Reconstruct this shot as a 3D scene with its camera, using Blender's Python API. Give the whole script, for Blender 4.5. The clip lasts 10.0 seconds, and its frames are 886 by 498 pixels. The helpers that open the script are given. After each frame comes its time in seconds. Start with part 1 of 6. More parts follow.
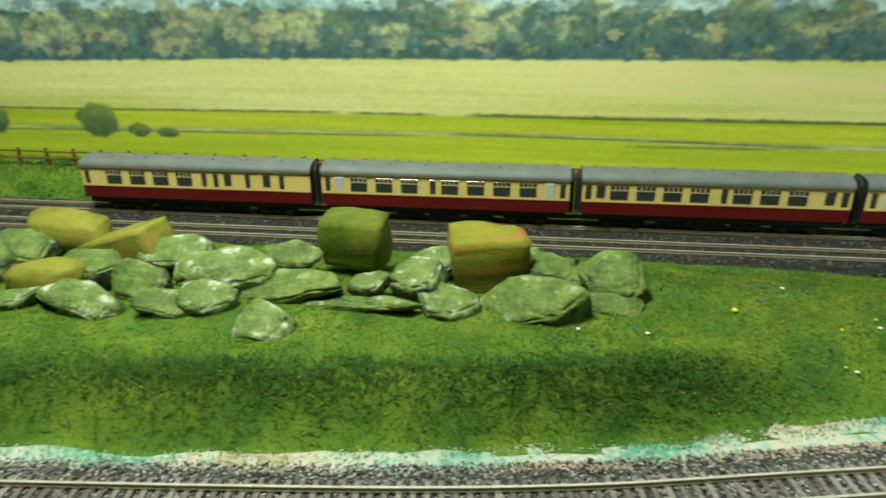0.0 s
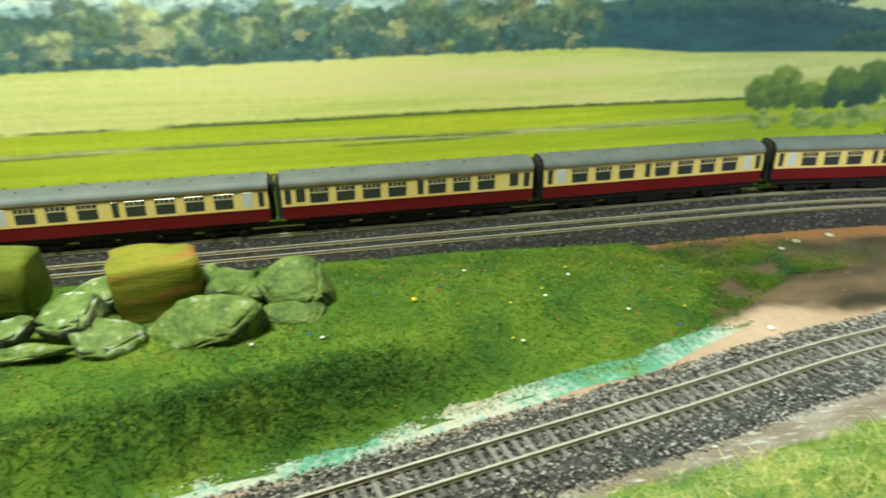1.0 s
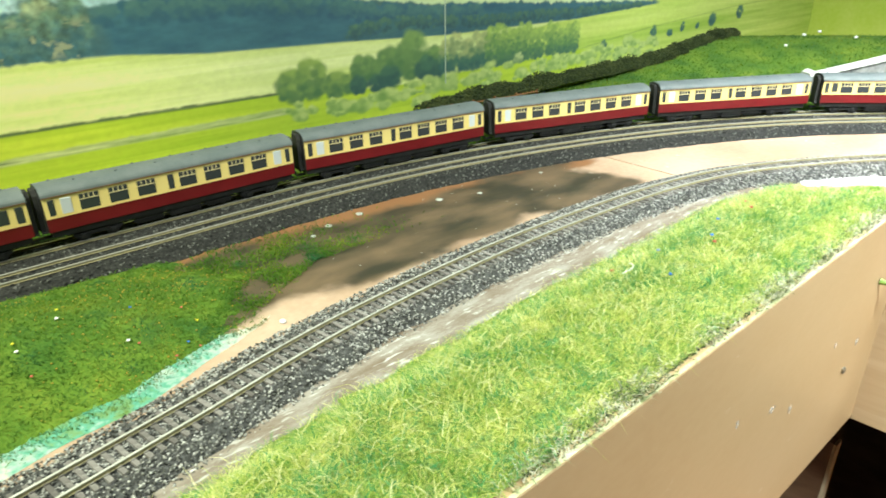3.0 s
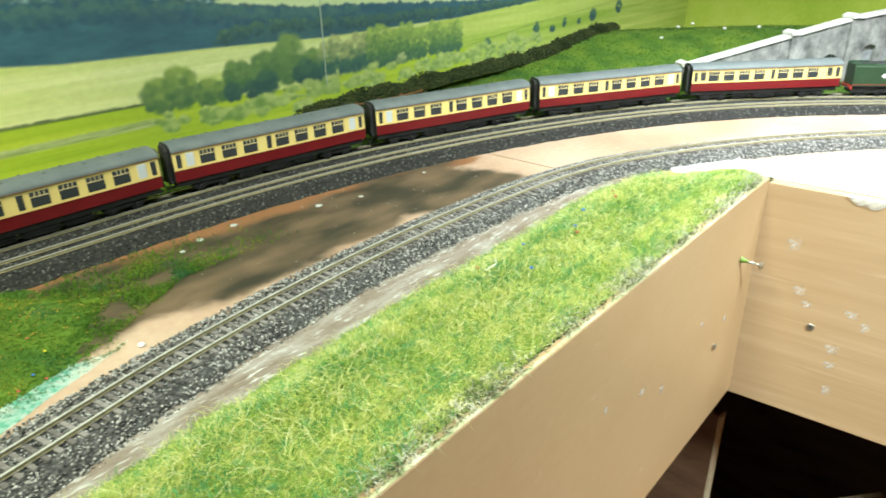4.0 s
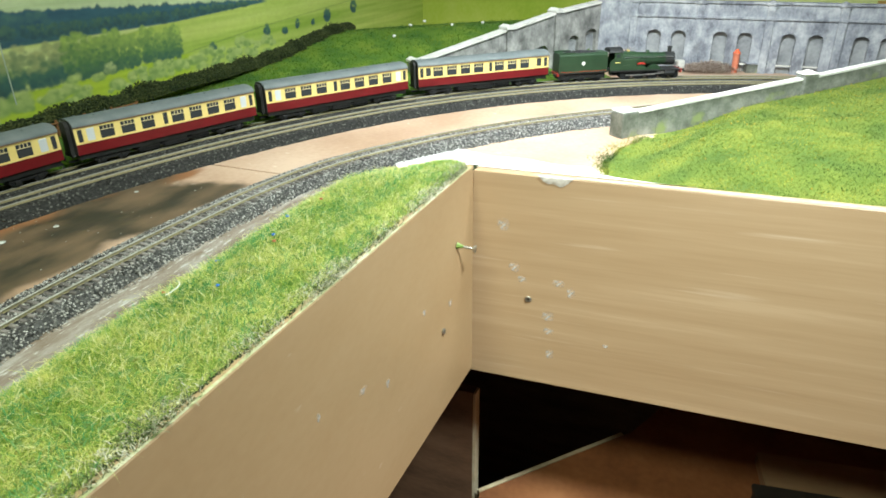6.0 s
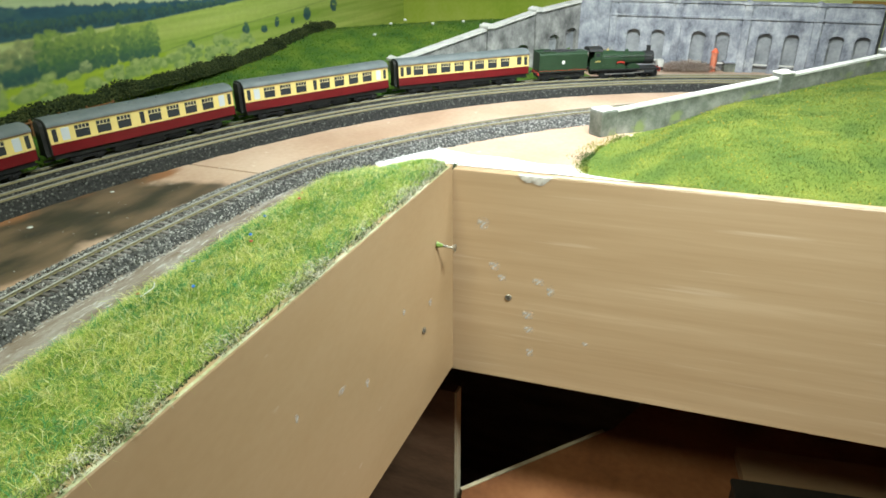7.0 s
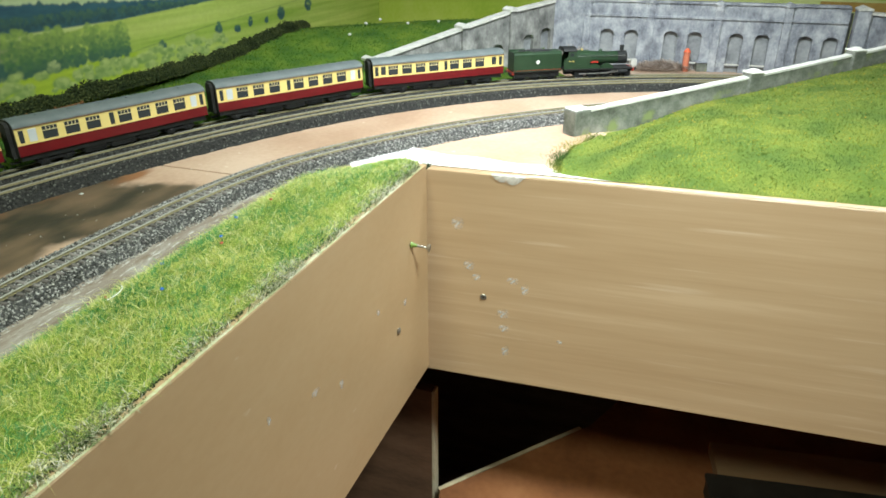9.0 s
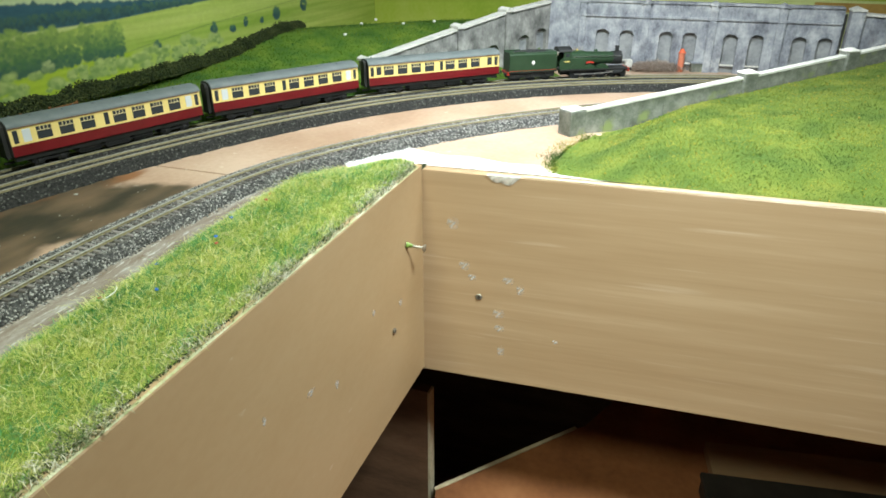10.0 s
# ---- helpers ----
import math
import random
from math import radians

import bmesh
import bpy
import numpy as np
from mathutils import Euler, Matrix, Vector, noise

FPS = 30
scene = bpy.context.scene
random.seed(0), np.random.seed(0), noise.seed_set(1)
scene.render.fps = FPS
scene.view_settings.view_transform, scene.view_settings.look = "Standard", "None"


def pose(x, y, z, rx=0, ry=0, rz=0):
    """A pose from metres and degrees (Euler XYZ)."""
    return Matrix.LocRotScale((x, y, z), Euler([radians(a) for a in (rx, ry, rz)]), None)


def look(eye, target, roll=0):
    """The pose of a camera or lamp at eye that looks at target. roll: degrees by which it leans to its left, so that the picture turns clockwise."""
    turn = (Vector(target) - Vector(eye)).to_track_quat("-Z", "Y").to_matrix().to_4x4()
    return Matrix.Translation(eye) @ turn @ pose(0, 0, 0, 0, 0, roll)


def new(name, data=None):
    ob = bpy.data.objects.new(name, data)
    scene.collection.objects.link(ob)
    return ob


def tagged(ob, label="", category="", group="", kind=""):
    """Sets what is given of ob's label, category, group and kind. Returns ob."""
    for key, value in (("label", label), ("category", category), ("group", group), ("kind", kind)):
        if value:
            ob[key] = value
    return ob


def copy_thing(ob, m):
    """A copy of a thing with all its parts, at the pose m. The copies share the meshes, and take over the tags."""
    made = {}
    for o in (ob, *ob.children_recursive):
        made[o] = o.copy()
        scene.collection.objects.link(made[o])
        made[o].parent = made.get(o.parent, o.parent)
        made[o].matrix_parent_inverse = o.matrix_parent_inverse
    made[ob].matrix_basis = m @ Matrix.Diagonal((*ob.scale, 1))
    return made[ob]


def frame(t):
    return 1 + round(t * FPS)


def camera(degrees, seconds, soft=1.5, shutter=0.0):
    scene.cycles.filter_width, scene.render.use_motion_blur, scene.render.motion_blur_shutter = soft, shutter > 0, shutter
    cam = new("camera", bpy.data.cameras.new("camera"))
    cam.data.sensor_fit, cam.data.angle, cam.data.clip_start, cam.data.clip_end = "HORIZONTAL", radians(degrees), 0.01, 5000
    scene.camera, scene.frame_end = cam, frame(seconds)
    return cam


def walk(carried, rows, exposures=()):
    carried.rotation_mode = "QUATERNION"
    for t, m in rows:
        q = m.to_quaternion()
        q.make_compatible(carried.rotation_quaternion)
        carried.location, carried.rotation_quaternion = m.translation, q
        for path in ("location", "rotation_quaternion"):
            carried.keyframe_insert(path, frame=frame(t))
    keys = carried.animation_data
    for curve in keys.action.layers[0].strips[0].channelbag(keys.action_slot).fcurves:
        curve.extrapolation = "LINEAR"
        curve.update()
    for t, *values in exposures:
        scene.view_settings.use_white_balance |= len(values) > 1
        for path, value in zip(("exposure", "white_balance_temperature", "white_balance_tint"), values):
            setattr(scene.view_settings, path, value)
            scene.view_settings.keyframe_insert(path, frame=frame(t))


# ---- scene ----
cam = camera(66.5, 10.0, 1.7, 0.3)
METRES, EYE, TILT, LEAN, TURN = 0.35, 0.2642, -25.0, 0.5, 5.5
ROWS = [
    (0.0, 0.0, 0.0, 0.0, 0.0, 0.0, -0.0),
    (0.5, 0.114, 0.0144, 0.001, -7.82, -0.12, 3.47),
    (1.0, 0.2445, 0.0106, -0.0055, -16.79, -0.94, 7.52),
    (1.5, 0.3474, -0.0083, -0.017, -23.83, -2.05, 10.57),
    (2.0, 0.4589, -0.0439, -0.0363, -31.96, -3.76, 13.81),
    (2.5, 0.544, -0.0838, -0.0573, -39.52, -5.73, 16.47),
    (4.0, 0.6919, -0.1856, -0.1102, -51.82, -9.62, 21.04),
    (4.5, 0.7387, -0.2316, -0.1327, -57.63, -11.74, 22.32),
    (5.0, 0.7763, -0.2751, -0.154, -62.92, -13.79, 23.32),
    (5.5, 0.8091, -0.3213, -0.1774, -68.26, -15.9, 24.13),
    (7.0, 0.8208, -0.3532, -0.1908, -72.76, -17.87, 24.18),
    (7.5, 0.8229, -0.3578, -0.1928, -73.32, -18.12, 24.21),
    (8.0, 0.8235, -0.3619, -0.1944, -73.89, -18.35, 24.18),
    (8.5, 0.8243, -0.3652, -0.1954, -74.34, -18.54, 24.15),
    (9.0, 0.8242, -0.367, -0.1962, -74.72, -18.7, 24.11),
    (9.5, 0.8241, -0.3683, -0.1968, -74.96, -18.78, 24.08),
    (10.0, 0.8238, -0.3686, -0.1971, -75.08, -18.82, 24.05),
]
walk(cam, [(t, pose(0, 0, EYE, TILT, LEAN, TURN) @ pose(METRES * x, METRES * y, METRES * z, 90 + pitch, roll, yaw)) for t, x, y, z, yaw, pitch, roll in ROWS],
     [(0.0, 0.0), (1.0, 0.24), (2.5, 0.64), (4.0, 0.42), (4.5, 0.34), (5.5, 0.14), (6.8, -0.2), (10.0, -0.24)])

# ---- light ----
world = bpy.data.worlds.new("world")
scene.world = world
world.use_nodes = True
world.node_tree.nodes["Background"].inputs[0].default_value = (0.9, 0.95, 1.0, 1)
world.node_tree.nodes["Background"].inputs[1].default_value = 0.25


def area_lamp(name, place, target, size, power, colour, spread):
    data = bpy.data.lights.new(name, "AREA")
    data.shape, data.size, data.energy, data.color, data.spread = "DISK", size, power, colour, radians(spread)
    ob = new(name, data)
    ob.matrix_world = look(place, target)
    return tagged(ob, "white ceiling lamp over the model railway", "lamp")


area_lamp("ceiling_lamp", (0.45, -0.50, 0.98), (0.95, -0.05, -0.15), 0.25, 7.5, (0.86, 0.985, 0.925), 84)
area_lamp("ceiling_lamp", (1.10, 0.0, 0.60), (1.28, -0.01, 0), 0.16, 5.7, (0.91, 0.99, 1.0), 124)
area_lamp("ceiling_lamp", (-0.24, 0.24, 1.12), (-0.16, 0.5, 0), 0.32, 19.5, (0.93, 1.0, 0.76), 170)

# ---- materials ----


def material(name, colours, scale=200.0, rough=0.8, bump=0.2, detail_scale=900.0, metal=0.0, per="", amount=0.55, spots=None, stretch=(1, 1, 1), dist=0.0005):
    """Noise at two scales between the colours, with fine relief; per: 'island' or 'object' varies whole pieces."""
    m = bpy.data.materials.new(name)
    m.use_nodes = True
    nt = m.node_tree
    N, K = nt.nodes, nt.links
    b = N["Principled BSDF"]
    b.inputs["Roughness"].default_value, b.inputs["Metallic"].default_value = rough, metal
    co = N.new("ShaderNodeTexCoord")
    mp = N.new("ShaderNodeMapping")
    mp.inputs["Scale"].default_value = stretch
    K.new(co.outputs["Object"], mp.inputs[0])
    big = N.new("ShaderNodeTexNoise")
    big.inputs["Scale"].default_value, big.inputs["Detail"].default_value = scale, 4
    fine = N.new("ShaderNodeTexNoise")
    fine.inputs["Scale"].default_value, fine.inputs["Detail"].default_value = detail_scale, 3
    K.new(mp.outputs[0], big.inputs[0])
    K.new(mp.outputs[0], fine.inputs[0])
    mix = N.new("ShaderNodeMath")
    mix.operation = "MULTIPLY_ADD"
    mix.inputs[1].default_value, mix.inputs[2].default_value = 0.35, -0.17
    K.new(fine.outputs[0], mix.inputs[0])
    add = N.new("ShaderNodeMath")
    K.new(big.outputs[0], add.inputs[0])
    K.new(mix.outputs[0], add.inputs[1])
    source = add.outputs[0]
    if per:
        if per == "island":
            g = N.new("ShaderNodeNewGeometry")
            rnd = g.outputs["Random Per Island"]
        else:
            g = N.new("ShaderNodeObjectInfo")
            rnd = g.outputs["Random"]
        m2 = N.new("ShaderNodeMath")
        m2.operation = "MULTIPLY_ADD"
        m2.inputs[1].default_value, m2.inputs[2].default_value = amount, -amount / 2
        K.new(rnd, m2.inputs[0])
        a2 = N.new("ShaderNodeMath")
        K.new(source, a2.inputs[0])
        K.new(m2.outputs[0], a2.inputs[1])
        source = a2.outputs[0]
    ramp = N.new("ShaderNodeValToRGB")
    els = ramp.color_ramp.elements
    n = len(colours)
    while len(els) < n:
        els.new(0.5)
    for i, c in enumerate(colours):
        els[i].position = 0.28 + 0.44 * i / max(1, n - 1)
        els[i].color = (*c, 1)
    K.new(source, ramp.inputs[0])
    out = ramp.outputs[0]
    if spots:
        colour, size, low, high = spots
        sp = N.new("ShaderNodeTexNoise")
        sp.inputs["Scale"].default_value, sp.inputs["Detail"].default_value = size, 5
        K.new(mp.outputs[0], sp.inputs[0])
        rg = N.new("ShaderNodeMapRange")
        rg.inputs[1].default_value, rg.inputs[2].default_value = low, high
        K.new(sp.outputs[0], rg.inputs[0])
        mx = N.new("ShaderNodeMix")
        mx.data_type = "RGBA"
        K.new(rg.outputs[0], mx.inputs[0])
        K.new(out, mx.inputs[6])
        mx.inputs[7].default_value = (*colour, 1)
        out = mx.outputs[2]
    K.new(out, b.inputs["Base Color"])
    if bump:
        bp = N.new("ShaderNodeBump")
        bp.inputs["Strength"].default_value, bp.inputs["Distance"].default_value = bump, dist
        K.new(fine.outputs[0], bp.inputs["Height"])
        K.new(bp.outputs[0], b.inputs["Normal"])
    return m


def fibrous(m, share=0.4):
    """Lets light through thin fibres: part of the surface becomes translucent in its own colour."""
    N, K = m.node_tree.nodes, m.node_tree.links
    b = N["Principled BSDF"]
    thin = N.new("ShaderNodeBsdfTranslucent")
    K.new(b.inputs["Base Color"].links[0].from_socket, thin.inputs[0])
    mix = N.new("ShaderNodeMixShader")
    mix.inputs[0].default_value = share
    K.new(b.outputs[0], mix.inputs[1])
    K.new(thin.outputs[0], mix.inputs[2])
    K.new(mix.outputs[0], N["Material Output"].inputs[0])
    return m


def glass(name, colour, rough):
    m = bpy.data.materials.new(name)
    m.use_nodes = True
    b = m.node_tree.nodes["Principled BSDF"]
    b.inputs["Base Color"].default_value, b.inputs["Roughness"].default_value = (*colour, 1), rough
    b.inputs["Specular IOR Level"].default_value = 0.6
    return m


M_BOARD = material("board_wood", [(0.38, 0.245, 0.165), (0.46, 0.315, 0.225), (0.54, 0.395, 0.295)], 9, 0.5, 0.1, 160, spots=((0.62, 0.52, 0.42), 60, 0.68, 0.74))
M_FASCIA = material("fascia_ply", [(0.415, 0.272, 0.147), (0.443, 0.297, 0.165), (0.467, 0.319, 0.184)], 6, 0.42, 0.10, 140, stretch=(0.8, 0.8, 1.6), spots=((0.62, 0.52, 0.42), 42, 0.72, 0.84))
M_FASCIA_SIDE = material("grained_fascia_ply", [(0.365, 0.240, 0.138), (0.395, 0.265, 0.156), (0.418, 0.285, 0.172), (0.460, 0.322, 0.203)], 8, 0.40, 0.10, 60, stretch=(0.30, 1, 8), spots=((0.60, 0.47, 0.36), 18, 0.62, 0.90))
M_PLYEDGE = material("ply_edge", [(0.42, 0.33, 0.21), (0.58, 0.49, 0.35)], 80, 0.8, 0.2, 500)
M_PLASTER = material("white_plaster", [(0.80, 0.79, 0.77), (0.86, 0.86, 0.85)], 30, 0.9, 0.5, 200, dist=0.001)
M_VERGE = material("plastered_verge", [(0.16, 0.112, 0.078), (0.235, 0.195, 0.16), (0.35, 0.325, 0.295)], 45, 0.95, 0.8, 500, dist=0.001, stretch=(0.5, 2.0, 1), spots=((0.58, 0.58, 0.56), 170, 0.58, 0.74))
M_BALLAST = material("ballast_chips", [(0.02, 0.02, 0.019), (0.105, 0.103, 0.096), (0.21, 0.206, 0.194), (0.48, 0.47, 0.45)], 300, 0.4, 0.3, 1500, per="island")
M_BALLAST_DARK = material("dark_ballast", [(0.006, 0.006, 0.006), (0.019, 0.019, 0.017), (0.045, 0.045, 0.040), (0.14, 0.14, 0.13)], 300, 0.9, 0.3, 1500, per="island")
M_BED = material("ballast_bed", [(0.02, 0.02, 0.02), (0.06, 0.06, 0.06), (0.15, 0.15, 0.15)], 350, 0.95, 1.0, 1200, dist=0.0015)
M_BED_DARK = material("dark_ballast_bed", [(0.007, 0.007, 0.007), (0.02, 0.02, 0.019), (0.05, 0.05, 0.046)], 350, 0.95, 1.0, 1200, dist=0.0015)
M_SLEEPER = material("sleeper", [(0.10, 0.09, 0.085), (0.155, 0.141, 0.134), (0.23, 0.212, 0.202)], 300, 0.85, 0.3, 900, per="object")
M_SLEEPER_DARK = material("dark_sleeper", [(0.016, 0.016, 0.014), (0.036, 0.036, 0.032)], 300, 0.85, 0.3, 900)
M_RAILTOP = material("rail_head", [(0.54, 0.52, 0.46), (0.70, 0.68, 0.62)], 120, 0.25, 0.05, 600, metal=0.4)
M_RAILSIDE = material("rail_web", [(0.20, 0.17, 0.09), (0.30, 0.26, 0.14)], 300, 0.6, 0.2, 900, metal=0.3)
M_FLOCK = material("foam_flock", [(0.05, 0.13, 0.010), (0.10, 0.18, 0.012), (0.20, 0.25, 0.02), (0.45, 0.30, 0.04)], 12, 0.9, 0.2, 400, per="island", amount=0.7)
M_LIP = material("painted_lip", [(0.22, 0.26, 0.09), (0.50, 0.50, 0.30), (0.72, 0.70, 0.56)], 60, 0.8, 0.4, 300, dist=0.001)
M_CREVICE = material("crevice_moss_shade", [(0.012, 0.02, 0.006), (0.04, 0.055, 0.02), (0.12, 0.13, 0.06)], 90, 0.9, 0.3, 500, per="island")
M_SOIL = material("mound_scatter", [(0.030, 0.095, 0.008), (0.060, 0.140, 0.010), (0.100, 0.185, 0.013), (0.15, 0.22, 0.018)], 26, 0.95, 0.5, 500, dist=0.002)
M_SOIL_PALE = material("pale_bank_scatter", [(0.12, 0.19, 0.035), (0.21, 0.28, 0.055), (0.33, 0.37, 0.10)], 25, 0.95, 0.8, 500, dist=0.002)
M_GRASS = material("static_grass", [(0.037, 0.120, 0.008), (0.072, 0.178, 0.011), (0.122, 0.225, 0.014), (0.25, 0.29, 0.03)], 17, 0.8, 0.0, 120, per="island", amount=0.24, spots=((0.02, 0.13, 0.055), 30, 0.54, 0.72))
M_GRASS_SHADE = material("shade_static_grass", [(0.022, 0.085, 0.014), (0.042, 0.125, 0.018), (0.08, 0.175, 0.018)], 24, 0.85, 0.0, 120, per="island", amount=0.3)
M_GRASS_PALE = material("pale_static_grass", [(0.13, 0.29, 0.045), (0.29, 0.45, 0.07), (0.48, 0.56, 0.10), (0.78, 0.74, 0.28)], 30, 0.7, 0.0, 160, per="island", amount=0.66, spots=((0.08, 0.31, 0.15), 130, 0.52, 0.74))
M_GRASS_FAR = material("far_static_grass", [(0.075, 0.13, 0.014), (0.15, 0.195, 0.022), (0.235, 0.265, 0.035), (0.40, 0.37, 0.075)], 24, 0.8, 0.0, 120, per="island", amount=0.40, spots=((0.055, 0.105, 0.018), 17, 0.48, 0.64))
M_STRAW = material("straw_fibre", [(0.42, 0.48, 0.11), (0.58, 0.58, 0.18), (0.78, 0.75, 0.42)], 60, 0.6, 0.0, 200, per="island", amount=0.7)
M_GRASS_COOL = material("cool_static_grass", [(0.05, 0.24, 0.07), (0.09, 0.34, 0.12), (0.16, 0.42, 0.17)], 60, 0.7, 0.0, 200, per="island", amount=0.6)
M_SOIL_FAR = material("far_mound_scatter", [(0.055, 0.105, 0.012), (0.095, 0.145, 0.016), (0.155, 0.19, 0.024)], 18, 0.95, 0.5, 500, dist=0.002)
M_TEAL = material("teal_paint", [(0.17, 0.29, 0.06), (0.24, 0.46, 0.22), (0.16, 0.52, 0.38), (0.50, 0.70, 0.62), (0.76, 0.79, 0.70), (0.72, 0.66, 0.50), (0.40, 0.42, 0.16)], 9, 0.8, 0.3, 200, dist=0.001)
M_MOSS = material("mossy_slate", [(0.04, 0.09, 0.014), (0.10, 0.17, 0.03), (0.19, 0.255, 0.06)], 75, 0.72, 0.9, 300, spots=((0.36, 0.41, 0.35), 110, 0.61, 0.76), dist=0.002)
# bare slate of the slabs' sides, coloured dark to deepen their shade
M_SLATE_SHADED = material("shaded_slate_side", [(0.024, 0.036, 0.018), (0.06, 0.08, 0.045), (0.13, 0.155, 0.10)], 90, 0.65, 1.0, 300, stretch=(1, 1, 3), spots=((0.30, 0.33, 0.28), 140, 0.64, 0.72), dist=0.002)
M_LICHEN = material("lichened_slate", [(0.06, 0.12, 0.022), (0.13, 0.205, 0.045), (0.22, 0.30, 0.09)], 75, 0.68, 0.9, 300, spots=((0.58, 0.64, 0.57), 110, 0.56, 0.72), dist=0.002)
M_YELLOWMOSS = material("yellow_mossy_stone", [(0.12, 0.13, 0.008), (0.22, 0.22, 0.018), (0.32, 0.30, 0.055)], 30, 0.8, 0.5, 300, spots=((0.35, 0.13, 0.03), 35, 0.64, 0.75), dist=0.001)
M_BOULDER = material("mossy_boulder", [(0.055, 0.085, 0.004), (0.11, 0.15, 0.007), (0.17, 0.20, 0.015)], 35, 0.85, 0.5, 300, spots=((0.22, 0.14, 0.04), 35, 0.62, 0.75), dist=0.001)
M_OCHRE = material("ochre_mossy_boulder", [(0.12, 0.135, 0.006), (0.20, 0.20, 0.012), (0.27, 0.25, 0.02)], 35, 0.85, 0.6, 200, stretch=(1, 1, 5), spots=((0.38, 0.15, 0.04), 24, 0.54, 0.66), dist=0.001)
M_STONEWALL = material("grey_stone_wall", [(0.13, 0.14, 0.175), (0.25, 0.265, 0.31), (0.36, 0.375, 0.42), (0.50, 0.51, 0.54)], 42, 0.9, 0.7, 260, stretch=(1, 1, 0.7), spots=((0.115, 0.12, 0.15), 38, 0.55, 0.72), dist=0.001)
# greyer, darker copy of the wall stone; the wing's weaker light is in its colour
M_STONEWALL_SHADED = material("shaded_stone_wall", [(0.10, 0.10, 0.10), (0.185, 0.185, 0.185), (0.27, 0.27, 0.265), (0.38, 0.375, 0.365)], 42, 0.9, 0.7, 260, stretch=(1, 1, 0.7), spots=((0.085, 0.085, 0.085), 38, 0.55, 0.72), dist=0.001)
M_RECESS = material("dark_arch_stone", [(0.17, 0.18, 0.20), (0.27, 0.28, 0.30), (0.35, 0.36, 0.38)], 40, 0.9, 0.3, 200)
M_COPING = material("pale_coping", [(0.46, 0.46, 0.44), (0.62, 0.61, 0.58), (0.70, 0.69, 0.66)], 60, 0.85, 0.3, 300)
M_PARAPET = material("parapet_stone", [(0.085, 0.095, 0.078), (0.155, 0.165, 0.145), (0.25, 0.255, 0.235)], 50, 0.9, 0.4, 300, spots=((0.2, 0.24, 0.1), 30, 0.58, 0.7))
M_HEDGE = material("dark_hedge", [(0.012, 0.024, 0.004), (0.026, 0.042, 0.008), (0.060, 0.075, 0.018)], 60, 0.9, 0.0, 300, per="island")
M_FENCE = material("brown_fence", [(0.12, 0.05, 0.015), (0.2, 0.09, 0.03)], 100, 0.8, 0.1, 500)
M_OLDWOOD = material("weathered_wood", [(0.10, 0.09, 0.05), (0.16, 0.14, 0.08)], 100, 0.9, 0.1, 500)
M_CREAM = material("cream_paint", [(0.70, 0.54, 0.19), (0.74, 0.58, 0.22)], 40, 0.4, 0.0, 300)
M_RED = material("crimson_paint", [(0.125, 0.003, 0.006), (0.165, 0.005, 0.009)], 40, 0.4, 0.0, 300)
M_ROOF = material("grey_roof", [(0.095, 0.12, 0.125), (0.145, 0.165, 0.17)], 50, 0.6, 0.1, 300)
M_BLACK = material("black_underframe", [(0.008, 0.008, 0.008), (0.02, 0.02, 0.02)], 100, 0.55, 0.1, 500)
M_BELLOWS = material("black_gangway", [(0.01, 0.01, 0.01), (0.025, 0.025, 0.022)], 100, 0.8, 0.1, 500)
M_LOCOGREEN = material("brunswick_green", [(0.013, 0.036, 0.016), (0.022, 0.052, 0.024)], 60, 0.42, 0.0, 300)
M_SMOKEBOX = material("smokebox_black", [(0.012, 0.013, 0.014), (0.025, 0.026, 0.028)], 80, 0.55, 0.1, 300)
M_STEEL = material("bright_steel", [(0.5, 0.5, 0.5), (0.65, 0.65, 0.65)], 100, 0.3, 0.0, 300, metal=0.9)
M_COAL = material("coal", [(0.01, 0.01, 0.012), (0.04, 0.04, 0.045)], 300, 0.6, 0.5, 900)
M_REDBEAM = material("red_buffer_beam", [(0.4, 0.03, 0.02), (0.5, 0.05, 0.03)], 80, 0.5, 0.0, 300)
M_BRASS = material("brass_yellow", [(0.7, 0.55, 0.12), (0.8, 0.65, 0.2)], 80, 0.4, 0.0, 300)
M_PANE = glass("dark_window_pane", (0.035, 0.04, 0.045), 0.12)
M_WHITEPANE = glass("frosted_window_pane", (0.55, 0.58, 0.62), 0.5)
M_FRAME = material("window_vent_frame", [(0.55, 0.45, 0.25), (0.6, 0.5, 0.28)], 100, 0.5, 0.0, 300)
M_SCREW = material("zinc_screw", [(0.30, 0.28, 0.24), (0.44, 0.42, 0.38)], 200, 0.35, 0.0, 500, metal=0.8)
M_UNDER = material("brown_under_board", [(0.18, 0.062, 0.022), (0.26, 0.098, 0.036), (0.33, 0.135, 0.056)], 9, 0.6, 0.1, 100, stretch=(1, 1, 4))
M_LEG = material("dark_brown_panel", [(0.09, 0.045, 0.024), (0.14, 0.07, 0.038), (0.18, 0.095, 0.055)], 9, 0.6, 0.1, 100, stretch=(1, 1, 4))
M_DARKBOX = material("black_box", [(0.016, 0.013, 0.011), (0.032, 0.026, 0.022)], 30, 0.6, 0.1, 300)
M_PLANK = material("light_brown_plank", [(0.33, 0.20, 0.11), (0.43, 0.28, 0.165)], 20, 0.6, 0.1, 200, stretch=(1, 0.2, 1))
M_SALMON = material("salmon_red_paint", [(0.55, 0.16, 0.09), (0.66, 0.22, 0.13)], 80, 0.6, 0.1, 300)
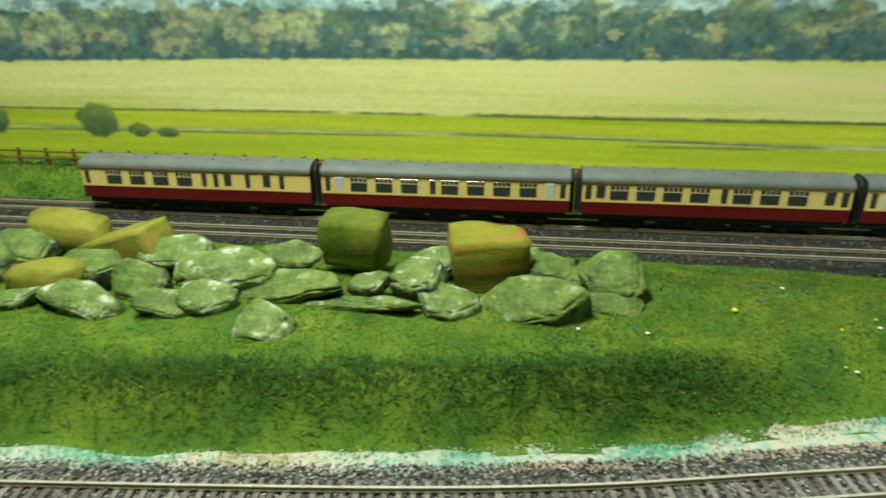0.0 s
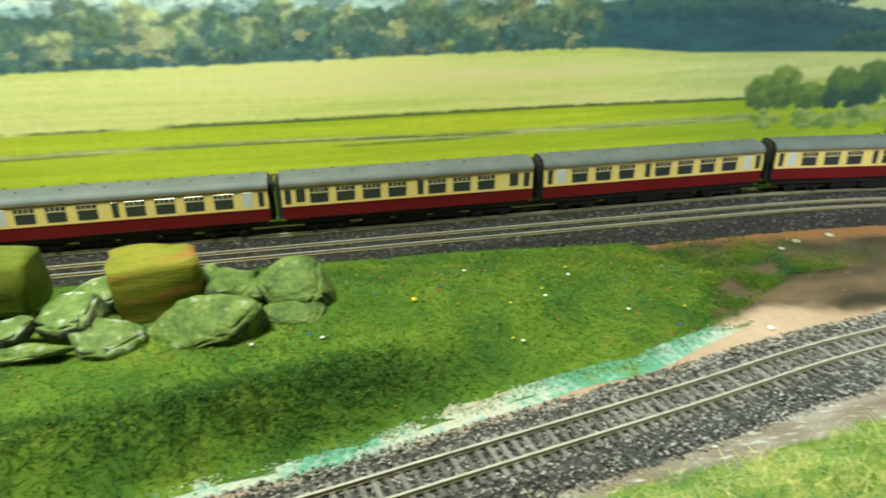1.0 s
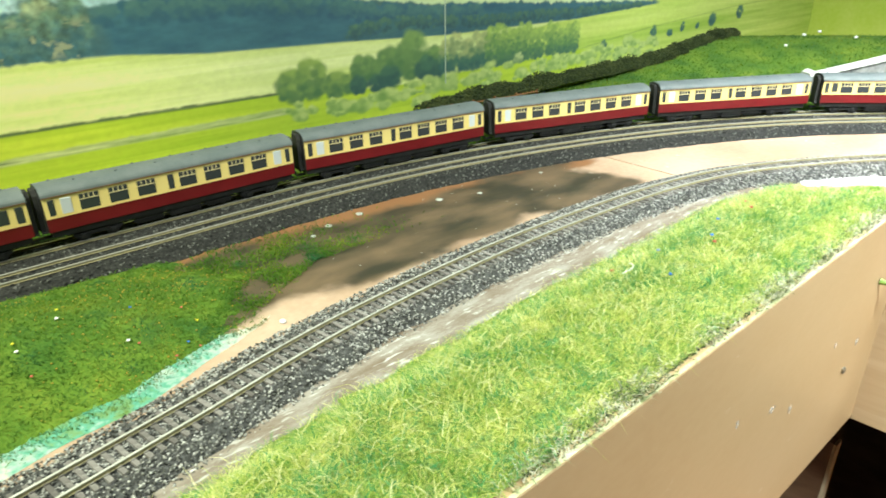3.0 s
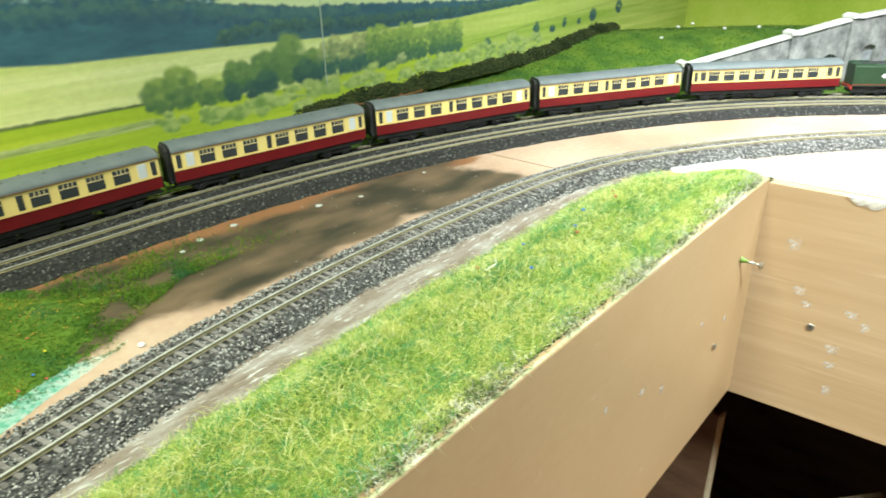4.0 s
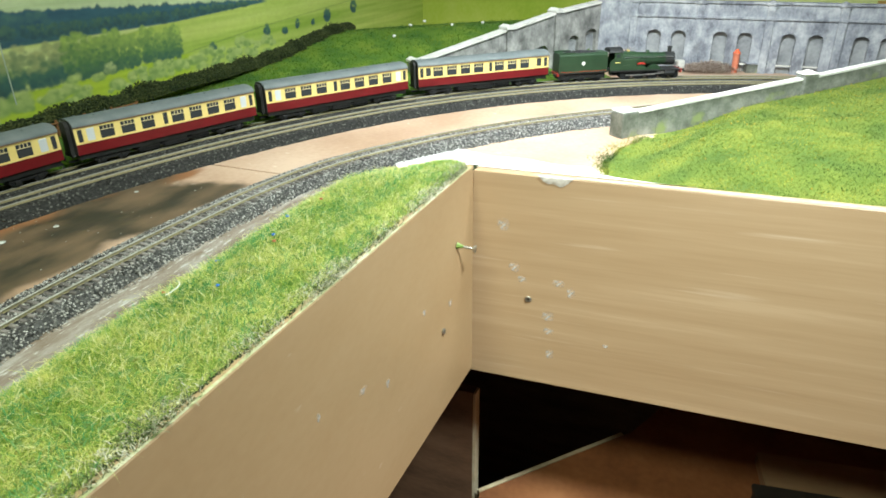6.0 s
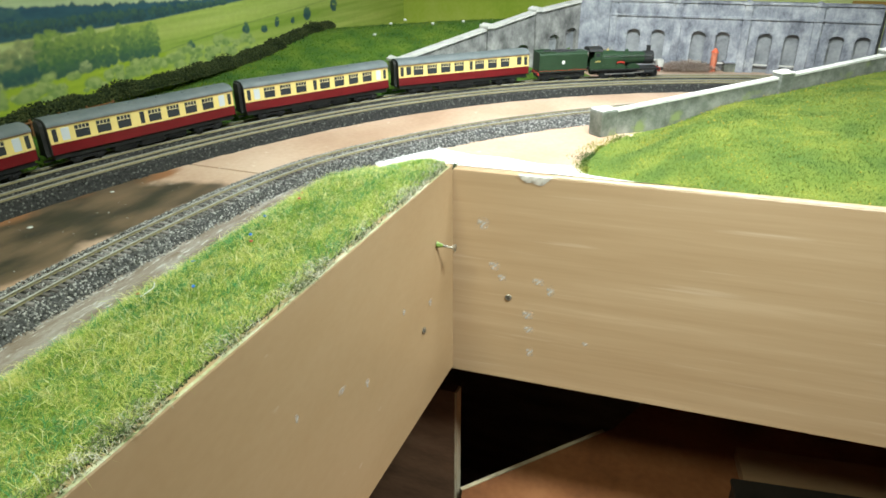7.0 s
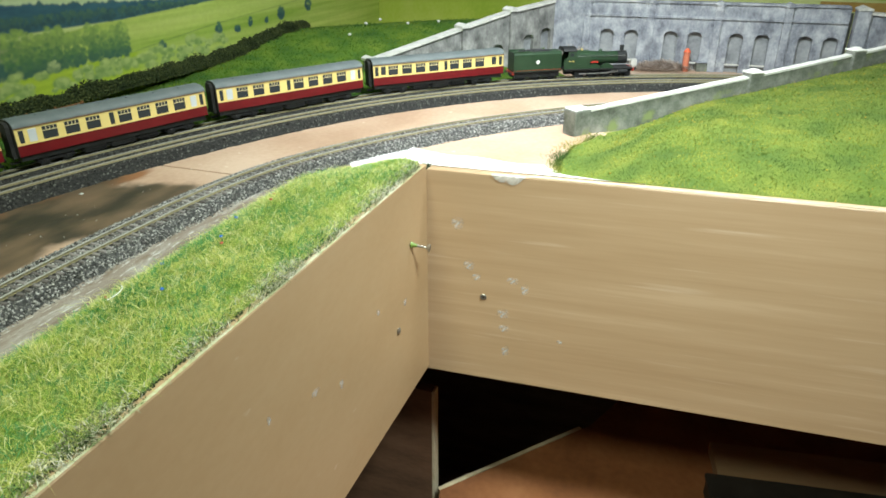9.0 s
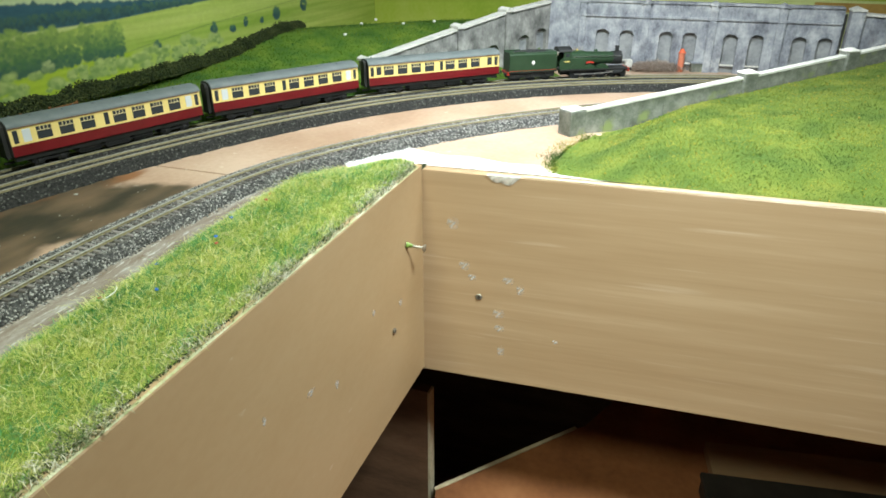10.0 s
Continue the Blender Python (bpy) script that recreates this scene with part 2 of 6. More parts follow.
M_ROOM = material("room_wall", [(0.52, 0.50, 0.46), (0.58, 0.56, 0.52)], 3, 0.9, 0.1, 60)
M_FLOOR = material("room_floor", [(0.17, 0.13, 0.10), (0.24, 0.19, 0.15)], 5, 0.8, 0.1, 80)
M_CEILING = material("ceiling_paint", [(0.68, 0.68, 0.67), (0.74, 0.74, 0.73)], 4, 0.9, 0.1, 80)
M_TWIG = material("brushwood", [(0.22, 0.15, 0.12), (0.40, 0.32, 0.27), (0.58, 0.48, 0.42)], 200, 0.9, 0.0, 500, per="island")
M_CONE = material("orange_plastic", [(0.75, 0.1, 0.03), (0.85, 0.15, 0.05)], 80, 0.5, 0.0, 300)
M_RIM = material("dried_rim", [(0.07, 0.11, 0.03), (0.18, 0.20, 0.09), (0.38, 0.37, 0.25), (0.60, 0.58, 0.48)], 60, 0.9, 0.3, 500, per="island")
M_CRUMB = material("plaster_crumb", [(0.32, 0.33, 0.30), (0.52, 0.53, 0.50)], 120, 0.7, 0.4, 400)
M_GLUE = material("dried_glue", [(0.6, 0.58, 0.55), (0.75, 0.74, 0.72)], 150, 0.25, 0.2, 400)
M_GLUE.node_tree.nodes["Principled BSDF"].inputs["Alpha"].default_value = 0.6
M_PLUG = material("green_plastic", [(0.12, 0.20, 0.03), (0.18, 0.28, 0.05)], 100, 0.5, 0.0, 300)
M_WHITE = material("white_paint", [(0.76, 0.76, 0.74), (0.8, 0.8, 0.78)], 60, 0.6, 0.1, 300)
M_BLUEDOT = material("blue_scatter", [(0.03, 0.12, 0.5), (0.05, 0.2, 0.6)], 60, 0.7, 0.0, 300)
M_REDDOT = material("red_scatter", [(0.5, 0.08, 0.05), (0.6, 0.15, 0.1)], 60, 0.7, 0.0, 300)
M_YELLOWDOT = material("yellow_scatter", [(0.7, 0.62, 0.02), (0.8, 0.7, 0.05)], 60, 0.7, 0.0, 300)

for fibre_material in (M_GRASS, M_GRASS_SHADE, M_GRASS_PALE, M_GRASS_FAR, M_GRASS_COOL, M_STRAW, M_TEAL):
    fibrous(fibre_material)


def smear_material():
    """Dried white filler that thins out towards its rim."""
    m = bpy.data.materials.new("thin_white_smear")
    m.use_nodes = True
    N, K = m.node_tree.nodes, m.node_tree.links
    b = N["Principled BSDF"]
    b.inputs["Base Color"].default_value, b.inputs["Roughness"].default_value = (0.66, 0.63, 0.60, 1), 0.6
    place = N.new("ShaderNodeTexCoord")
    span = N.new("ShaderNodeVectorMath")
    span.operation = "LENGTH"
    K.new(place.outputs["Object"], span.inputs[0])
    fade = N.new("ShaderNodeMapRange")
    for i, value in ((1, 0.0), (2, 0.0078), (3, 1.0), (4, 0.0)):
        fade.inputs[i].default_value = value
    K.new(span.outputs["Value"], fade.inputs[0])
    patch = N.new("ShaderNodeTexNoise")
    patch.inputs["Scale"].default_value, patch.inputs["Detail"].default_value = 330, 5
    K.new(place.outputs["Object"], patch.inputs[0])
    torn = N.new("ShaderNodeMapRange")
    torn.inputs[1].default_value, torn.inputs[2].default_value = 0.40, 0.72
    K.new(patch.outputs[0], torn.inputs[0])
    mul = N.new("ShaderNodeMath")
    mul.operation = "MULTIPLY"
    K.new(fade.outputs[0], mul.inputs[0])
    K.new(torn.outputs[0], mul.inputs[1])
    K.new(mul.outputs[0], b.inputs["Alpha"])
    return m


M_SMEAR = smear_material()

# ---- mesh helpers ----


def mesh_of(name, verts, faces, mat, smooth=False):
    me = bpy.data.meshes.new(name)
    me.from_pydata([tuple(v) for v in verts], [], [tuple(f) for f in faces])
    me.materials.append(mat)
    if smooth:
        me.polygons.foreach_set("use_smooth", [True] * len(me.polygons))
    me.update()
    return me


def ob_of(name, me, parent=None, label=""):
    ob = new(name, me)
    if parent is not None:
        ob.parent = parent
    if label:
        ob["label"] = label
    return ob


def part(name, bm, mat, parent=None, label="", smooth=False):
    me = bpy.data.meshes.new(name)
    bm.normal_update()
    bm.to_mesh(me)
    bm.free()
    me.materials.append(mat)
    if smooth:
        me.polygons.foreach_set("use_smooth", [True] * len(me.polygons))
    return ob_of(name, me, parent, label)


def box(bm, x0, x1, y0, y1, z0, z1, bevel=0.0):
    made = bmesh.ops.create_cube(bm, size=1.0)["verts"]
    for v in made:
        v.co = Vector(((x0 + x1) / 2 + v.co.x * (x1 - x0), (y0 + y1) / 2 + v.co.y * (y1 - y0), (z0 + z1) / 2 + v.co.z * (z1 - z0)))
    if bevel:
        edges = list({e for v in made for e in v.link_edges})
        bmesh.ops.bevel(bm, geom=edges, offset=bevel, segments=1, affect="EDGES")


def boxed(name, dims, mat, parent=None, label="", bevel=0.0):
    bm = bmesh.new()
    box(bm, *dims, bevel)
    return part(name, bm, mat, parent, label)


def cyl(bm, a, b, r0, r1=None, seg=16):
    a, b = Vector(a), Vector(b)
    turn = (b - a).to_track_quat("Z", "Y").to_matrix().to_4x4()
    bmesh.ops.create_cone(bm, cap_ends=True, segments=seg, radius1=r0, radius2=r0 if r1 is None else r1, depth=(b - a).length, matrix=Matrix.Translation((a + b) / 2) @ turn)


def cylinder(name, a, b, r0, mat, parent=None, label="", r1=None, seg=16):
    bm = bmesh.new()
    cyl(bm, a, b, r0, r1, seg)
    return part(name, bm, mat, parent, label)


def prism(name, outline, y0, y1, mat, parent=None, label="", smooth=False):
    """An outline in x and z pulled from y0 to y1."""
    n = len(outline)
    v = [(x, y0, z) for x, z in outline] + [(x, y1, z) for x, z in outline]
    f = [tuple(range(n))[::-1], tuple(range(n, 2 * n))] + [(i, (i + 1) % n, n + (i + 1) % n, n + i) for i in range(n)]
    me = mesh_of(name, v, f, mat)
    bm = bmesh.new()
    bm.from_mesh(me)
    bmesh.ops.recalc_face_normals(bm, faces=bm.faces)
    bm.to_mesh(me)
    bm.free()
    return ob_of(name, me, parent, label)


def profile_x(name, outline, x0, x1, mat, parent=None, label="", smooth=False):
    """An outline in y and z pulled along x."""
    n = len(outline)
    v = [(x0, y, z) for y, z in outline] + [(x1, y, z) for y, z in outline]
    f = [tuple(range(n)), tuple(range(n, 2 * n))[::-1]] + [(i, n + i, n + (i + 1) % n, (i + 1) % n) for i in range(n)]
    me = mesh_of(name, v, f, mat)
    bm = bmesh.new()
    bm.from_mesh(me)
    bmesh.ops.recalc_face_normals(bm, faces=bm.faces)
    bm.to_mesh(me)
    bm.free()
    return ob_of(name, me, parent, label)


def empty(name, label, category, group="", m=None):
    e = new(name)
    if m is not None:
        e.matrix_world = m
    return tagged(e, label, category, group)


def structure(ob, label, category):
    return tagged(ob, label, category, kind="structure")


def smooth01(t):
    t = np.clip(t, 0, 1)
    return t * t * (3 - 2 * t)


def bumpy(x, y, scale, seed=0.0):
    return noise.noise(Vector((x * scale + seed, y * scale - seed, seed)))


# ---- the tracks' lines ----
def main_line():
    """Straight, then two bends: x, y, heading and distance of the front track's middle."""
    x0, y0, slope, k1, k2, s1 = 0.5015, 0.5525, -0.0206, 0.7307, 1.0631, 0.6284
    step = 0.004
    x, y, a, s = -0.9, y0 + slope * (-0.9 - x0), math.atan(slope), 0.0
    start = math.hypot(x0 + 0.9, y0 - y)
    out = []
    while s < 3.7:
        out.append((x, y, a, s))
        k = 0.0 if s < start else (k1 if s < start + s1 else k2)
        a -= k * step
        x, y, s = x + math.cos(a) * step, y + math.sin(a) * step, s + step
    return np.array(out)


MAIN = main_line()
REAR = 0.0455  # spacing of the two tracks


def on_line(line, s, off=0.0):
    x, y, a = (float(np.interp(s, line[:, 3], line[:, i])) for i in range(3))
    return x - math.sin(a) * off, y + math.cos(a) * off, a


def smooth_line(points, step=0.004):
    """A Catmull-Rom line through a few points: x, y, heading, distance."""
    p = [np.array(q, float) for q in points]
    p = [2 * p[0] - p[1]] + p + [2 * p[-1] - p[-2]]
    out = []
    for i in range(1, len(p) - 2):
        for t in np.arange(0, 1, 0.05):
            out.append(0.5 * (2 * p[i] + (p[i + 1] - p[i - 1]) * t + (2 * p[i - 1] - 5 * p[i] + 4 * p[i + 1] - p[i + 2]) * t * t + (3 * p[i] - p[i - 1] - 3 * p[i + 1] + p[i + 2]) * t ** 3))
    q = np.array(out)
    d = np.concatenate([[0], np.cumsum(np.hypot(*np.diff(q, axis=0).T))])
    s = np.arange(0, d[-1], step)
    x, y = np.interp(s, d, q[:, 0]), np.interp(s, d, q[:, 1])
    for _ in range(12):
        x[1:-1], y[1:-1] = (x[:-2] + 2 * x[1:-1] + x[2:]) / 4, (y[:-2] + 2 * y[1:-1] + y[2:]) / 4
    a = np.unwrap(np.arctan2(np.gradient(y), np.gradient(x)))
    return np.column_stack([x, y, a, s])


INNER = smooth_line([(-0.75, 0.215), (-0.4, 0.225), (-0.108, 0.241), (0.034, 0.254), (0.15, 0.273), (0.297, 0.298), (0.43, 0.322), (0.58, 0.333), (0.72, 0.331), (0.86, 0.317), (0.97, 0.284), (1.09, 0.216), (1.2, 0.13), (1.3, 0.025), (1.40, -0.10), (1.48, -0.22), (1.54, -0.36), (1.58, -0.50)])


def sweep(name, line, offs, mat, parent=None, label="", closed=True, wobble=0.0, s0=0.0, s1=9.0, every=3):
    """Pulls an outline of (offset, height) along a line."""
    rows = [r for r in line[::every] if s0 <= r[3] <= s1]
    n = len(offs)
    v, f = [], []
    for x, y, a, s in rows:
        for j, (o, z) in enumerate(offs):
            w = wobble * noise.noise(Vector((s * 55, j * 3.1, 2.0))) + wobble * 0.6 * noise.noise(Vector((s * 190, j * 5.1, 7.0))) if wobble else 0
            o2 = o + w * (1 if o > 0 else -1)
            v.append((x - math.sin(a) * o2, y + math.cos(a) * o2, z + w * 0.15))
    for i in range(len(rows) - 1):
        for j in range(n if closed else n - 1):
            k = (j + 1) % n
            f.append((i * n + j, (i + 1) * n + j, (i + 1) * n + k, i * n + k))
    if closed:
        f += [tuple(range(n)), tuple(range((len(rows) - 1) * n, len(rows) * n))[::-1]]
    me = mesh_of(name, v, f, mat)
    bm = bmesh.new()
    bm.from_mesh(me)
    bmesh.ops.recalc_face_normals(bm, faces=bm.faces)
    bm.to_mesh(me)
    bm.free()
    return ob_of(name, me, parent, label)


def chips(name, centres, sizes, mat, rng, parent=None):
    """Angular stone chips, joined: squashed, turned octahedra."""
    n = len(centres)
    base = np.array([(1, 0, 0), (-1, 0, 0), (0, 1, 0), (0, -1, 0), (0, 0, 1), (0, 0, -1)], float)
    tri = np.array([(0, 2, 4), (2, 1, 4), (1, 3, 4), (3, 0, 4), (2, 0, 5), (1, 2, 5), (3, 1, 5), (0, 3, 5)])
    v = np.repeat(base[None], n, 0) * rng.uniform(0.6, 1.25, (n, 6, 1))
    q = rng.normal(size=(n, 4))
    q /= np.linalg.norm(q, axis=1)[:, None]
    w, x, y, z = q.T
    rot = np.stack([np.stack([1 - 2 * (y * y + z * z), 2 * (x * y - z * w), 2 * (x * z + y * w)], -1), np.stack([2 * (x * y + z * w), 1 - 2 * (x * x + z * z), 2 * (y * z - x * w)], -1), np.stack([2 * (x * z - y * w), 2 * (y * z + x * w), 1 - 2 * (x * x + y * y)], -1)], 1)
    v = np.einsum("nij,nkj->nki", rot, v) * np.asarray(sizes)[:, None, None] + np.asarray(centres)[:, None, :]
    f = (tri[None] + (np.arange(n) * 6)[:, None, None]).reshape(-1, 3)
    me = bpy.data.meshes.new(name)
    me.vertices.add(n * 6)
    me.vertices.foreach_set("co", v.reshape(-1).astype(np.float32))
    me.loops.add(len(f) * 3)
    me.loops.foreach_set("vertex_index", f.reshape(-1).astype(np.int32))
    me.polygons.add(len(f))
    me.polygons.foreach_set("loop_start", np.arange(0, len(f) * 3, 3, dtype=np.int32))
    me.materials.append(mat)
    me.update(calc_edges=True)
    return ob_of(name, me, parent)


def blades(name, roots, rng, length, width, mat, lean=0.7, parent=None):
    """Fibres of static grass, joined: one bent, tapered blade of two triangles each."""
    n = len(roots)
    ang, tip = rng.uniform(0, 6.283, n), rng.uniform(0, 6.283, n)
    L = length * rng.uniform(0.5, 1.3, n)
    le = lean * rng.uniform(0.15, 1.2, n)
    side = np.stack([np.cos(ang), np.sin(ang), np.zeros(n)], 1) * (width / 2)
    d1 = np.stack([np.cos(tip) * le * 0.35, np.sin(tip) * le * 0.35, np.full(n, 0.55)], 1) * L[:, None]
    d2 = np.stack([np.cos(tip) * le, np.sin(tip) * le, 1 - 0.3 * le], 1) * L[:, None]
    v = np.stack([roots - side, roots + side, roots + d1 + side * 0.8, roots + d1 - side * 0.8, roots + d2], 1)
    f = np.array([(0, 1, 2), (0, 2, 3), (3, 2, 4)])
    f = (f[None] + (np.arange(n) * 5)[:, None, None]).reshape(-1, 3)
    me = bpy.data.meshes.new(name)
    me.vertices.add(n * 5)
    me.vertices.foreach_set("co", v.reshape(-1).astype(np.float32))
    me.loops.add(len(f) * 3)
    me.loops.foreach_set("vertex_index", f.reshape(-1).astype(np.int32))
    me.polygons.add(len(f))
    me.polygons.foreach_set("loop_start", np.arange(0, len(f) * 3, 3, dtype=np.int32))
    me.materials.append(mat)
    me.update(calc_edges=True)
    return ob_of(name, me, parent)


RNG = np.random.default_rng(7)

# ---- the room ----
structure(boxed("floor", (-3.0, 3.6, -3.2, 1.6, -0.97, -0.95), M_FLOOR), "dark floor under the model railway", "floor")
structure(boxed("ceiling", (-3.0, 3.6, -3.2, 1.6, 1.55, 1.6), M_CEILING), "plain white ceiling of the room", "ceiling")
structure(boxed("wall_north", (-3.0, 3.6, 1.5, 1.6, -0.95, 1.55), M_ROOM), "plain pale wall behind the layout", "wall")
structure(boxed("wall_south", (-3.0, 3.6, -3.2, -3.1, -0.95, 1.55), M_ROOM), "plain pale wall of the room", "wall")
structure(boxed("wall_west", (-3.1, -3.0, -3.2, 1.6, -0.95, 1.55), M_ROOM), "plain pale wall of the room", "wall")
structure(boxed("wall_east", (3.6, 3.7, -3.2, 1.6, -0.95, 1.55), M_ROOM), "plain pale wall of the room", "wall")

# ---- baseboards and fascias ----


def stained(mat, mask_colour, dark_colour, red_colour):
    """Adds the brown paint brushed on the board between the tracks."""
    nt = mat.node_tree
    N, K = nt.nodes, nt.links
    b = N["Principled BSDF"]
    old = b.inputs["Base Color"].links[0].from_socket
    geo = N.new("ShaderNodeNewGeometry")
    sep = N.new("ShaderNodeSeparateXYZ")
    K.new(geo.outputs["Position"], sep.inputs[0])
    wob = N.new("ShaderNodeTexNoise")
    wob.inputs["Scale"].default_value, wob.inputs["Detail"].default_value = 17, 9
    K.new(geo.outputs["Position"], wob.inputs[0])

    def band(socket, centre, half, soft):
        d = N.new("ShaderNodeMath")
        d.operation = "SUBTRACT"
        K.new(socket, d.inputs[0])
        d.inputs[1].default_value = centre
        ab = N.new("ShaderNodeMath")
        ab.operation = "ABSOLUTE"
        K.new(d.outputs[0], ab.inputs[0])
        ad = N.new("ShaderNodeMath")
        ad.operation = "MULTIPLY_ADD"
        K.new(wob.outputs[0], ad.inputs[0])
        ad.inputs[1].default_value = soft * 2.2
        K.new(ab.outputs[0], ad.inputs[2])
        r = N.new("ShaderNodeMapRange")
        r.interpolation_type = "SMOOTHSTEP"
        r.inputs[1].default_value, r.inputs[2].default_value = half + soft * 0.8, half - soft * 0.6 + soft * 0.8
        K.new(ad.outputs[0], r.inputs[0])
        return r.outputs[0]

    slant = N.new("ShaderNodeMath")
    slant.operation = "MULTIPLY_ADD"
    K.new(sep.outputs[0], slant.inputs[0])
    slant.inputs[1].default_value = 0.06
    K.new(sep.outputs[1], slant.inputs[2])
    def both(p, q):
        mul = N.new("ShaderNodeMath")
        mul.operation = "MULTIPLY"
        K.new(p, mul.inputs[0])
        K.new(q, mul.inputs[1])
        return mul.outputs[0]

    dark = both(band(sep.outputs[0], 0.50, 0.380, 0.050), band(slant.outputs[0], 0.470, 0.082, 0.036))
    red = both(band(sep.outputs[0], 0.575, 0.345, 0.055), band(slant.outputs[0], 0.525, 0.050, 0.022))
    streak = N.new("ShaderNodeTexNoise")
    streak.inputs["Scale"].default_value, streak.inputs["Detail"].default_value = 16, 9
    mp = N.new("ShaderNodeMapping")
    mp.inputs["Scale"].default_value = (0.9, 1.9, 1)
    K.new(geo.outputs["Position"], mp.inputs[0])
    K.new(mp.outputs[0], streak.inputs[0])
    cr = N.new("ShaderNodeValToRGB")
    cr.color_ramp.elements[0].position, cr.color_ramp.elements[1].position = 0.36, 0.70
    cr.color_ramp.elements[0].color, cr.color_ramp.elements[1].color = (*dark_colour, 1), (*mask_colour, 1)
    K.new(streak.outputs[0], cr.inputs[0])
    rust = N.new("ShaderNodeMix")
    rust.data_type = "RGBA"
    K.new(red, rust.inputs[0])
    K.new(old, rust.inputs[6])
    rust.inputs[7].default_value = (*red_colour, 1)
    mx = N.new("ShaderNodeMix")
    mx.data_type = "RGBA"
    K.new(dark, mx.inputs[0])
    K.new(rust.outputs[2], mx.inputs[6])
    K.new(cr.outputs[0], mx.inputs[7])
    K.new(mx.outputs[2], b.inputs["Base Color"])


M_BOARD_STAINED = M_BOARD.copy()
stained(M_BOARD_STAINED, (0.16, 0.105, 0.062), (0.032, 0.028, 0.017), (0.25, 0.115, 0.05))

JOINT = 0.906
FASCIA_TOP, SIDE_TOP = 0.0395, 0.0350
left_board = boxed("baseboard", (-1.2, JOINT - 0.0012, 0.125, 0.76, -0.012, 0.0), M_BOARD_STAINED, bevel=0.0008)
structure(left_board, "tan wooden baseboard with brushed brown paint", "baseboard")
plan = [(JOINT + 0.0012, 0.76), (JOINT + 0.0012, 0.125), (0.922, 0.09), (1.006, -1.4), (2.1, -1.4), (2.1, 0.76)]
n = len(plan)
right_board = ob_of("baseboard", mesh_of("baseboard", [(x, y, 0.0) for x, y in plan] + [(x, y, -0.012) for x, y in plan], [tuple(range(n)), tuple(range(n, 2 * n))[::-1]] + [(i, n + i, n + (i + 1) % n, (i + 1) % n) for i in range(n)], M_BOARD))
structure(right_board, "bare tan wooden baseboard beside the board joint", "baseboard")

fascia = boxed("fascia_board", (-1.2, JOINT - 0.004, 0.112, 0.124, -0.203, FASCIA_TOP), M_FASCIA, bevel=0.0006)
structure(fascia, "tan plywood fascia board under the grass strip", "board")
bm = bmesh.new()
box(bm, -0.01, 1.45, -0.006, 0.006, -0.206, SIDE_TOP, 0.0006)
fascia2 = part("fascia_board", bm, M_FASCIA_SIDE)
fascia2.matrix_world = Matrix.Translation((0.9075, 0.110, 0)) @ Matrix.Rotation(math.radians(-86.6), 4, "Z")
structure(fascia2, "tan plywood fascia board screwed on at the corner", "board")
bm = bmesh.new()
box(bm, 0.10, 1.45, -0.0054, 0.0, SIDE_TOP + 0.0003, SIDE_TOP + 0.0009)
edge = part("ply_edge", bm, M_PLYEDGE, None, "")
edge.matrix_world = fascia2.matrix_world.copy()
structure(edge, "pale raw plywood edge along the fascia top", "trim")


def screw(place, way, length, head, label, group="screws in the fascia"):
    w = Vector(way).normalized()
    p = Vector(place)
    e = empty("screw", label, "screw", group, Matrix.Translation(p))
    bm = bmesh.new()
    cyl(bm, (0, 0, 0), w * length, 0.0011, seg=10)
    for k in range(5):
        cyl(bm, w * (length * (0.1 + 0.14 * k)), w * (length * (0.15 + 0.14 * k)), 0.0017, 0.0011, 10)
    part("shank", bm, M_SCREW, e)
    bm = bmesh.new()
    cyl(bm, w * (length - 0.0012), w * (length + 0.0016), head * 0.55, head, 18)
    cyl(bm, w * (length + 0.0016), w * (length + 0.0022), head, head * 0.8, 18)
    part("head", bm, M_SCREW, e)
    side = w.cross(Vector((0, 0, 1))).normalized()
    for name, a in (("slot", side), ("slot", Vector((0, 0, 1)))):
        bm = bmesh.new()
        c = w * (length + 0.0021)
        cyl(bm, c - a * head * 0.55, c + a * head * 0.55, 0.0004, seg=6)
        part(name, bm, M_DARKBOX, e)
    return e


screw((0.8555, 0.1122, -0.0285), (0.20, -1, -0.12), 0.0175, 0.0043, "zinc screw standing half out of the fascia")
screw((0.818, 0.1125, -0.105), (0.0, -1, 0.0), 0.0004, 0.0034, "zinc screw driven flush into the fascia")
screw((0.9060, 0.0505, -0.1015), (-1, -0.06, 0.0), 0.0004, 0.0036, "dark brass screw driven flush into the fascia")

plug = cylinder("wall_plug", (0.8550, 0.1118, -0.0280), (0.8563, 0.1055, -0.0288), 0.0034, M_PLUG, None, "", 0.0016, 8)
tagged(plug, "green plastic wall plug round the loose screw", "wall plug")


def dab(m, wide, high, k):
    """A thin irregular smear of white filler lying on a fascia's face (local x is the face's normal)."""
    bm = bmesh.new()
    ring = []
    for a in np.linspace(0, 6.283, 21)[:-1]:
        grow = 1 + 0.35 * noise.noise(Vector((math.cos(a) * 2, math.sin(a) * 2, k)))
        ring.append(bm.verts.new((0, wide * grow * math.cos(a), high * grow * math.sin(a))))
    ext = bmesh.ops.extrude_face_region(bm, geom=[bm.faces.new(ring)])
    bmesh.ops.translate(bm, verts=[v for v in ext["geom"] if isinstance(v, bmesh.types.BMVert)], vec=(-0.0003, 0, 0))
    ob = part("filler_dab", bm, M_SMEAR)
    ob.matrix_world = m
    return tagged(ob, "thin white filler smear on the plywood fascia", "filler", "filler dabs")


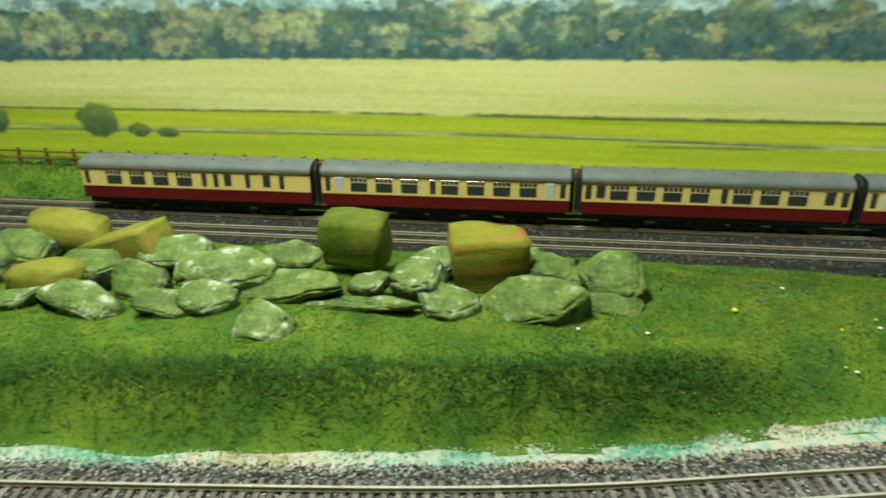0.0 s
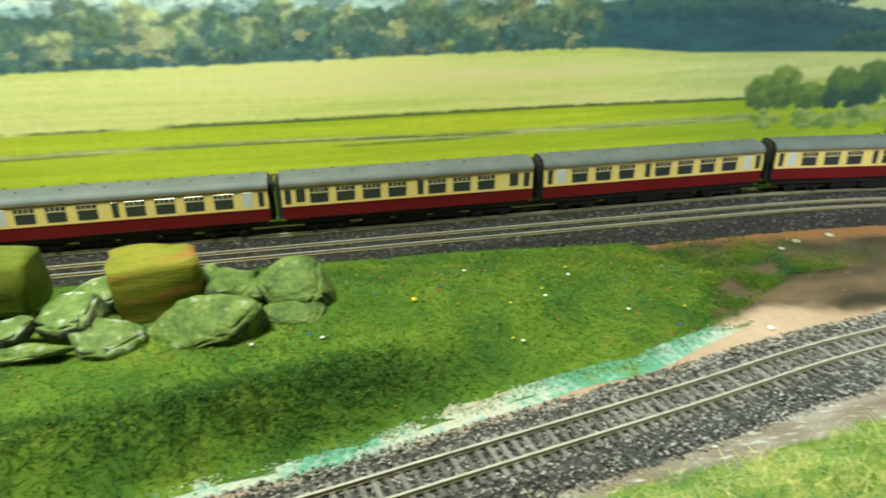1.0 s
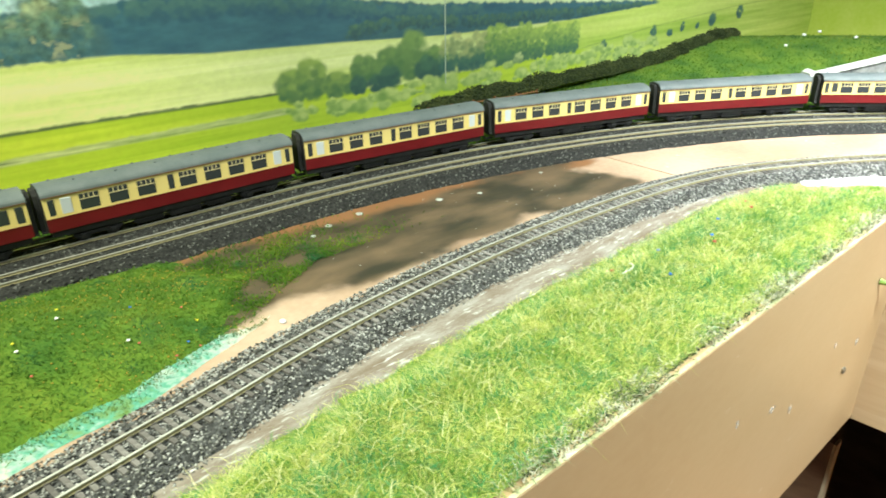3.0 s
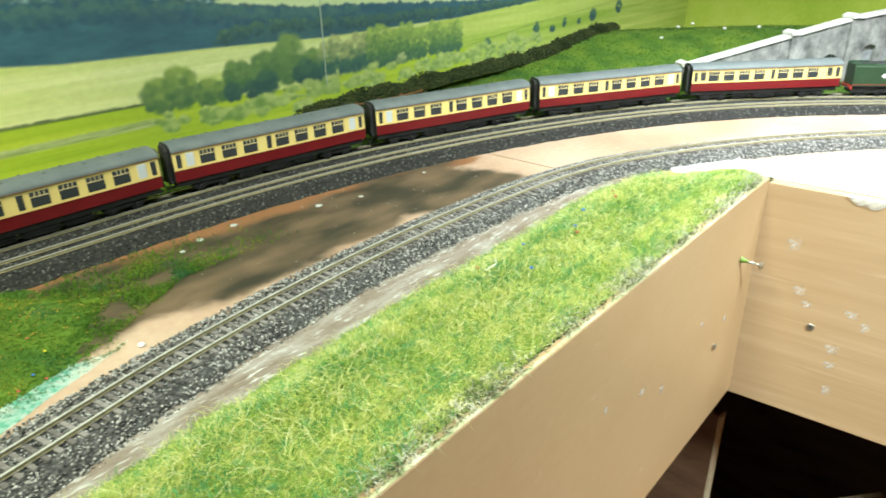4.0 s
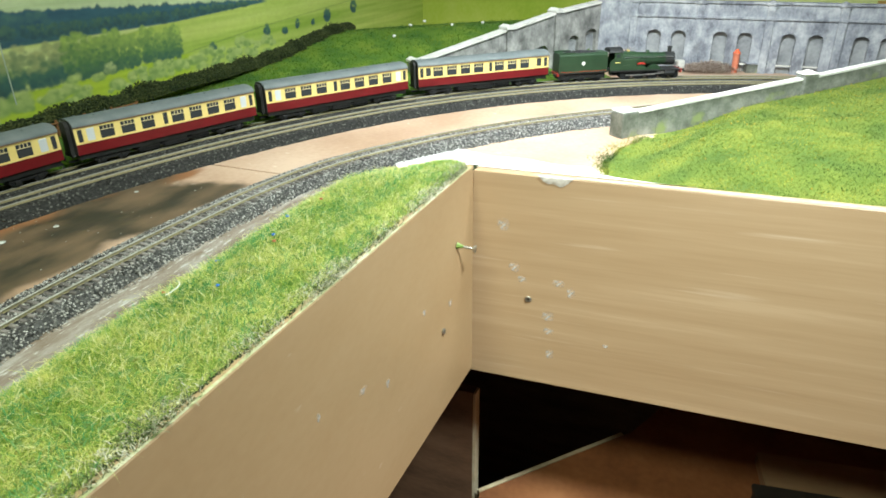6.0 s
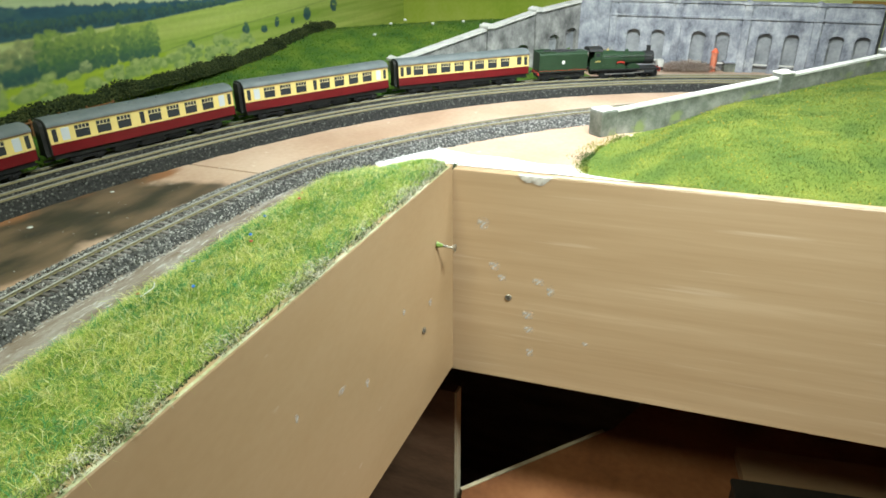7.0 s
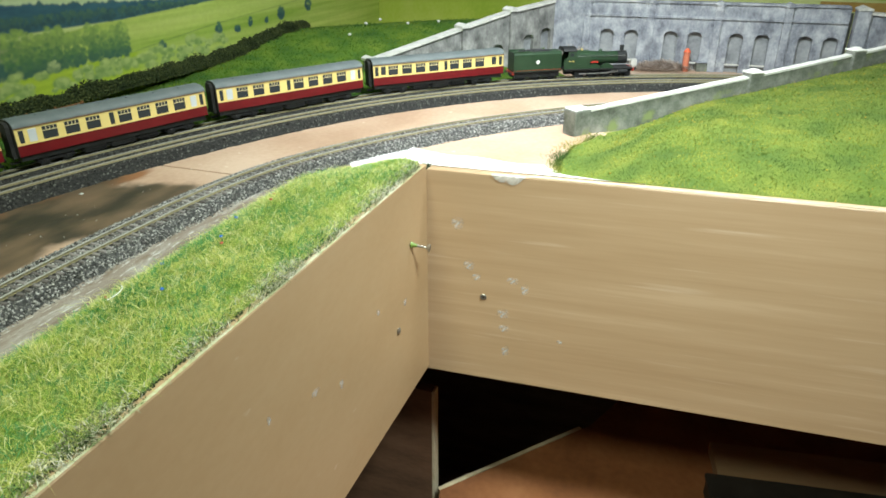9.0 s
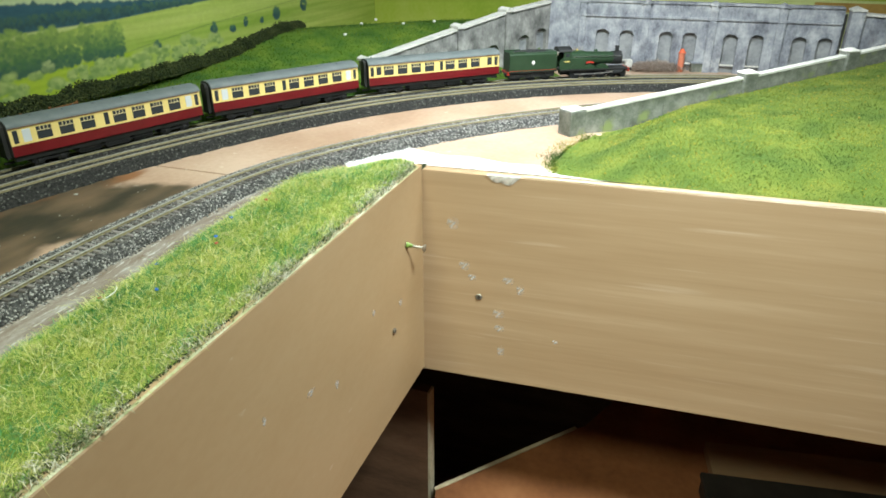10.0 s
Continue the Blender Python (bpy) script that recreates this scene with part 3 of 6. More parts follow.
for k, (along, z, wide, high) in enumerate(((0.043, -0.066, 0.006, 0.006), (0.052, -0.079, 0.005, 0.004), (0.081, -0.119, 0.0065, 0.006), (0.090, -0.078, 0.007, 0.004), (0.103, -0.087, 0.004, 0.006), (0.083, -0.137, 0.006, 0.004), (0.143, -0.144, 0.003, 0.002), (0.030, -0.02, 0.007, 0.009), (0.085, -0.165, 0.004, 0.007))):
    dab(fascia2.matrix_world @ Matrix.Translation((along, -0.0062, z)) @ Matrix.Rotation(math.radians(90), 4, "Z"), wide, high, k * 3.7)
for k, (x, z, wide, high) in enumerate(((0.60, -0.045, 0.002, 0.004), (0.70, -0.085, 0.003, 0.005), (0.837, -0.083, 0.004, 0.004), (0.56, -0.10, 0.003, 0.002), (0.66, -0.065, 0.006, 0.003), (0.775, -0.06, 0.003, 0.003))):
    dab(Matrix.Translation((x, 0.1118, z)) @ Matrix.Rotation(math.radians(90), 4, "Z"), wide, high, k * 5.1 + 40)

# under the boards
leg = boxed("leg_panel", (0.966, 0.982, 0.1335, 0.69, -0.95, -0.292), M_LEG, bevel=0.0006)
tagged(leg, "brown wooden leg panel under the baseboard", "panel")
boxed("panel_edge", (0.9662, 0.9818, 0.1300, 0.1333, -0.95, -0.293), M_PLYEDGE, leg, "pale raw edge")
shelf_outline = [(0.958, 0.119), (1.150, -0.046), (1.160, -0.056), (1.241, -0.093), (1.49, -0.12), (1.49, -0.9), (0.55, -0.9), (0.52, 0.02)]
v = [(x, y, -0.45) for x, y in shelf_outline] + [(x, y, -0.462) for x, y in shelf_outline]
n = len(shelf_outline)
shelf = ob_of("shelf", mesh_of("shelf", v, [tuple(range(n))[::-1], tuple(range(n, 2 * n))] + [(i, (i + 1) % n, n + (i + 1) % n, n + i) for i in range(n)], M_UNDER))
tagged(shelf, "brown wooden shelf with a pale cut edge", "shelf")
bm = bmesh.new()
a, b = Vector((0.958, 0.1195, -0.4495)), Vector((1.150, -0.0455, -0.4495))
d = (b - a).normalized()
nrm = Vector((-d.y, d.x, 0))
vs = [bm.verts.new(p) for p in (a, b, b + nrm * 0.006, a + nrm * 0.006, a + Vector((0, 0, -0.013)), b + Vector((0, 0, -0.013)), b + nrm * 0.006 + Vector((0, 0, -0.013)), a + nrm * 0.006 + Vector((0, 0, -0.013)))]
for q in ((0, 1, 2, 3), (7, 6, 5, 4), (0, 4, 5, 1), (1, 5, 6, 2), (2, 6, 7, 3), (3, 7, 4, 0)):
    bm.faces.new([vs[i] for i in q])
part("shelf_edge", bm, M_PLYEDGE, shelf, "pale cut edge")
blackbox = empty("storage_box", "black plastic box standing on the shelf", "box", "", Matrix.Translation((1.076, -0.223, -0.45)) @ Matrix.Rotation(math.radians(188.6), 4, "Z"))
boxed("box_body", (0.0, 0.26, 0.0, 0.34, 0.0, 0.026), M_DARKBOX, blackbox, bevel=0.003)
boxed("lid", (-0.002, 0.262, -0.002, 0.342, 0.026, 0.034), M_DARKBOX, blackbox, "flat black lid", bevel=0.002)
plank = boxed("plank", (-0.085, -0.012, 0.02, 0.42, 0.0, 0.018), M_PLANK, bevel=0.0006)
plank.matrix_world = blackbox.matrix_world.copy()
tagged(plank, "light brown plank lying on the shelf beside a box", "plank")
structure(boxed("under_wall", (1.5, 1.52, -1.4, 0.7, -0.95, -0.02), M_LEG), "dark closed back under the baseboards", "wall")
structure(boxed("under_wall", (-1.2, 1.5, 0.70, 0.72, -0.95, -0.02), M_LEG), "dark closed back under the baseboards", "wall")

# ---- tracks ----
GAUGE = 0.0175


def rail(parent, line, off, base, s0=0.0, s1=9.0):
    h = 0.0026
    sweep("rail_web", line, [(off - 0.0010, base), (off + 0.0010, base), (off + 0.0005, base + 0.0006), (off + 0.0005, base + h - 0.0005), (off - 0.0005, base + h - 0.0005), (off - 0.0005, base + 0.0006)], M_RAILSIDE, parent, "rust-painted rail web", s0=s0, s1=s1, every=2)
    sweep("rail_head", line, [(off - 0.00075, base + h - 0.0005), (off + 0.00075, base + h - 0.0005), (off + 0.0007, base + h), (off - 0.0007, base + h)], M_RAILTOP, parent, "bright worn rail head", s0=s0, s1=s1, every=2)


def on_bed(line, count, lo, hi, top, foot, rng, s0, s1, crown):
    """Scattered places on a ballast bed's crown and shoulders."""
    s = rng.uniform(s0, s1, count)
    o = rng.uniform(-foot, foot, count)
    x, y, a = (np.interp(s, line[:, 3], line[:, i]) for i in range(3))
    z = np.where(np.abs(o) < crown, top, top * np.clip((foot - np.abs(o)) / (foot - crown), 0, 1)) + rng.uniform(-0.0006, 0.0008, count)
    return np.stack([x - np.sin(a) * o, y + np.cos(a) * o, z], 1), o


# the front single track
inner = empty("single_track", "single model railway track on loose grey ballast", "railway track")
SL, BEDTOP = 0.0094, 0.0085
sweep("ballast_bed", INNER, [(-0.038, -0.001), (0.034, -0.001), (0.021, BEDTOP - 0.0012), (-0.021, BEDTOP - 0.0012)], M_BED, inner, wobble=0.004)
for off in (-GAUGE / 2, GAUGE / 2):
    rail(inner, INNER, off, SL)
p, o = on_bed(INNER, 60000, 0, 0, BEDTOP - 0.001, 0.039, RNG, 0.25, 2.55, 0.021)
keep = np.abs(np.abs(o) - GAUGE / 2) > 0.0018
pieces = chips("ballast", p[keep], RNG.uniform(0.0006, 0.0013, keep.sum()), M_BALLAST, RNG, inner)
tagged(pieces, kind="stuff")
s = RNG.uniform(0.3, 2.5, 9000)
o = RNG.uniform(-0.0072, 0.0072, 9000)
x, y, a = (np.interp(s, INNER[:, 3], INNER[:, i]) for i in range(3))
p = np.stack([x - np.sin(a) * o, y + np.cos(a) * o, SL - 0.0008 + RNG.uniform(-0.0003, 0.0003, len(s))], 1)
tagged(chips("ballast", p, RNG.uniform(0.0005, 0.0010, len(s)), M_BALLAST, RNG, inner), kind="stuff")
sl = bmesh.new()
box(sl, -0.0015, 0.0015, -0.0160, 0.0160, -0.002, 0.0, 0.0003)
for sy in (-1, 1):
    for dy in (-0.0016, 0.0016):
        box(sl, -0.0010, 0.0010, sy * GAUGE / 2 + dy - 0.0004, sy * GAUGE / 2 + dy + 0.0004, 0.0, 0.0007)
first = part("sleeper", sl, M_SLEEPER, inner)
sl_mesh = first.data
spots = np.arange(0.40, 2.42, 0.0072)
for i, s in enumerate(spots):
    x, y, a = on_line(INNER, s)
    ob = first if i == 0 else ob_of("sleeper", sl_mesh, inner)
    ob.matrix_basis = pose(x, y, SL, 0, 0, math.degrees(a) + RNG.normal() * 0.6)

# the double track behind
double = empty("double_track", "double model railway track on dark grey ballast", "railway track")
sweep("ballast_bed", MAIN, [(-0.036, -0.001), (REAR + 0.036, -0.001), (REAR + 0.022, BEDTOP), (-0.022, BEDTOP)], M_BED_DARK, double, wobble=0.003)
for base in (0.0, REAR):
    for off in (-GAUGE / 2, GAUGE / 2):
        rail(double, MAIN, base + off, SL)
s = RNG.uniform(0.3, 3.1, 26000)
o = RNG.uniform(-0.035, REAR + 0.033, 26000)
x, y, a = (np.interp(s, MAIN[:, 3], MAIN[:, i]) for i in range(3))
inside = np.clip(np.minimum(o + 0.035, REAR + 0.035 - o) / 0.013, 0, 1)
p = np.stack([x - np.sin(a) * o, y + np.cos(a) * o, inside * BEDTOP + RNG.uniform(-0.0004, 0.0008, len(s))], 1)
near = np.min([np.abs(o - r) for r in (-GAUGE / 2, GAUGE / 2, REAR - GAUGE / 2, REAR + GAUGE / 2)], 0)
keep = near > 0.0018
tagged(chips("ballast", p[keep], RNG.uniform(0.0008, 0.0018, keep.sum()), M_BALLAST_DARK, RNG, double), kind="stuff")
dark_sl = bmesh.new()
box(dark_sl, -0.0017, 0.0017, -0.0165, 0.0165, -0.002, 0.0, 0.0003)
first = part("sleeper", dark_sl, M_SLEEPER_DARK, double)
n_made = 0
for base in (0.0, REAR):
    for s in np.arange(0.62, 2.75, 0.0145):
        x, y, a = on_line(MAIN, s, base)
        ob = first if n_made == 0 else ob_of("sleeper", first.data, double)
        ob.matrix_basis = pose(x, y, SL - 0.0012, 0, 0, math.degrees(a))
        n_made += 1

# ---- grass mound, verge and hill ----


def sheet(name, xs, ts, place, mat):
    """A grid sheet: place(u, t) gives a point."""
    v = [place(u, t) for u in xs for t in ts]
    m = len(ts)
    f = [(i * m + j, (i + 1) * m + j, (i + 1) * m + j + 1, i * m + j + 1) for i in range(len(xs) - 1) for j in range(m - 1)]
    return ob_of(name, mesh_of(name, v, f, mat, smooth=True))


def front_edge(x):
    return float(np.interp(x, [-0.9, -0.4, -0.18, 0.0, 0.1, 0.2, 0.325, 0.396, 0.48], [0.262, 0.266, 0.272, 0.292, 0.306, 0.328, 0.352, 0.376, 0.425])) + 0.004 * bumpy(x, 2.0, 22, 3)


def back_edge(x):
    xx, yy, _ = on_line(MAIN, x + 0.9, -0.031)
    return yy - 0.085 * float(smooth01((x - 0.36) / 0.14)) + 0.004 * bumpy(x, 5.0, 25, 1)


def mound(x, t):
    y0, y1 = front_edge(x), back_edge(x)
    y = y0 + (y1 - y0) * t
    fade = 1 - float(smooth01((x - 0.12) / 0.36))
    face = 0.035 + 0.05 * float(smooth01((x - 0.05) / 0.25))
    up = float(smooth01(((y - y0) / face) ** 1.15)) * (1 - 0.72 * float(smooth01((t - 0.55) / 0.45)))
    z = 0.001 + (0.034 + 0.004 * bumpy(x, y, 9)) * up * fade + 0.0018 * bumpy(x, y, 45, 3) * fade - 0.002 * (1 - fade) * 0.3
    dip = 0.0045 * float(smooth01((x - 0.33) / 0.12)) * (0.9 + 1.3 * bumpy(x, y, 30, 11) + 0.9 * bumpy(x, y, 90, 4) + 0.9 * bumpy(x, y, 260, 8))
    return (x, y, max(z, 0.0006) - max(0.0, dip))


MX = np.concatenate([np.linspace(-0.9, 0.30, 130), np.linspace(0.303, 0.50, 66)])
MT = np.linspace(0, 1, 60)
mound_ob = structure(sheet("grass_mound", MX, MT, mound, M_SOIL), "green scatter-covered mound between the tracks", "mound")


def scatter(place, count, u0, u1, rng, weight=None):
    out = []
    while len(out) < count:
        u, t = rng.uniform(u0, u1), rng.uniform(0, 1)
        if weight is None or rng.uniform() < weight(u, t):
            out.append(place(u, t))
    return np.array(out)


g = blades("grass", scatter(mound, 80000, -0.75, 0.49, RNG, lambda u, t: min(1.0, max(0.05, (t - 0.01) / 0.1)) * (1 - 0.85 * float(smooth01((u - 0.36) / 0.12)))), RNG, 0.0030, 0.0005, M_GRASS, 2.0)
tagged(g, "short green static grass on the mound", "grass", kind="stuff")
# dark blades along the front face put its band of shade into colour
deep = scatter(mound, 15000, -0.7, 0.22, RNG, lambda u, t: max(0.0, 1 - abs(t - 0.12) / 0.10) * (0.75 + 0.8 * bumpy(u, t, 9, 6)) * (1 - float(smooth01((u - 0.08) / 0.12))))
tagged(blades("grass", deep, RNG, 0.0052, 0.0006, M_GRASS_SHADE, 1.9), "longer grass coloured dark for the shade on the mound's steep face", "grass", kind="stuff")
flock = scatter(mound, 7000, -0.7, 0.44, RNG, lambda u, t: 0.25 + 0.75 * float(smooth01(bumpy(u, t, 7, 3) * 2 + 0.5)) if t > 0.08 else 0.0)
tagged(chips("flock", flock + np.array([0, 0, 0.0012]), RNG.uniform(0.0004, 0.0009, len(flock)), M_FLOCK, RNG), "coarse green and ochre foam flock on the mound", "flock", kind="stuff")
tip = []
while len(tip) < 9000:
    x, y = RNG.normal(0.43, 0.06), RNG.normal(0.435, 0.04)
    if x < 0.30 or y < front_edge(min(x, 0.48)) + 0.012 or y > on_line(MAIN, x + 0.9, -0.036)[1]:
        continue
    if RNG.uniform() < 0.35 + 0.9 * bumpy(x, y, 30, 21):
        tip.append((x, y, 0.0005))
tagged(blades("grass", np.array(tip), RNG, 0.0032, 0.0008, M_GRASS, 1.6), "thin green grass fading out over the board", "grass", kind="stuff")


def teal(x, t):
    w = max(0.0005, (0.007 + 0.010 * float(smooth01((0.02 - x) / 0.15)) + 0.012 * float(smooth01((-0.14 - x) / 0.12)) + 0.006 * bumpy(x, 0, 12, 5)) * float(smooth01((0.40 - x) / 0.10)))
    return (x, front_edge(x) - w * (1 - t) + (0.010 + 0.004 * bumpy(x, 3, 30, 2)) * t * float(smooth01((0.41 - x) / 0.05)), 0.0003 + 0.0024 * t - 0.0016 * float(smooth01((x - 0.36) / 0.04)))


structure(sheet("painted_edge", np.linspace(-0.9, 0.405, 140), np.linspace(0, 1, 5), teal, M_TEAL), "teal and white painted rim along the mound", "trim")
g = blades("grass", scatter(teal, 3500, -0.7, 0.40, RNG, lambda u, t: 0.15 + 0.85 * t), RNG, 0.0020, 0.0008, M_TEAL, 1.8)
tagged(g, "teal and cream stained grass fibres along the rim", "grass", kind="stuff")
g = blades("grass", scatter(teal, 2600, -0.7, 0.40, RNG, lambda u, t: max(0.0, t - 0.25) * (0.7 + 0.8 * bumpy(u, t, 25, 3))), RNG, 0.0028, 0.0006, M_GRASS, 1.2)
tagged(g, "thin green grass creeping over the painted rim", "grass", kind="stuff")

# grass strip along the fascia


def strip_far(x):
    return float(np.interp(x, [-0.6, 0.2, 0.37, 0.46, 0.6, 0.75, 0.86, 0.93, 0.965], [0.196, 0.242, 0.258, 0.264, 0.268, 0.269, 0.270, 0.255, 0.232])) + 0.004 * bumpy(x, 1.0, 25, 2)


def strip(x, t):
    far = strip_far(x)
    near = 0.1182 if x < 0.90 else 0.1182 + (x - 0.90) * 1.35
    y = near + (far - near) * t
    z = 0.0405 + 0.0045 * float(smooth01(t / 0.25)) - 0.043 * float(smooth01((t - 0.45) / 0.55))
    z *= 1 - 0.75 * float(smooth01((x - 0.80) / 0.15)) * float(smooth01(t / 0.6))
    z *= 1 - 0.8 * float(smooth01((x - 0.895) / 0.065))
    return (x, y, max(0.0015, z + 0.002 * bumpy(x, y, 40, 1)))


structure(sheet("grass_bank", np.linspace(-0.6, 0.965, 150), np.linspace(0, 1, 26), strip, M_SOIL_PALE), "green grass bank along the fascia edge", "bank")
g = blades("grass", scatter(strip, 150000, 0.1, 0.962, RNG, lambda u, t: 1.0 if t < 0.93 else 0.4), RNG, 0.0048, 0.00032, M_GRASS_PALE, 1.8)
tagged(g, "long pale green static grass on the bank", "grass", kind="stuff")
lying = scatter(strip, 11000, 0.1, 0.955, RNG, lambda u, t: max(0.02, 0.45 + 1.1 * bumpy(u, t, 14, 5)) if t < 0.9 else 0.1) + np.array([0, 0, 0.0022])
tagged(blades("grass", lying, RNG, 0.0060, 0.00042, M_STRAW, 2.9), "straw-yellow fibres lying over the bank's grass", "grass", kind="stuff")
tuft = scatter(strip, 11000, 0.1, 0.955, RNG, lambda u, t: max(0.0, 0.30 + 1.3 * bumpy(u, t, 11, 9)) if t < 0.95 else 0.1) + np.array([0, 0, 0.0015])
tagged(blades("grass", tuft, RNG, 0.0056, 0.00042, M_GRASS_COOL, 2.0), "cool blue-green fibres mixed into the bank's grass", "grass", kind="stuff")


def verge(x, t):
    xx, yy, a = on_line(INNER, float(np.interp(x, INNER[:, 0][:560], INNER[:, 3][:560])), -0.030)
    far = strip_far(x) - 0.008
    return (x, far + (yy - far) * t, 0.0022 + 0.0012 * bumpy(x, t, 30, 4))


structure(sheet("plaster_verge", np.linspace(-0.4, 0.93, 110), np.linspace(0, 1, 6), verge, M_VERGE), "grey-brown plastered verge beside the ballast", "verge")


# white plaster fillet at the inner corner
def fillet(v, t):
    u = v - 0.10
    # u runs along the fascia, t away from it
    x0, y0 = 0.9128 + u * 0.0594, 0.112 - u
    reach = 0.138 * float(smooth01((v + 0.03) / 0.08)) * (1 - 0.35 * max(0.0, u)) * (1 - 0.85 * float(smooth01((u - 0.10) / 0.11))) + 0.014 * bumpy(u, 0, 18, 6)
    if u < 0:
        x0 = 0.9135 - u * 0.35
    z = 0.0345 * (1 - float(smooth01(t * 1.3))) * float(smooth01((u + 0.03) / 0.03)) + 0.0012
    return (x0 + reach * t, y0 + 0.03 * t * (1 - u / 0.4), z)


structure(sheet("plaster_fillet", np.linspace(0, 0.31, 62), np.linspace(0, 1, 14), fillet, M_PLASTER), "white plaster smoothed over the inner corner", "plaster")

# right-hand grass mound behind the parapet
# corners of the climbing parapet: x, y and the height of its foot
PARAPET = [(1.201, 0.010, 0.0), (1.360, -0.209, 0.032), (1.470, -0.351, 0.053), (1.600, -0.519, 0.078)]


def parapet_at(y):
    """The parapet's x and foot height where it crosses y."""
    ys = [-p[1] for p in PARAPET]
    return float(np.interp(-y, ys, [p[0] for p in PARAPET])), float(np.interp(-y, ys, [p[2] for p in PARAPET]))


def right_sheet(u, t):
    """u: southward from the mound's ragged rim; t: from the fascia to the parapet."""
    arch = math.sin(math.pi * t)
    y = -0.036 + 0.012 * t + 0.036 * arch + 0.010 * bumpy(t, 0.0, 6, 2) * arch - u
    x_f = 0.9142 + (0.11 - y) * 0.0594
    x_p, foot = parapet_at(y)
    x_p -= 0.009 if y < PARAPET[0][1] - 0.02 else 0.0
    x = x_f + (x_p - x_f) * t
    grown = float(smooth01(u / 0.13))
    edge = (SIDE_TOP - 0.0035) * (1 - float(smooth01(t / 0.16))) * float(smooth01((u + 0.03) / 0.05))
    body = ((SIDE_TOP - 0.0035) * (1 - t) + (foot + 0.006) * t + 0.011 * arch) * grown * float(smooth01(t / 0.16))
    ragged = 0.0012 * (1 - float(smooth01(u / 0.05))) * max(0.0, 0.9 * bumpy(x, y, 45, 3) + 0.6 * bumpy(x, y, 130, 6)) * float(smooth01(t / 0.16))
    swell = (0.0022 * bumpy(x, y, 20, 8) + 0.004 * bumpy(x, y, 7, 3)) * grown * arch
    return (x, y, edge + body + swell + 0.0014 * float(smooth01((u - 0.02) / 0.09)) + 0.0006 - ragged)


structure(sheet("grass_mound", np.concatenate([np.linspace(0.0, 0.08, 40), np.linspace(0.085, 1.2, 90)]), np.linspace(0, 1, 90), right_sheet, M_SOIL_FAR), "green grass mound behind the low parapet wall", "mound")
g = blades("grass", scatter(right_sheet, 78000, 0.0, 0.75, RNG, lambda u, t: min(1.0, 0.30 + u * 7)), RNG, 0.0028, 0.00045, M_GRASS_FAR, 2.2)
tagged(g, "pale green static grass on the far mound", "grass", kind="stuff")
specks = scatter(right_sheet, 900, 0.05, 0.7, RNG, lambda u, t: max(0.0, 0.4 + bumpy(u, t, 8, 2)))
tagged(chips("flock", specks + np.array([0, 0, 0.0022]), RNG.uniform(0.0005, 0.0012, 900), M_FLOCK, RNG), "ochre and dark foam flock on the far mound", "flock", kind="stuff")
thin = scatter(lambda u, t: right_sheet(-u * u, t)[:2] + (0.0008,), 3600, 0.0, 0.17, RNG, lambda u, t: (1 - u / 0.17) * (0.5 + bumpy(u, t, 9, 4)) if 0.06 < t < 0.97 else 0.0)
tagged(blades("grass", thin, RNG, 0.0034, 0.0005, M_GRASS_FAR, 1.9), "thin pale grass fading out over the plaster", "grass", kind="stuff")

# verge behind the double track, rising into the hill
BACK_Y = 0.714


def back_line(x):
    return BACK_Y - 0.04 * x


def hill(s, t):
    """s: distance along the main line; t: from the outer ballast edge outward."""
    x, y, a = on_line(MAIN, s, REAR + 0.032)
    nx, ny = -math.sin(a), math.cos(a)
    reach = 0.32
    if ny > 0.05:
        reach = min(reach, max(0.02, (back_line(x) - 0.003 - y) / (ny + 0.04 * nx)))
    if nx > 0.05:
        reach = min(reach, max(0.02, (1.94 - x) / nx))
    d = reach * t
    px, py = x + nx * d, y + ny * d
    rise = float(smooth01((px - 1.05) / 0.5))
    z_flat = 0.004 + 0.022 * float(smooth01(d / 0.05))
    z_hill = 0.006 + 0.245 * max(0.0, d - 0.012) + 0.004 * bumpy(px, py, 12, 9)
    z = z_flat * (1 - rise) + min(z_hill, 0.072) * rise
    # flat ground on the track side of the wing wall
    behind = (px - 1.388) * 0.641 + (py - 0.392) * 0.768
    z = 0.002 + (z - 0.002) * (1 - float(smooth01((px - 1.36) / 0.04)) * (1 - float(smooth01((behind + 0.002) / 0.014))))
    return (px, py, z)


structure(sheet("hillside", np.linspace(0.0, 2.56, 220), np.linspace(0, 1, 36), hill, M_SOIL), "green grassy hillside rising behind the double track", "hillside")
g = blades("grass", scatter(hill, 34000, 0.25, 2.5, RNG, lambda u, t: 1.0 if u > 1.7 else 0.45), RNG, 0.0038, 0.0012, M_GRASS, 1.1)
tagged(g, "short green static grass on the hillside", "grass", kind="stuff")

# ---- printed backdrop ----
# the photographic print is blended blot by blot into the colours of one finely divided sheet


def printed(name, colours, scale=20, per="", detail=120):
    return material(name, colours, scale, 0.85, 0.0, detail, per=per, amount=0.4)


P_SKY = printed("print_sky", [(0.55, 0.68, 0.78), (0.72, 0.80, 0.82)], 4)
P_PALE = printed("print_pale_field", [(0.44, 0.52, 0.17), (0.53, 0.59, 0.25), (0.60, 0.64, 0.32)], 8)
P_MID = printed("print_green_field", [(0.26, 0.37, 0.030), (0.33, 0.43, 0.05), (0.39, 0.47, 0.085)], 8)
M_OCHREPRINT = printed("print_ochre_path", [(0.34, 0.20, 0.05), (0.46, 0.30, 0.08)], 30)
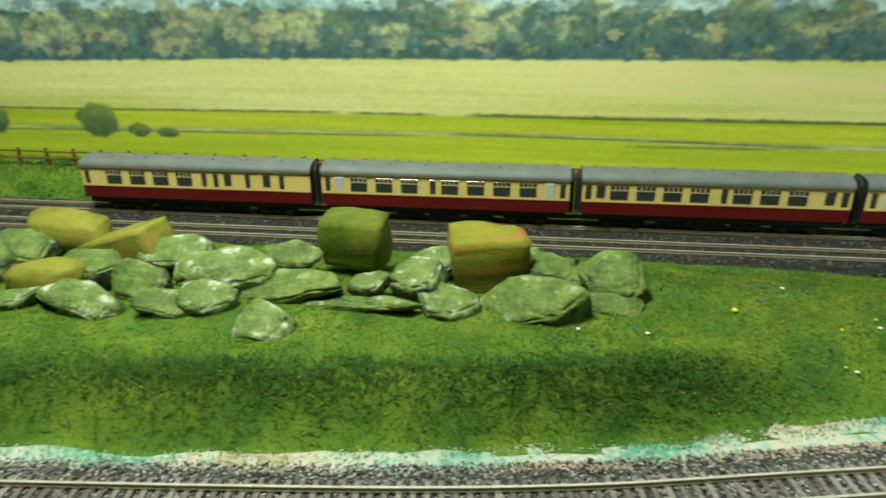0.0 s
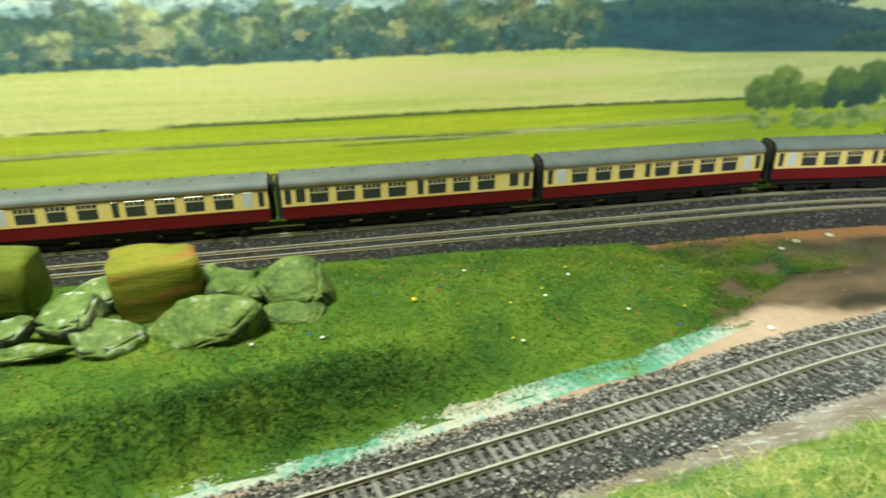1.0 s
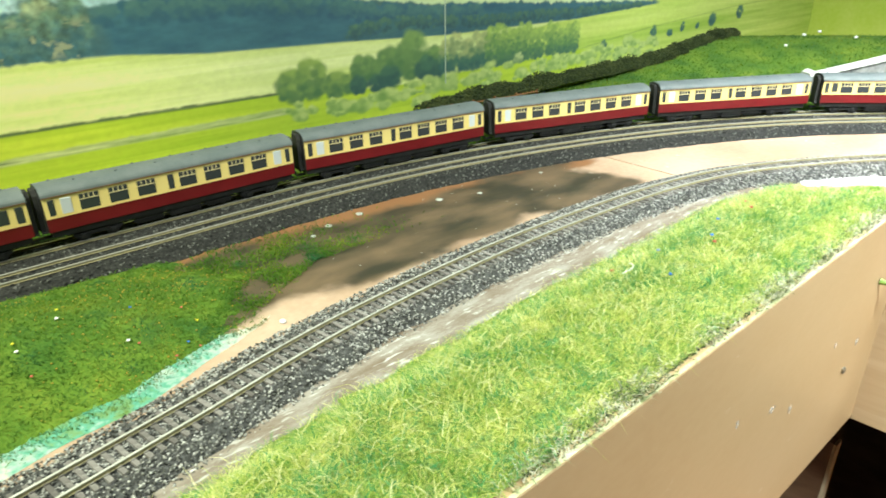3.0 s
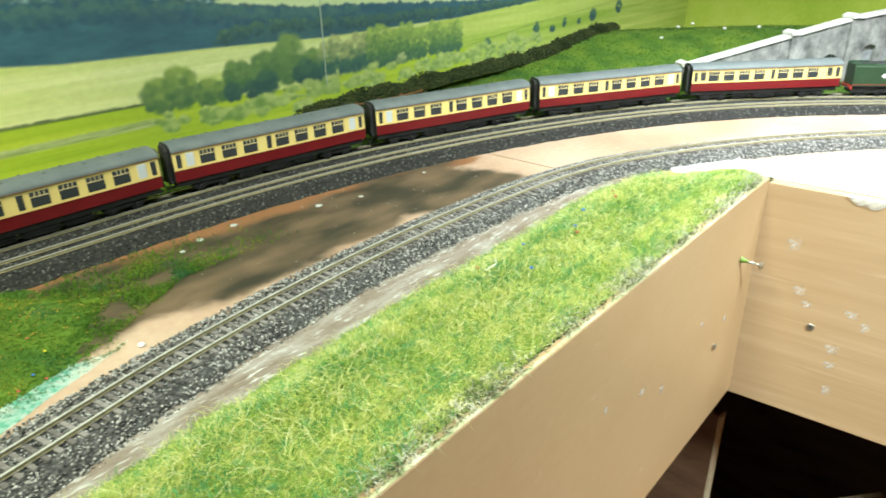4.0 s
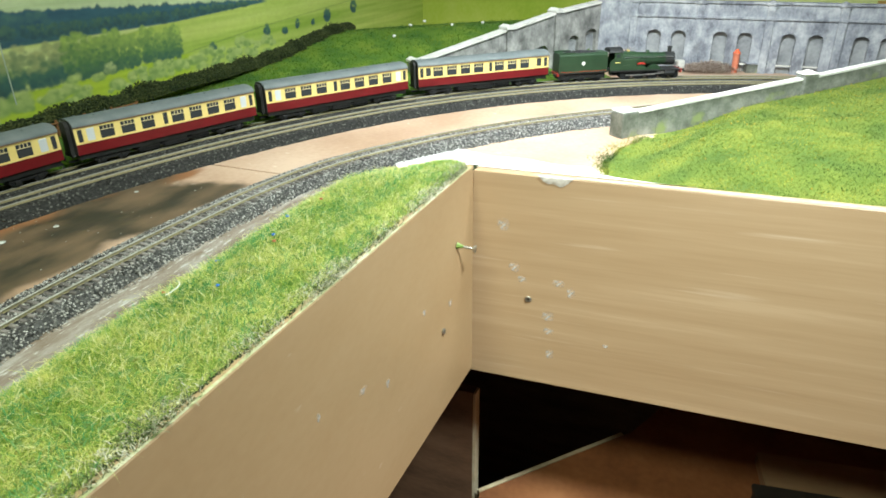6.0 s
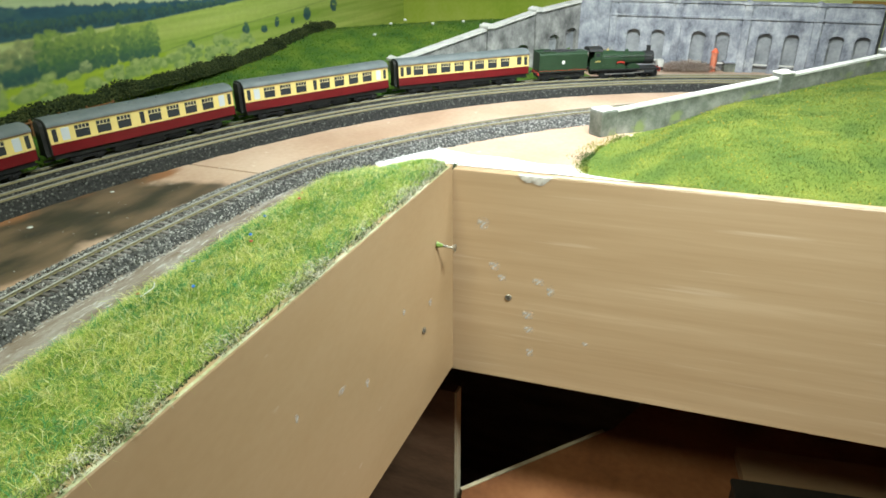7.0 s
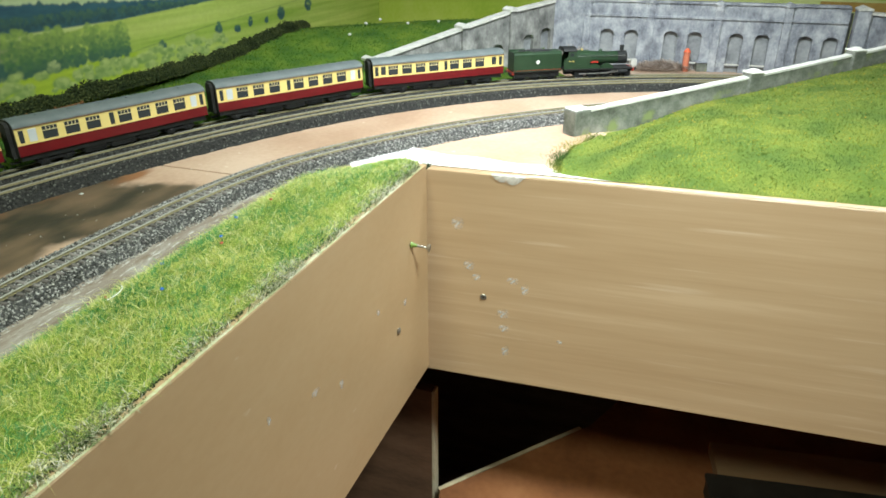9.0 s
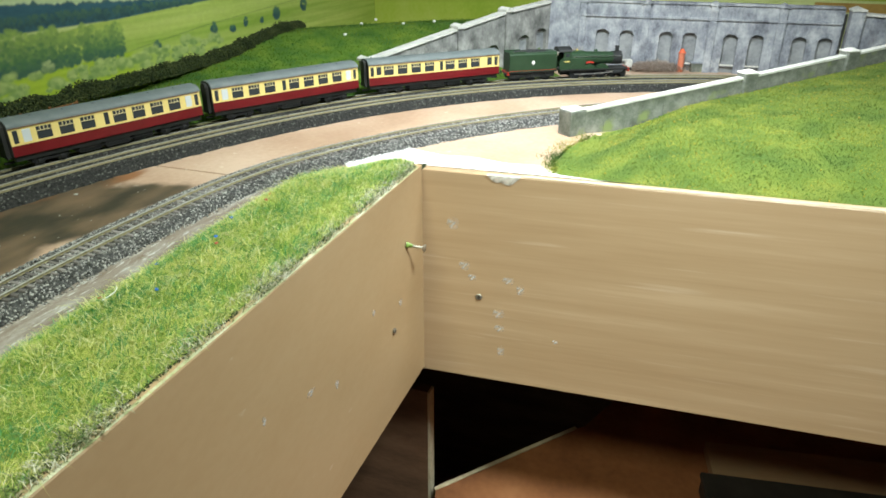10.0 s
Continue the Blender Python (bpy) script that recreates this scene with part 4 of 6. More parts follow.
P_SEAM = printed("print_seam", [(0.30, 0.37, 0.30), (0.38, 0.45, 0.37)], 60)

backdrop = empty("backdrop", "printed landscape backdrop of fields and woods", "backdrop")
backdrop["kind"] = "structure"
STEP = 0.0015
GX, GZ = np.arange(-0.92, 1.949, STEP), np.arange(0.018, 0.288, STEP)
XX, ZZ = np.meshgrid(GX, GZ)
ART = np.zeros(XX.shape + (3,))
ART[:] = (0.45, 0.60, 0.68)


def soft_noise(sx, sz, seed):
    """Smooth noise from 0 to 1 over the sheet with cells sx by sz."""
    r = np.random.default_rng(seed)
    u, w = (XX - GX[0]) / sx, (ZZ - GZ[0]) / sz
    g = r.uniform(0, 1, (int(w.max()) + 3, int(u.max()) + 3))
    i, j = w.astype(int), u.astype(int)
    a, b = w - i, u - j
    a, b = a * a * (3 - 2 * a), b * b * (3 - 2 * b)
    return (g[i, j] * (1 - b) + g[i, j + 1] * b) * (1 - a) + (g[i + 1, j] * (1 - b) + g[i + 1, j + 1] * b) * a


def cloud(sx, sz, seed):
    n = 0.5 * soft_noise(sx, sz, seed) + 0.3 * soft_noise(sx * 0.43, sz * 0.43, seed + 1) + 0.2 * soft_noise(sx * 0.19, sz * 0.19, seed + 2)
    return np.clip((n - 0.5) * 1.8 + 0.5, 0, 1)


def line_z(points, ragged=0.0, seed=0.0):
    z = np.interp(GX, [p[0] for p in points], [p[1] for p in points])
    if ragged:
        z = z + np.array([ragged * noise.noise(Vector((x * 60, seed, 1))) + 0.5 * ragged * noise.noise(Vector((x * 170, seed, 2))) for x in GX])
    return z[None, :]


def wash(top, bottom, dark, light, grain, soft=0.0012, ragged=0.0, x0=-9.0, x1=9.0, strength=1.0, seed=1):
    """A band of the print between two lines, blended at its edges."""
    m = np.clip((line_z(top, ragged, seed) - ZZ) / soft + 0.5, 0, 1) * np.clip((ZZ - line_z(bottom)) / soft + 0.5, 0, 1)
    m = m * np.clip((XX - x0) / 0.02, 0, 1) * np.clip((x1 - XX) / 0.02, 0, 1) * strength
    n = cloud(grain[0], grain[1], seed * 7)[..., None]
    col = np.array(dark) * (1 - n) + np.array(light) * n
    ART[:] = ART * (1 - m[..., None]) + col * m[..., None]


def blot(x, z, r, colour, strength, flat=0.8):
    """One soft blot of ink."""
    i0, i1 = np.searchsorted(GX, (x - r * 1.5, x + r * 1.5))
    j0, j1 = np.searchsorted(GZ, (z - r * 1.5, z + r * 1.5))
    if i1 <= i0 or j1 <= j0:
        return
    d = np.hypot(XX[j0:j1, i0:i1] - x, (ZZ[j0:j1, i0:i1] - z) / flat) / r
    m = (np.clip(1.45 - d, 0, 1) * strength)[..., None]
    ART[j0:j1, i0:i1] = ART[j0:j1, i0:i1] * (1 - m) + np.array(colour) * m


def tree(x, z, w, h, dark, light, rng, lit=0.8, blots=60, size=(0.07, 0.17)):
    """A tree of the print: a shaded mass with lit clumps on its upper side."""
    for k in range(blots):
        a, r = rng.uniform(0, 6.283), math.sqrt(rng.uniform(0, 1))
        px, pz = x + w * 0.45 * r * math.cos(a), z + h * (0.48 + 0.45 * r * math.sin(a))
        up = (pz - z) / h + 0.2 * (px - x) / w
        k = np.clip(lit * (up * 1.5 - 0.25) + rng.normal() * 0.22, 0, 1)
        blot(px, pz, rng.uniform(*size) * w, np.array(dark) * (1 - k) + np.array(light) * k, 0.75)


def streak(points, thick, colour, seed, strength=0.9):
    top = [(x, z + thick) for x, z in points]
    wash(top, points, [c * 0.6 for c in colour], colour, (0.02, 0.002), 0.0016, thick * 0.5, points[0][0], points[-1][0], strength, seed)


panel = boxed("backing_panel", (-1.2, 2.0, 0.0, 0.004, -0.01, 0.5), P_SKY, backdrop, "printed pale blue sky")
panel.matrix_basis = Matrix.Translation((0, BACK_Y, 0)) @ Matrix.Rotation(math.atan(-0.04), 4, "Z")
LOW = [(-1.2, -0.005), (2.0, -0.005)]
WOODFOOT = [(-1.2, 0.138), (-0.58, 0.138), (-0.24, 0.145), (0.11, 0.148), (0.36, 0.151), (0.43, 0.150), (0.52, 0.142), (0.70, 0.137), (0.85, 0.131), (1.12, 0.131), (1.30, 0.139), (2.0, 0.15)]
INK_DEEP, INK_SAGE = (0.026, 0.088, 0.120), (0.30, 0.37, 0.21)
INK_BLUE, INK_TEAL = (0.014, 0.072, 0.125), (0.06, 0.15, 0.14)
INK_LEAF, INK_LIME = (0.045, 0.120, 0.045), (0.27, 0.37, 0.07)
rng = np.random.default_rng(21)
# distance: hazy hills, then a pale far field over the forest
wash([(-1.2, 0.225), (-0.5, 0.207), (0.0, 0.205), (0.5, 0.215), (0.72, 0.205), (1.0, 0.20), (2.0, 0.19)], LOW, (0.20, 0.36, 0.42), (0.32, 0.48, 0.52), (0.12, 0.02), 0.006, 0.004, seed=2)
wash([(-1.2, 0.0), (0.66, 0.0), (0.70, 0.198), (1.0, 0.182), (1.3, 0.165), (2.0, 0.17)], LOW, (0.44, 0.55, 0.30), (0.58, 0.66, 0.42), (0.2, 0.01), 0.004, seed=3)
for _ in range(26):
    x = rng.uniform(0.46, 0.72)
    tree(x, 0.193 + rng.uniform(-0.006, 0.006), 0.03, 0.016, (0.03, 0.09, 0.11), INK_TEAL, rng, 0.5, 16)
# fields
wash(WOODFOOT, LOW, (0.42, 0.51, 0.12), (0.62, 0.66, 0.30), (0.35, 0.012), 0.001, 0.0008, seed=4)
wash([(x, z - 0.004) for x, z in WOODFOOT], [(x, z - 0.03) for x, z in WOODFOOT], (0.50, 0.58, 0.20), (0.70, 0.73, 0.42), (0.25, 0.006), 0.02, strength=0.5, seed=5)
wash([(-1.2, 0.0), (0.70, 0.0), (0.95, 0.118), (1.12, 0.133), (1.35, 0.150), (2.0, 0.165)], LOW, (0.24, 0.36, 0.035), (0.46, 0.54, 0.12), (0.30, 0.015), 0.002, 0.001, 0.72, seed=6)
wash([(0.9, 0.128), (1.12, 0.122), (1.35, 0.128), (2.0, 0.15)], [(0.9, 0.105), (1.12, 0.106), (1.35, 0.108), (2.0, 0.125)], (0.40, 0.48, 0.09), (0.52, 0.58, 0.16), (0.2, 0.01), 0.012, 0.0, 1.0, strength=0.7, seed=7)
wash([(-1.2, 0.080), (-0.45, 0.085), (0.37, 0.089), (0.60, 0.087), (0.75, 0.074), (1.0, 0.08), (2.0, 0.10)], LOW, (0.27, 0.40, 0.008), (0.43, 0.53, 0.03), (0.30, 0.010), 0.0012, 0.0005, x1=1.15, seed=8)
wash([(-1.2, 0.060), (-0.42, 0.066), (0.06, 0.0705), (0.25, 0.066), (0.6, 0.070), (0.8, 0.06)], [(-1.2, 0.054), (-0.42, 0.061), (0.06, 0.066), (0.25, 0.060), (0.6, 0.062), (0.8, 0.05)], (0.16, 0.23, 0.09), (0.46, 0.50, 0.26), (0.05, 0.003), 0.002, 0.0015, x1=0.62, strength=0.8, seed=9)
HEDGE_INK = (0.10, 0.16, 0.05)
streak([(-1.2, 0.079), (-0.45, 0.0840), (-0.18, 0.0868)], 0.0024, (0.06, 0.11, 0.03), 11)
streak([(-0.18, 0.0864), (-0.075, 0.0866)], 0.0024, (0.06, 0.11, 0.03), 12)
streak([(-0.050, 0.0866), (0.10, 0.0864), (0.37, 0.0876), (0.63, 0.0858)], 0.0034, (0.045, 0.09, 0.03), 13)
streak([(-1.2, 0.051), (-0.43, 0.0598), (-0.09, 0.0634)], 0.0017, HEDGE_INK, 14)
streak([(-0.07, 0.0660), (0.10, 0.0650), (0.33, 0.0620)], 0.0020, HEDGE_INK, 15)
streak([(0.12, 0.0580), (0.28, 0.0590)], 0.0018, HEDGE_INK, 16)
for x, z, w, h in ((-0.475, 0.054, 0.050, 0.038), (-0.61, 0.055, 0.042, 0.032), (-0.425, 0.055, 0.026, 0.014), (-0.39, 0.056, 0.026, 0.008)):
    tree(x, z, w, h, (0.03, 0.085, 0.03), (0.16, 0.24, 0.06), rng, 0.8, 150, (0.06, 0.13))


def foot_z(x):
    return float(np.interp(x, [p[0] for p in WOODFOOT], [p[1] for p in WOODFOOT]))


# the mixed wood, back rows first
wash([(-1.2, 0.188), (0.42, 0.195), (0.60, 0.199), (0.70, 0.186), (0.82, 0.172), (1.0, 0.162), (1.3, 0.146)], WOODFOOT, INK_DEEP, (0.07, 0.13, 0.11), (0.03, 0.03), 0.003, 0.006, x1=1.34, seed=17)
for row, (lift, h, lit) in enumerate(((0.016, 0.042, 0.75), (0.008, 0.042, 0.95), (0.002, 0.036, 0.95))):
    for x in np.arange(-0.96, 0.42, 0.033):
        x += rng.normal() * 0.012
        blue = rng.uniform() < (0.4, 0.3, 0.25)[row] + (0.3 if x > 0.2 else 0)
        tree(x, foot_z(x) + lift, rng.uniform(0.026, 0.046), h * rng.uniform(0.75, 1.2), INK_DEEP, (0.10, 0.18, 0.12) if blue else np.array(INK_SAGE) * rng.uniform(0.75, 1.15), rng, lit, 80)
for x in np.arange(-0.95, 0.40, 0.011):
    x += rng.normal() * 0.005
    tree(x, foot_z(x) + 0.0006, rng.uniform(0.008, 0.018), rng.uniform(0.007, 0.014), INK_DEEP, (0.20, 0.26, 0.10) if rng.uniform() < 0.35 else (0.05, 0.11, 0.09), rng, 0.7, 14, (0.15, 0.3))
for x, z, w in ((-0.211, 0.162, 0.009), (0.14, 0.1525, 0.012), (0.20, 0.1535, 0.010), (0.218, 0.1538, 0.012), (0.303, 0.1545, 0.012), (0.33, 0.1545, 0.008)):
    tree(x, z - 0.003, w, 0.006, (0.10, 0.15, 0.08), (0.34, 0.30, 0.17), rng, 0.7, 12, (0.10, 0.2))
# leaf texture of the wood, and pale trunks and gaps
leafy = np.clip((ZZ - line_z(WOODFOOT)) / 0.004, 0, 1) * np.clip((0.43 - XX) / 0.03, 0, 1)
grain = 0.6 * cloud(0.010, 0.009, 301) + 0.4 * cloud(0.0045, 0.005, 305)
ART[:] = ART * (1 + leafy * (1.15 * (grain - 0.47)))[..., None]
glade = leafy * np.clip((cloud(0.020, 0.012, 311) - 0.70) / 0.12, 0, 1) * np.clip((line_z(WOODFOOT) + 0.040 - ZZ) / 0.01, 0, 1)
ART[:] = ART + (0.55 * glade)[..., None] * (np.array((0.36, 0.37, 0.22)) - ART)
shade = leafy * np.clip((cloud(0.024, 0.014, 321) - 0.62) / 0.14, 0, 1)
ART[:] = ART + (0.6 * shade)[..., None] * (np.array(INK_DEEP) - ART)
# the blue forest and its nearer ridge
wash([(0.41, 0.193), (0.46, 0.201), (0.60, 0.199), (0.66, 0.189), (0.70, 0.184), (0.82, 0.169), (0.90, 0.169), (1.02, 0.160), (1.29, 0.144), (1.4, 0.14)], WOODFOOT, INK_BLUE, (0.032, 0.115, 0.165), (0.04, 0.012), 0.003, 0.005, 0.41, 1.34, seed=18)
for x in np.arange(0.43, 0.92, 0.016):
    top = float(np.interp(x, [0.43, 0.60, 0.70, 0.82, 0.92], [0.198, 0.197, 0.182, 0.168, 0.166]))
    tree(x + rng.normal() * 0.006, top - 0.022, 0.03, 0.024, INK_BLUE, INK_TEAL, rng, 0.85, 30)
wash([(0.68, 0.143), (0.716, 0.157), (0.785, 0.161), (0.90, 0.151), (1.02, 0.151), (1.29, 0.142)], WOODFOOT, (0.016, 0.072, 0.115), (0.035, 0.11, 0.125), (0.03, 0.008), 0.002, 0.004, 0.685, 1.32, seed=19)
for x in np.arange(0.70, 1.30, 0.014):
    top = float(np.interp(x, [0.70, 0.716, 0.785, 0.90, 1.02, 1.29], [0.150, 0.158, 0.162, 0.152, 0.152, 0.143]))
    tree(x + rng.normal() * 0.004, max(foot_z(x), top - 0.018), 0.022, min(0.018, top - foot_z(x)) + 0.001, (0.014, 0.06, 0.08), (0.07, 0.15, 0.09), rng, 0.8, 22)
# trees in the valley
for x, z, w, h in ((0.615, 0.074, 0.045, 0.040), (0.640, 0.074, 0.045, 0.050), (0.675, 0.073, 0.04, 0.030), (0.70, 0.073, 0.036, 0.030)):
    tree(x, z, w, h, INK_LEAF, INK_LIME, rng, 0.62, 110, (0.07, 0.15))
for x, z, w, h in ((0.715, 0.085, 0.04, 0.034), (0.755, 0.078, 0.05, 0.046), (0.792, 0.078, 0.056, 0.064), (0.83, 0.075, 0.045, 0.045)):
    tree(x, z, w, h, INK_LEAF, (0.17, 0.27, 0.07), rng, 0.62, 120, (0.07, 0.15))
for x, z, w, h in ((0.705, 0.071, 0.026, 0.024), (0.735, 0.071, 0.03, 0.022), (0.755, 0.072, 0.036, 0.028), (0.815, 0.073, 0.042, 0.034), (0.838, 0.073, 0.03, 0.026)):
    tree(x, z, w, h, (0.012, 0.06, 0.06), (0.05, 0.13, 0.07), rng, 0.6, 60, (0.09, 0.18))
for i in range(9):
    x = 0.850 + 0.018 * i
    tree(x, 0.084, 0.028, 0.046 + 0.006 * math.sin(i * 2.3), (0.07, 0.15, 0.075), (0.36, 0.38, 0.15), rng, 0.85, 70, (0.08, 0.18))
    tree(x, 0.078, 0.028, 0.022, (0.015, 0.075, 0.075), (0.06, 0.15, 0.08), rng, 0.4, 34, (0.1, 0.2))
for i in range(13):
    x = 0.935 + 0.015 * i + rng.normal() * 0.002
    tree(x, 0.080, 0.026, 0.060 - 0.0012 * i + 0.006 * math.sin(i * 1.7), (0.05, 0.14, 0.05), (0.29, 0.40, 0.075), rng, 0.75, 90, (0.08, 0.17))
    tree(x, 0.079, 0.022, 0.016, (0.03, 0.10, 0.06), (0.10, 0.19, 0.06), rng, 0.4, 22, (0.1, 0.2))
tree(0.99, 0.077, 0.022, 0.016, (0.14, 0.22, 0.09), (0.40, 0.46, 0.20), rng, 0.8, 40)
for x, z, w, h in ((1.19, 0.072, 0.016, 0.020), (1.33, 0.078, 0.018, 0.026), (1.42, 0.085, 0.014, 0.018), (1.52, 0.088, 0.024, 0.022), (1.62, 0.092, 0.024, 0.026), (1.25, 0.075, 0.010, 0.012), (1.47, 0.085, 0.012, 0.012), (1.38, 0.080, 0.016, 0.012)):
    tree(x, z, w, h, (0.012, 0.065, 0.075), (0.06, 0.16, 0.08), rng, 0.6, 46, (0.1, 0.22))
for _ in range(150):
    x = rng.uniform(0.60, 1.35)
    tree(x, 0.060 + 0.010 * (x - 0.6) + rng.normal() * 0.006, rng.uniform(0.008, 0.03), rng.uniform(0.004, 0.008), (0.13, 0.24, 0.05), (0.42, 0.50, 0.16), rng, 0.9, 12, (0.12, 0.26))
streak([(1.12, 0.0815), (1.3, 0.0987), (1.6, 0.1168), (2.0, 0.1288)], 0.0012, (0.14, 0.22, 0.06), 23, 0.6)
ART[:] = ART * (0.95 + 0.1 * cloud(0.006, 0.004, 91)[..., None])
# ink brightened along x, making up for light that misses the backdrop
ART[:] = ART * np.interp(GX, [-0.9, -0.2, 0.1, 0.4, 0.6], [1.22, 1.25, 1.42, 1.45, 1.12])[None, :, None]
ART[:] = np.clip(ART * (1 - 0.10 * np.clip((XX - 0.42) / 0.2, 0, 1) * np.clip((1.3 - XX) / 0.3, 0, 1))[..., None], 0, 0.85)

# thin veil of haze mixed into all the ink
ART[:] = ART * 0.97 + 0.03 * np.array((0.42, 0.53, 0.46))
ART[..., 0] *= 1 + 0.07 * np.clip((0.60 - XX) / 0.25, 0, 1)

M_PRINT = bpy.data.materials.new("photographic_print")
M_PRINT.use_nodes = True
tint = M_PRINT.node_tree.nodes.new("ShaderNodeAttribute")
tint.attribute_name = "ink"
paper = M_PRINT.node_tree.nodes["Principled BSDF"]
paper.inputs["Roughness"].default_value = 0.75
M_PRINT.node_tree.links.new(tint.outputs["Color"], paper.inputs["Base Color"])
nz, nx = XX.shape
pts = np.stack([XX, BACK_Y - 0.04 * XX - 0.0012, ZZ], -1).reshape(-1, 3)
quad = (np.arange(nz - 1)[:, None] * nx + np.arange(nx - 1)[None, :]).reshape(-1, 1) + np.array([[0, 1, nx + 1, nx]])
me = bpy.data.meshes.new("printed_sheet")
me.vertices.add(len(pts))
me.vertices.foreach_set("co", pts.ravel())
me.loops.add(quad.size)
me.loops.foreach_set("vertex_index", quad.ravel().astype(np.int32))
me.polygons.add(len(quad))
me.polygons.foreach_set("loop_start", np.arange(0, quad.size, 4, dtype=np.int32))
me.update(calc_edges=True)
ink = me.attributes.new("ink", "FLOAT_COLOR", "POINT")
ink.data.foreach_set("color", np.concatenate([ART.reshape(-1, 3), np.ones((len(pts), 1))], 1).ravel())
me.materials.append(M_PRINT)
ob_of("printed_sheet", me, backdrop, "photographic print of fields, woods and hills")
boxed("seam", (0.8470, 0.8482, back_line(0.8475) - 0.0022, back_line(0.8475) - 0.0014, 0.066, 0.30), P_SEAM, backdrop, "pale vertical seam of the print")

side = empty("backdrop", "printed backdrop panel across the layout's end", "backdrop")
side["kind"] = "structure"
boxed("backing_panel", (1.95, 1.954, -1.4, 0.64, -0.01, 0.5), P_SKY, side, "printed pale sky")
boxed("printed_field", (1.9488, 1.9496, -1.4, 0.64, -0.01, 0.165), P_MID, side, "printed light green upland")
boxed("printed_field", (1.9480, 1.9486, -1.4, 0.10, -0.01, 0.118), P_PALE, side, "printed yellow-green field")

boxed("printed_path", (1.9472, 1.9478, -1.4, -0.36, 0.095, 0.113), M_OCHREPRINT, side, "printed ochre brown path")

# ---- retaining walls ----
WALL_C = Vector((1.706, 0.125, 0))


def wall_frame(origin, angle):
    return Matrix.Translation(origin) @ Matrix.Rotation(math.radians(angle), 4, "Z")


def arch_outline(cx, w, z0, spring, n=10):
    r = w / 2
    pts = [(cx - r, z0), (cx - r, spring)]
    pts += [(cx - r * math.cos(math.pi * k / n), spring + 0.75 * r * math.sin(math.pi * k / n)) for k in range(1, n)]
    return pts + [(cx + r, spring), (cx + r, z0)]


def arched_wall(name, m, length, height, arches, thick, label, stone):
    """A wall along local x (front face at y=0, looking to -y) with blind arches cut into it."""
    e = empty(name, label, "wall", "", m)
    e["kind"] = "structure"
    # front face built as vertical slices between arches
    xs = sorted({0.0, length, *[a[0] - a[1] / 2 for a in arches], *[a[0] + a[1] / 2 for a in arches]})
    for x0, x1 in zip(xs, xs[1:]):
        hit = [a for a in arches if abs((x0 + x1) / 2 - a[0]) < a[1] / 2 - 1e-6]
        top0, top1 = (height(x0), height(x1))
        if not hit:
            prism("wall_panel", [(x0, 0), (x1, 0), (x1, top1), (x0, top0)], 0.0, thick, stone, e)
        else:
            cx, w, z0, spring = hit[0]
            arc = arch_outline(cx, w, z0, spring)[1:-1]
            prism("wall_panel", arc + [(x1, top1), (x0, top0)], 0.0, thick, stone, e)
            prism("recess", [(x0, 0), (x1, 0), (x1, spring + w * 0.4), (x0, spring + w * 0.4)], 0.0085, thick - 0.001, M_RECESS, e, "dark blind arch recess")
            # arch ring of voussoirs
            n = 9
            for j in range(n):
                a0, a1 = math.pi * j / n + 0.03, math.pi * (j + 1) / n - 0.03
                q = []
                for r, aa in ((w / 2, a0), (w / 2, a1), (w / 2 + 0.004, a1), (w / 2 + 0.004, a0)):
                    q.append((cx - r * math.cos(aa), spring + 0.75 * r * math.sin(aa)))
                prism("voussoir", q, -0.0009, 0.001, stone, e)
            if z0 > 0.004:
                prism("sill", [(cx - w / 2, z0 - 0.002), (cx + w / 2, z0 - 0.002), (cx + w / 2, z0), (cx - w / 2, z0)], -0.0005, 0.003, M_COPING, e)
    return e


ARCHES = [0.0875, 0.1335, 0.2070, 0.2505, 0.3235, 0.3685, 0.4410, 0.4830]
tall = arched_wall("retaining_wall", wall_frame(WALL_C, -88), 0.505, lambda x: 0.122, [(x, 0.0250, 0.016, 0.0625) for x in ARCHES], 0.02, "grey stone retaining wall with blind arches", M_STONEWALL)
for x in (0.047, 0.1665, 0.2875, 0.4050):
    prism("pilaster", [(x - 0.0065, 0), (x + 0.0065, 0), (x + 0.0065, 0.121), (x - 0.0065, 0.121)], -0.005, 0.001, M_STONEWALL, tall)
    prism("pilaster_band", [(x - 0.008, 0.0955), (x + 0.008, 0.0955), (x + 0.008, 0.100), (x - 0.008, 0.100)], -0.0065, 0.001, M_STONEWALL, tall)
    prism("cap", [(x - 0.009, 0.121), (x + 0.009, 0.121), (x + 0.009, 0.125), (x, 0.129), (x - 0.009, 0.125)], -0.007, 0.014, M_STONEWALL, tall, "grey stone cap")
for x0, x1 in ((0.055, 0.1585), (0.1745, 0.2795), (0.2955, 0.397), (0.413, 0.503)):
    prism("string_course", [(x0, 0.0955), (x1, 0.0955), (x1, 0.0995), (x0, 0.0995)], -0.0032, 0.001, M_STONEWALL, tall)
    prism("coping", [(x0, 0.122), (x1, 0.122), (x1, 0.1255), (x0, 0.1255)], -0.003, 0.021, M_STONEWALL, tall, "grey weathered coping")
prism("wall_panel", [(0.496, 0), (0.514, 0), (0.514, 0.112), (0.496, 0.112)], 0.0205, 0.026, M_RECESS, tall)
prism("corner_pier", [(-0.026, 0), (0.040, 0), (0.040, 0.132), (-0.026, 0.132)], -0.006, 0.02, M_STONEWALL, tall)
prism("end_pier", [(0.5125, 0), (0.5335, 0), (0.5335, 0.120), (0.5125, 0.120)], -0.016, 0.01, M_STONEWALL, tall)
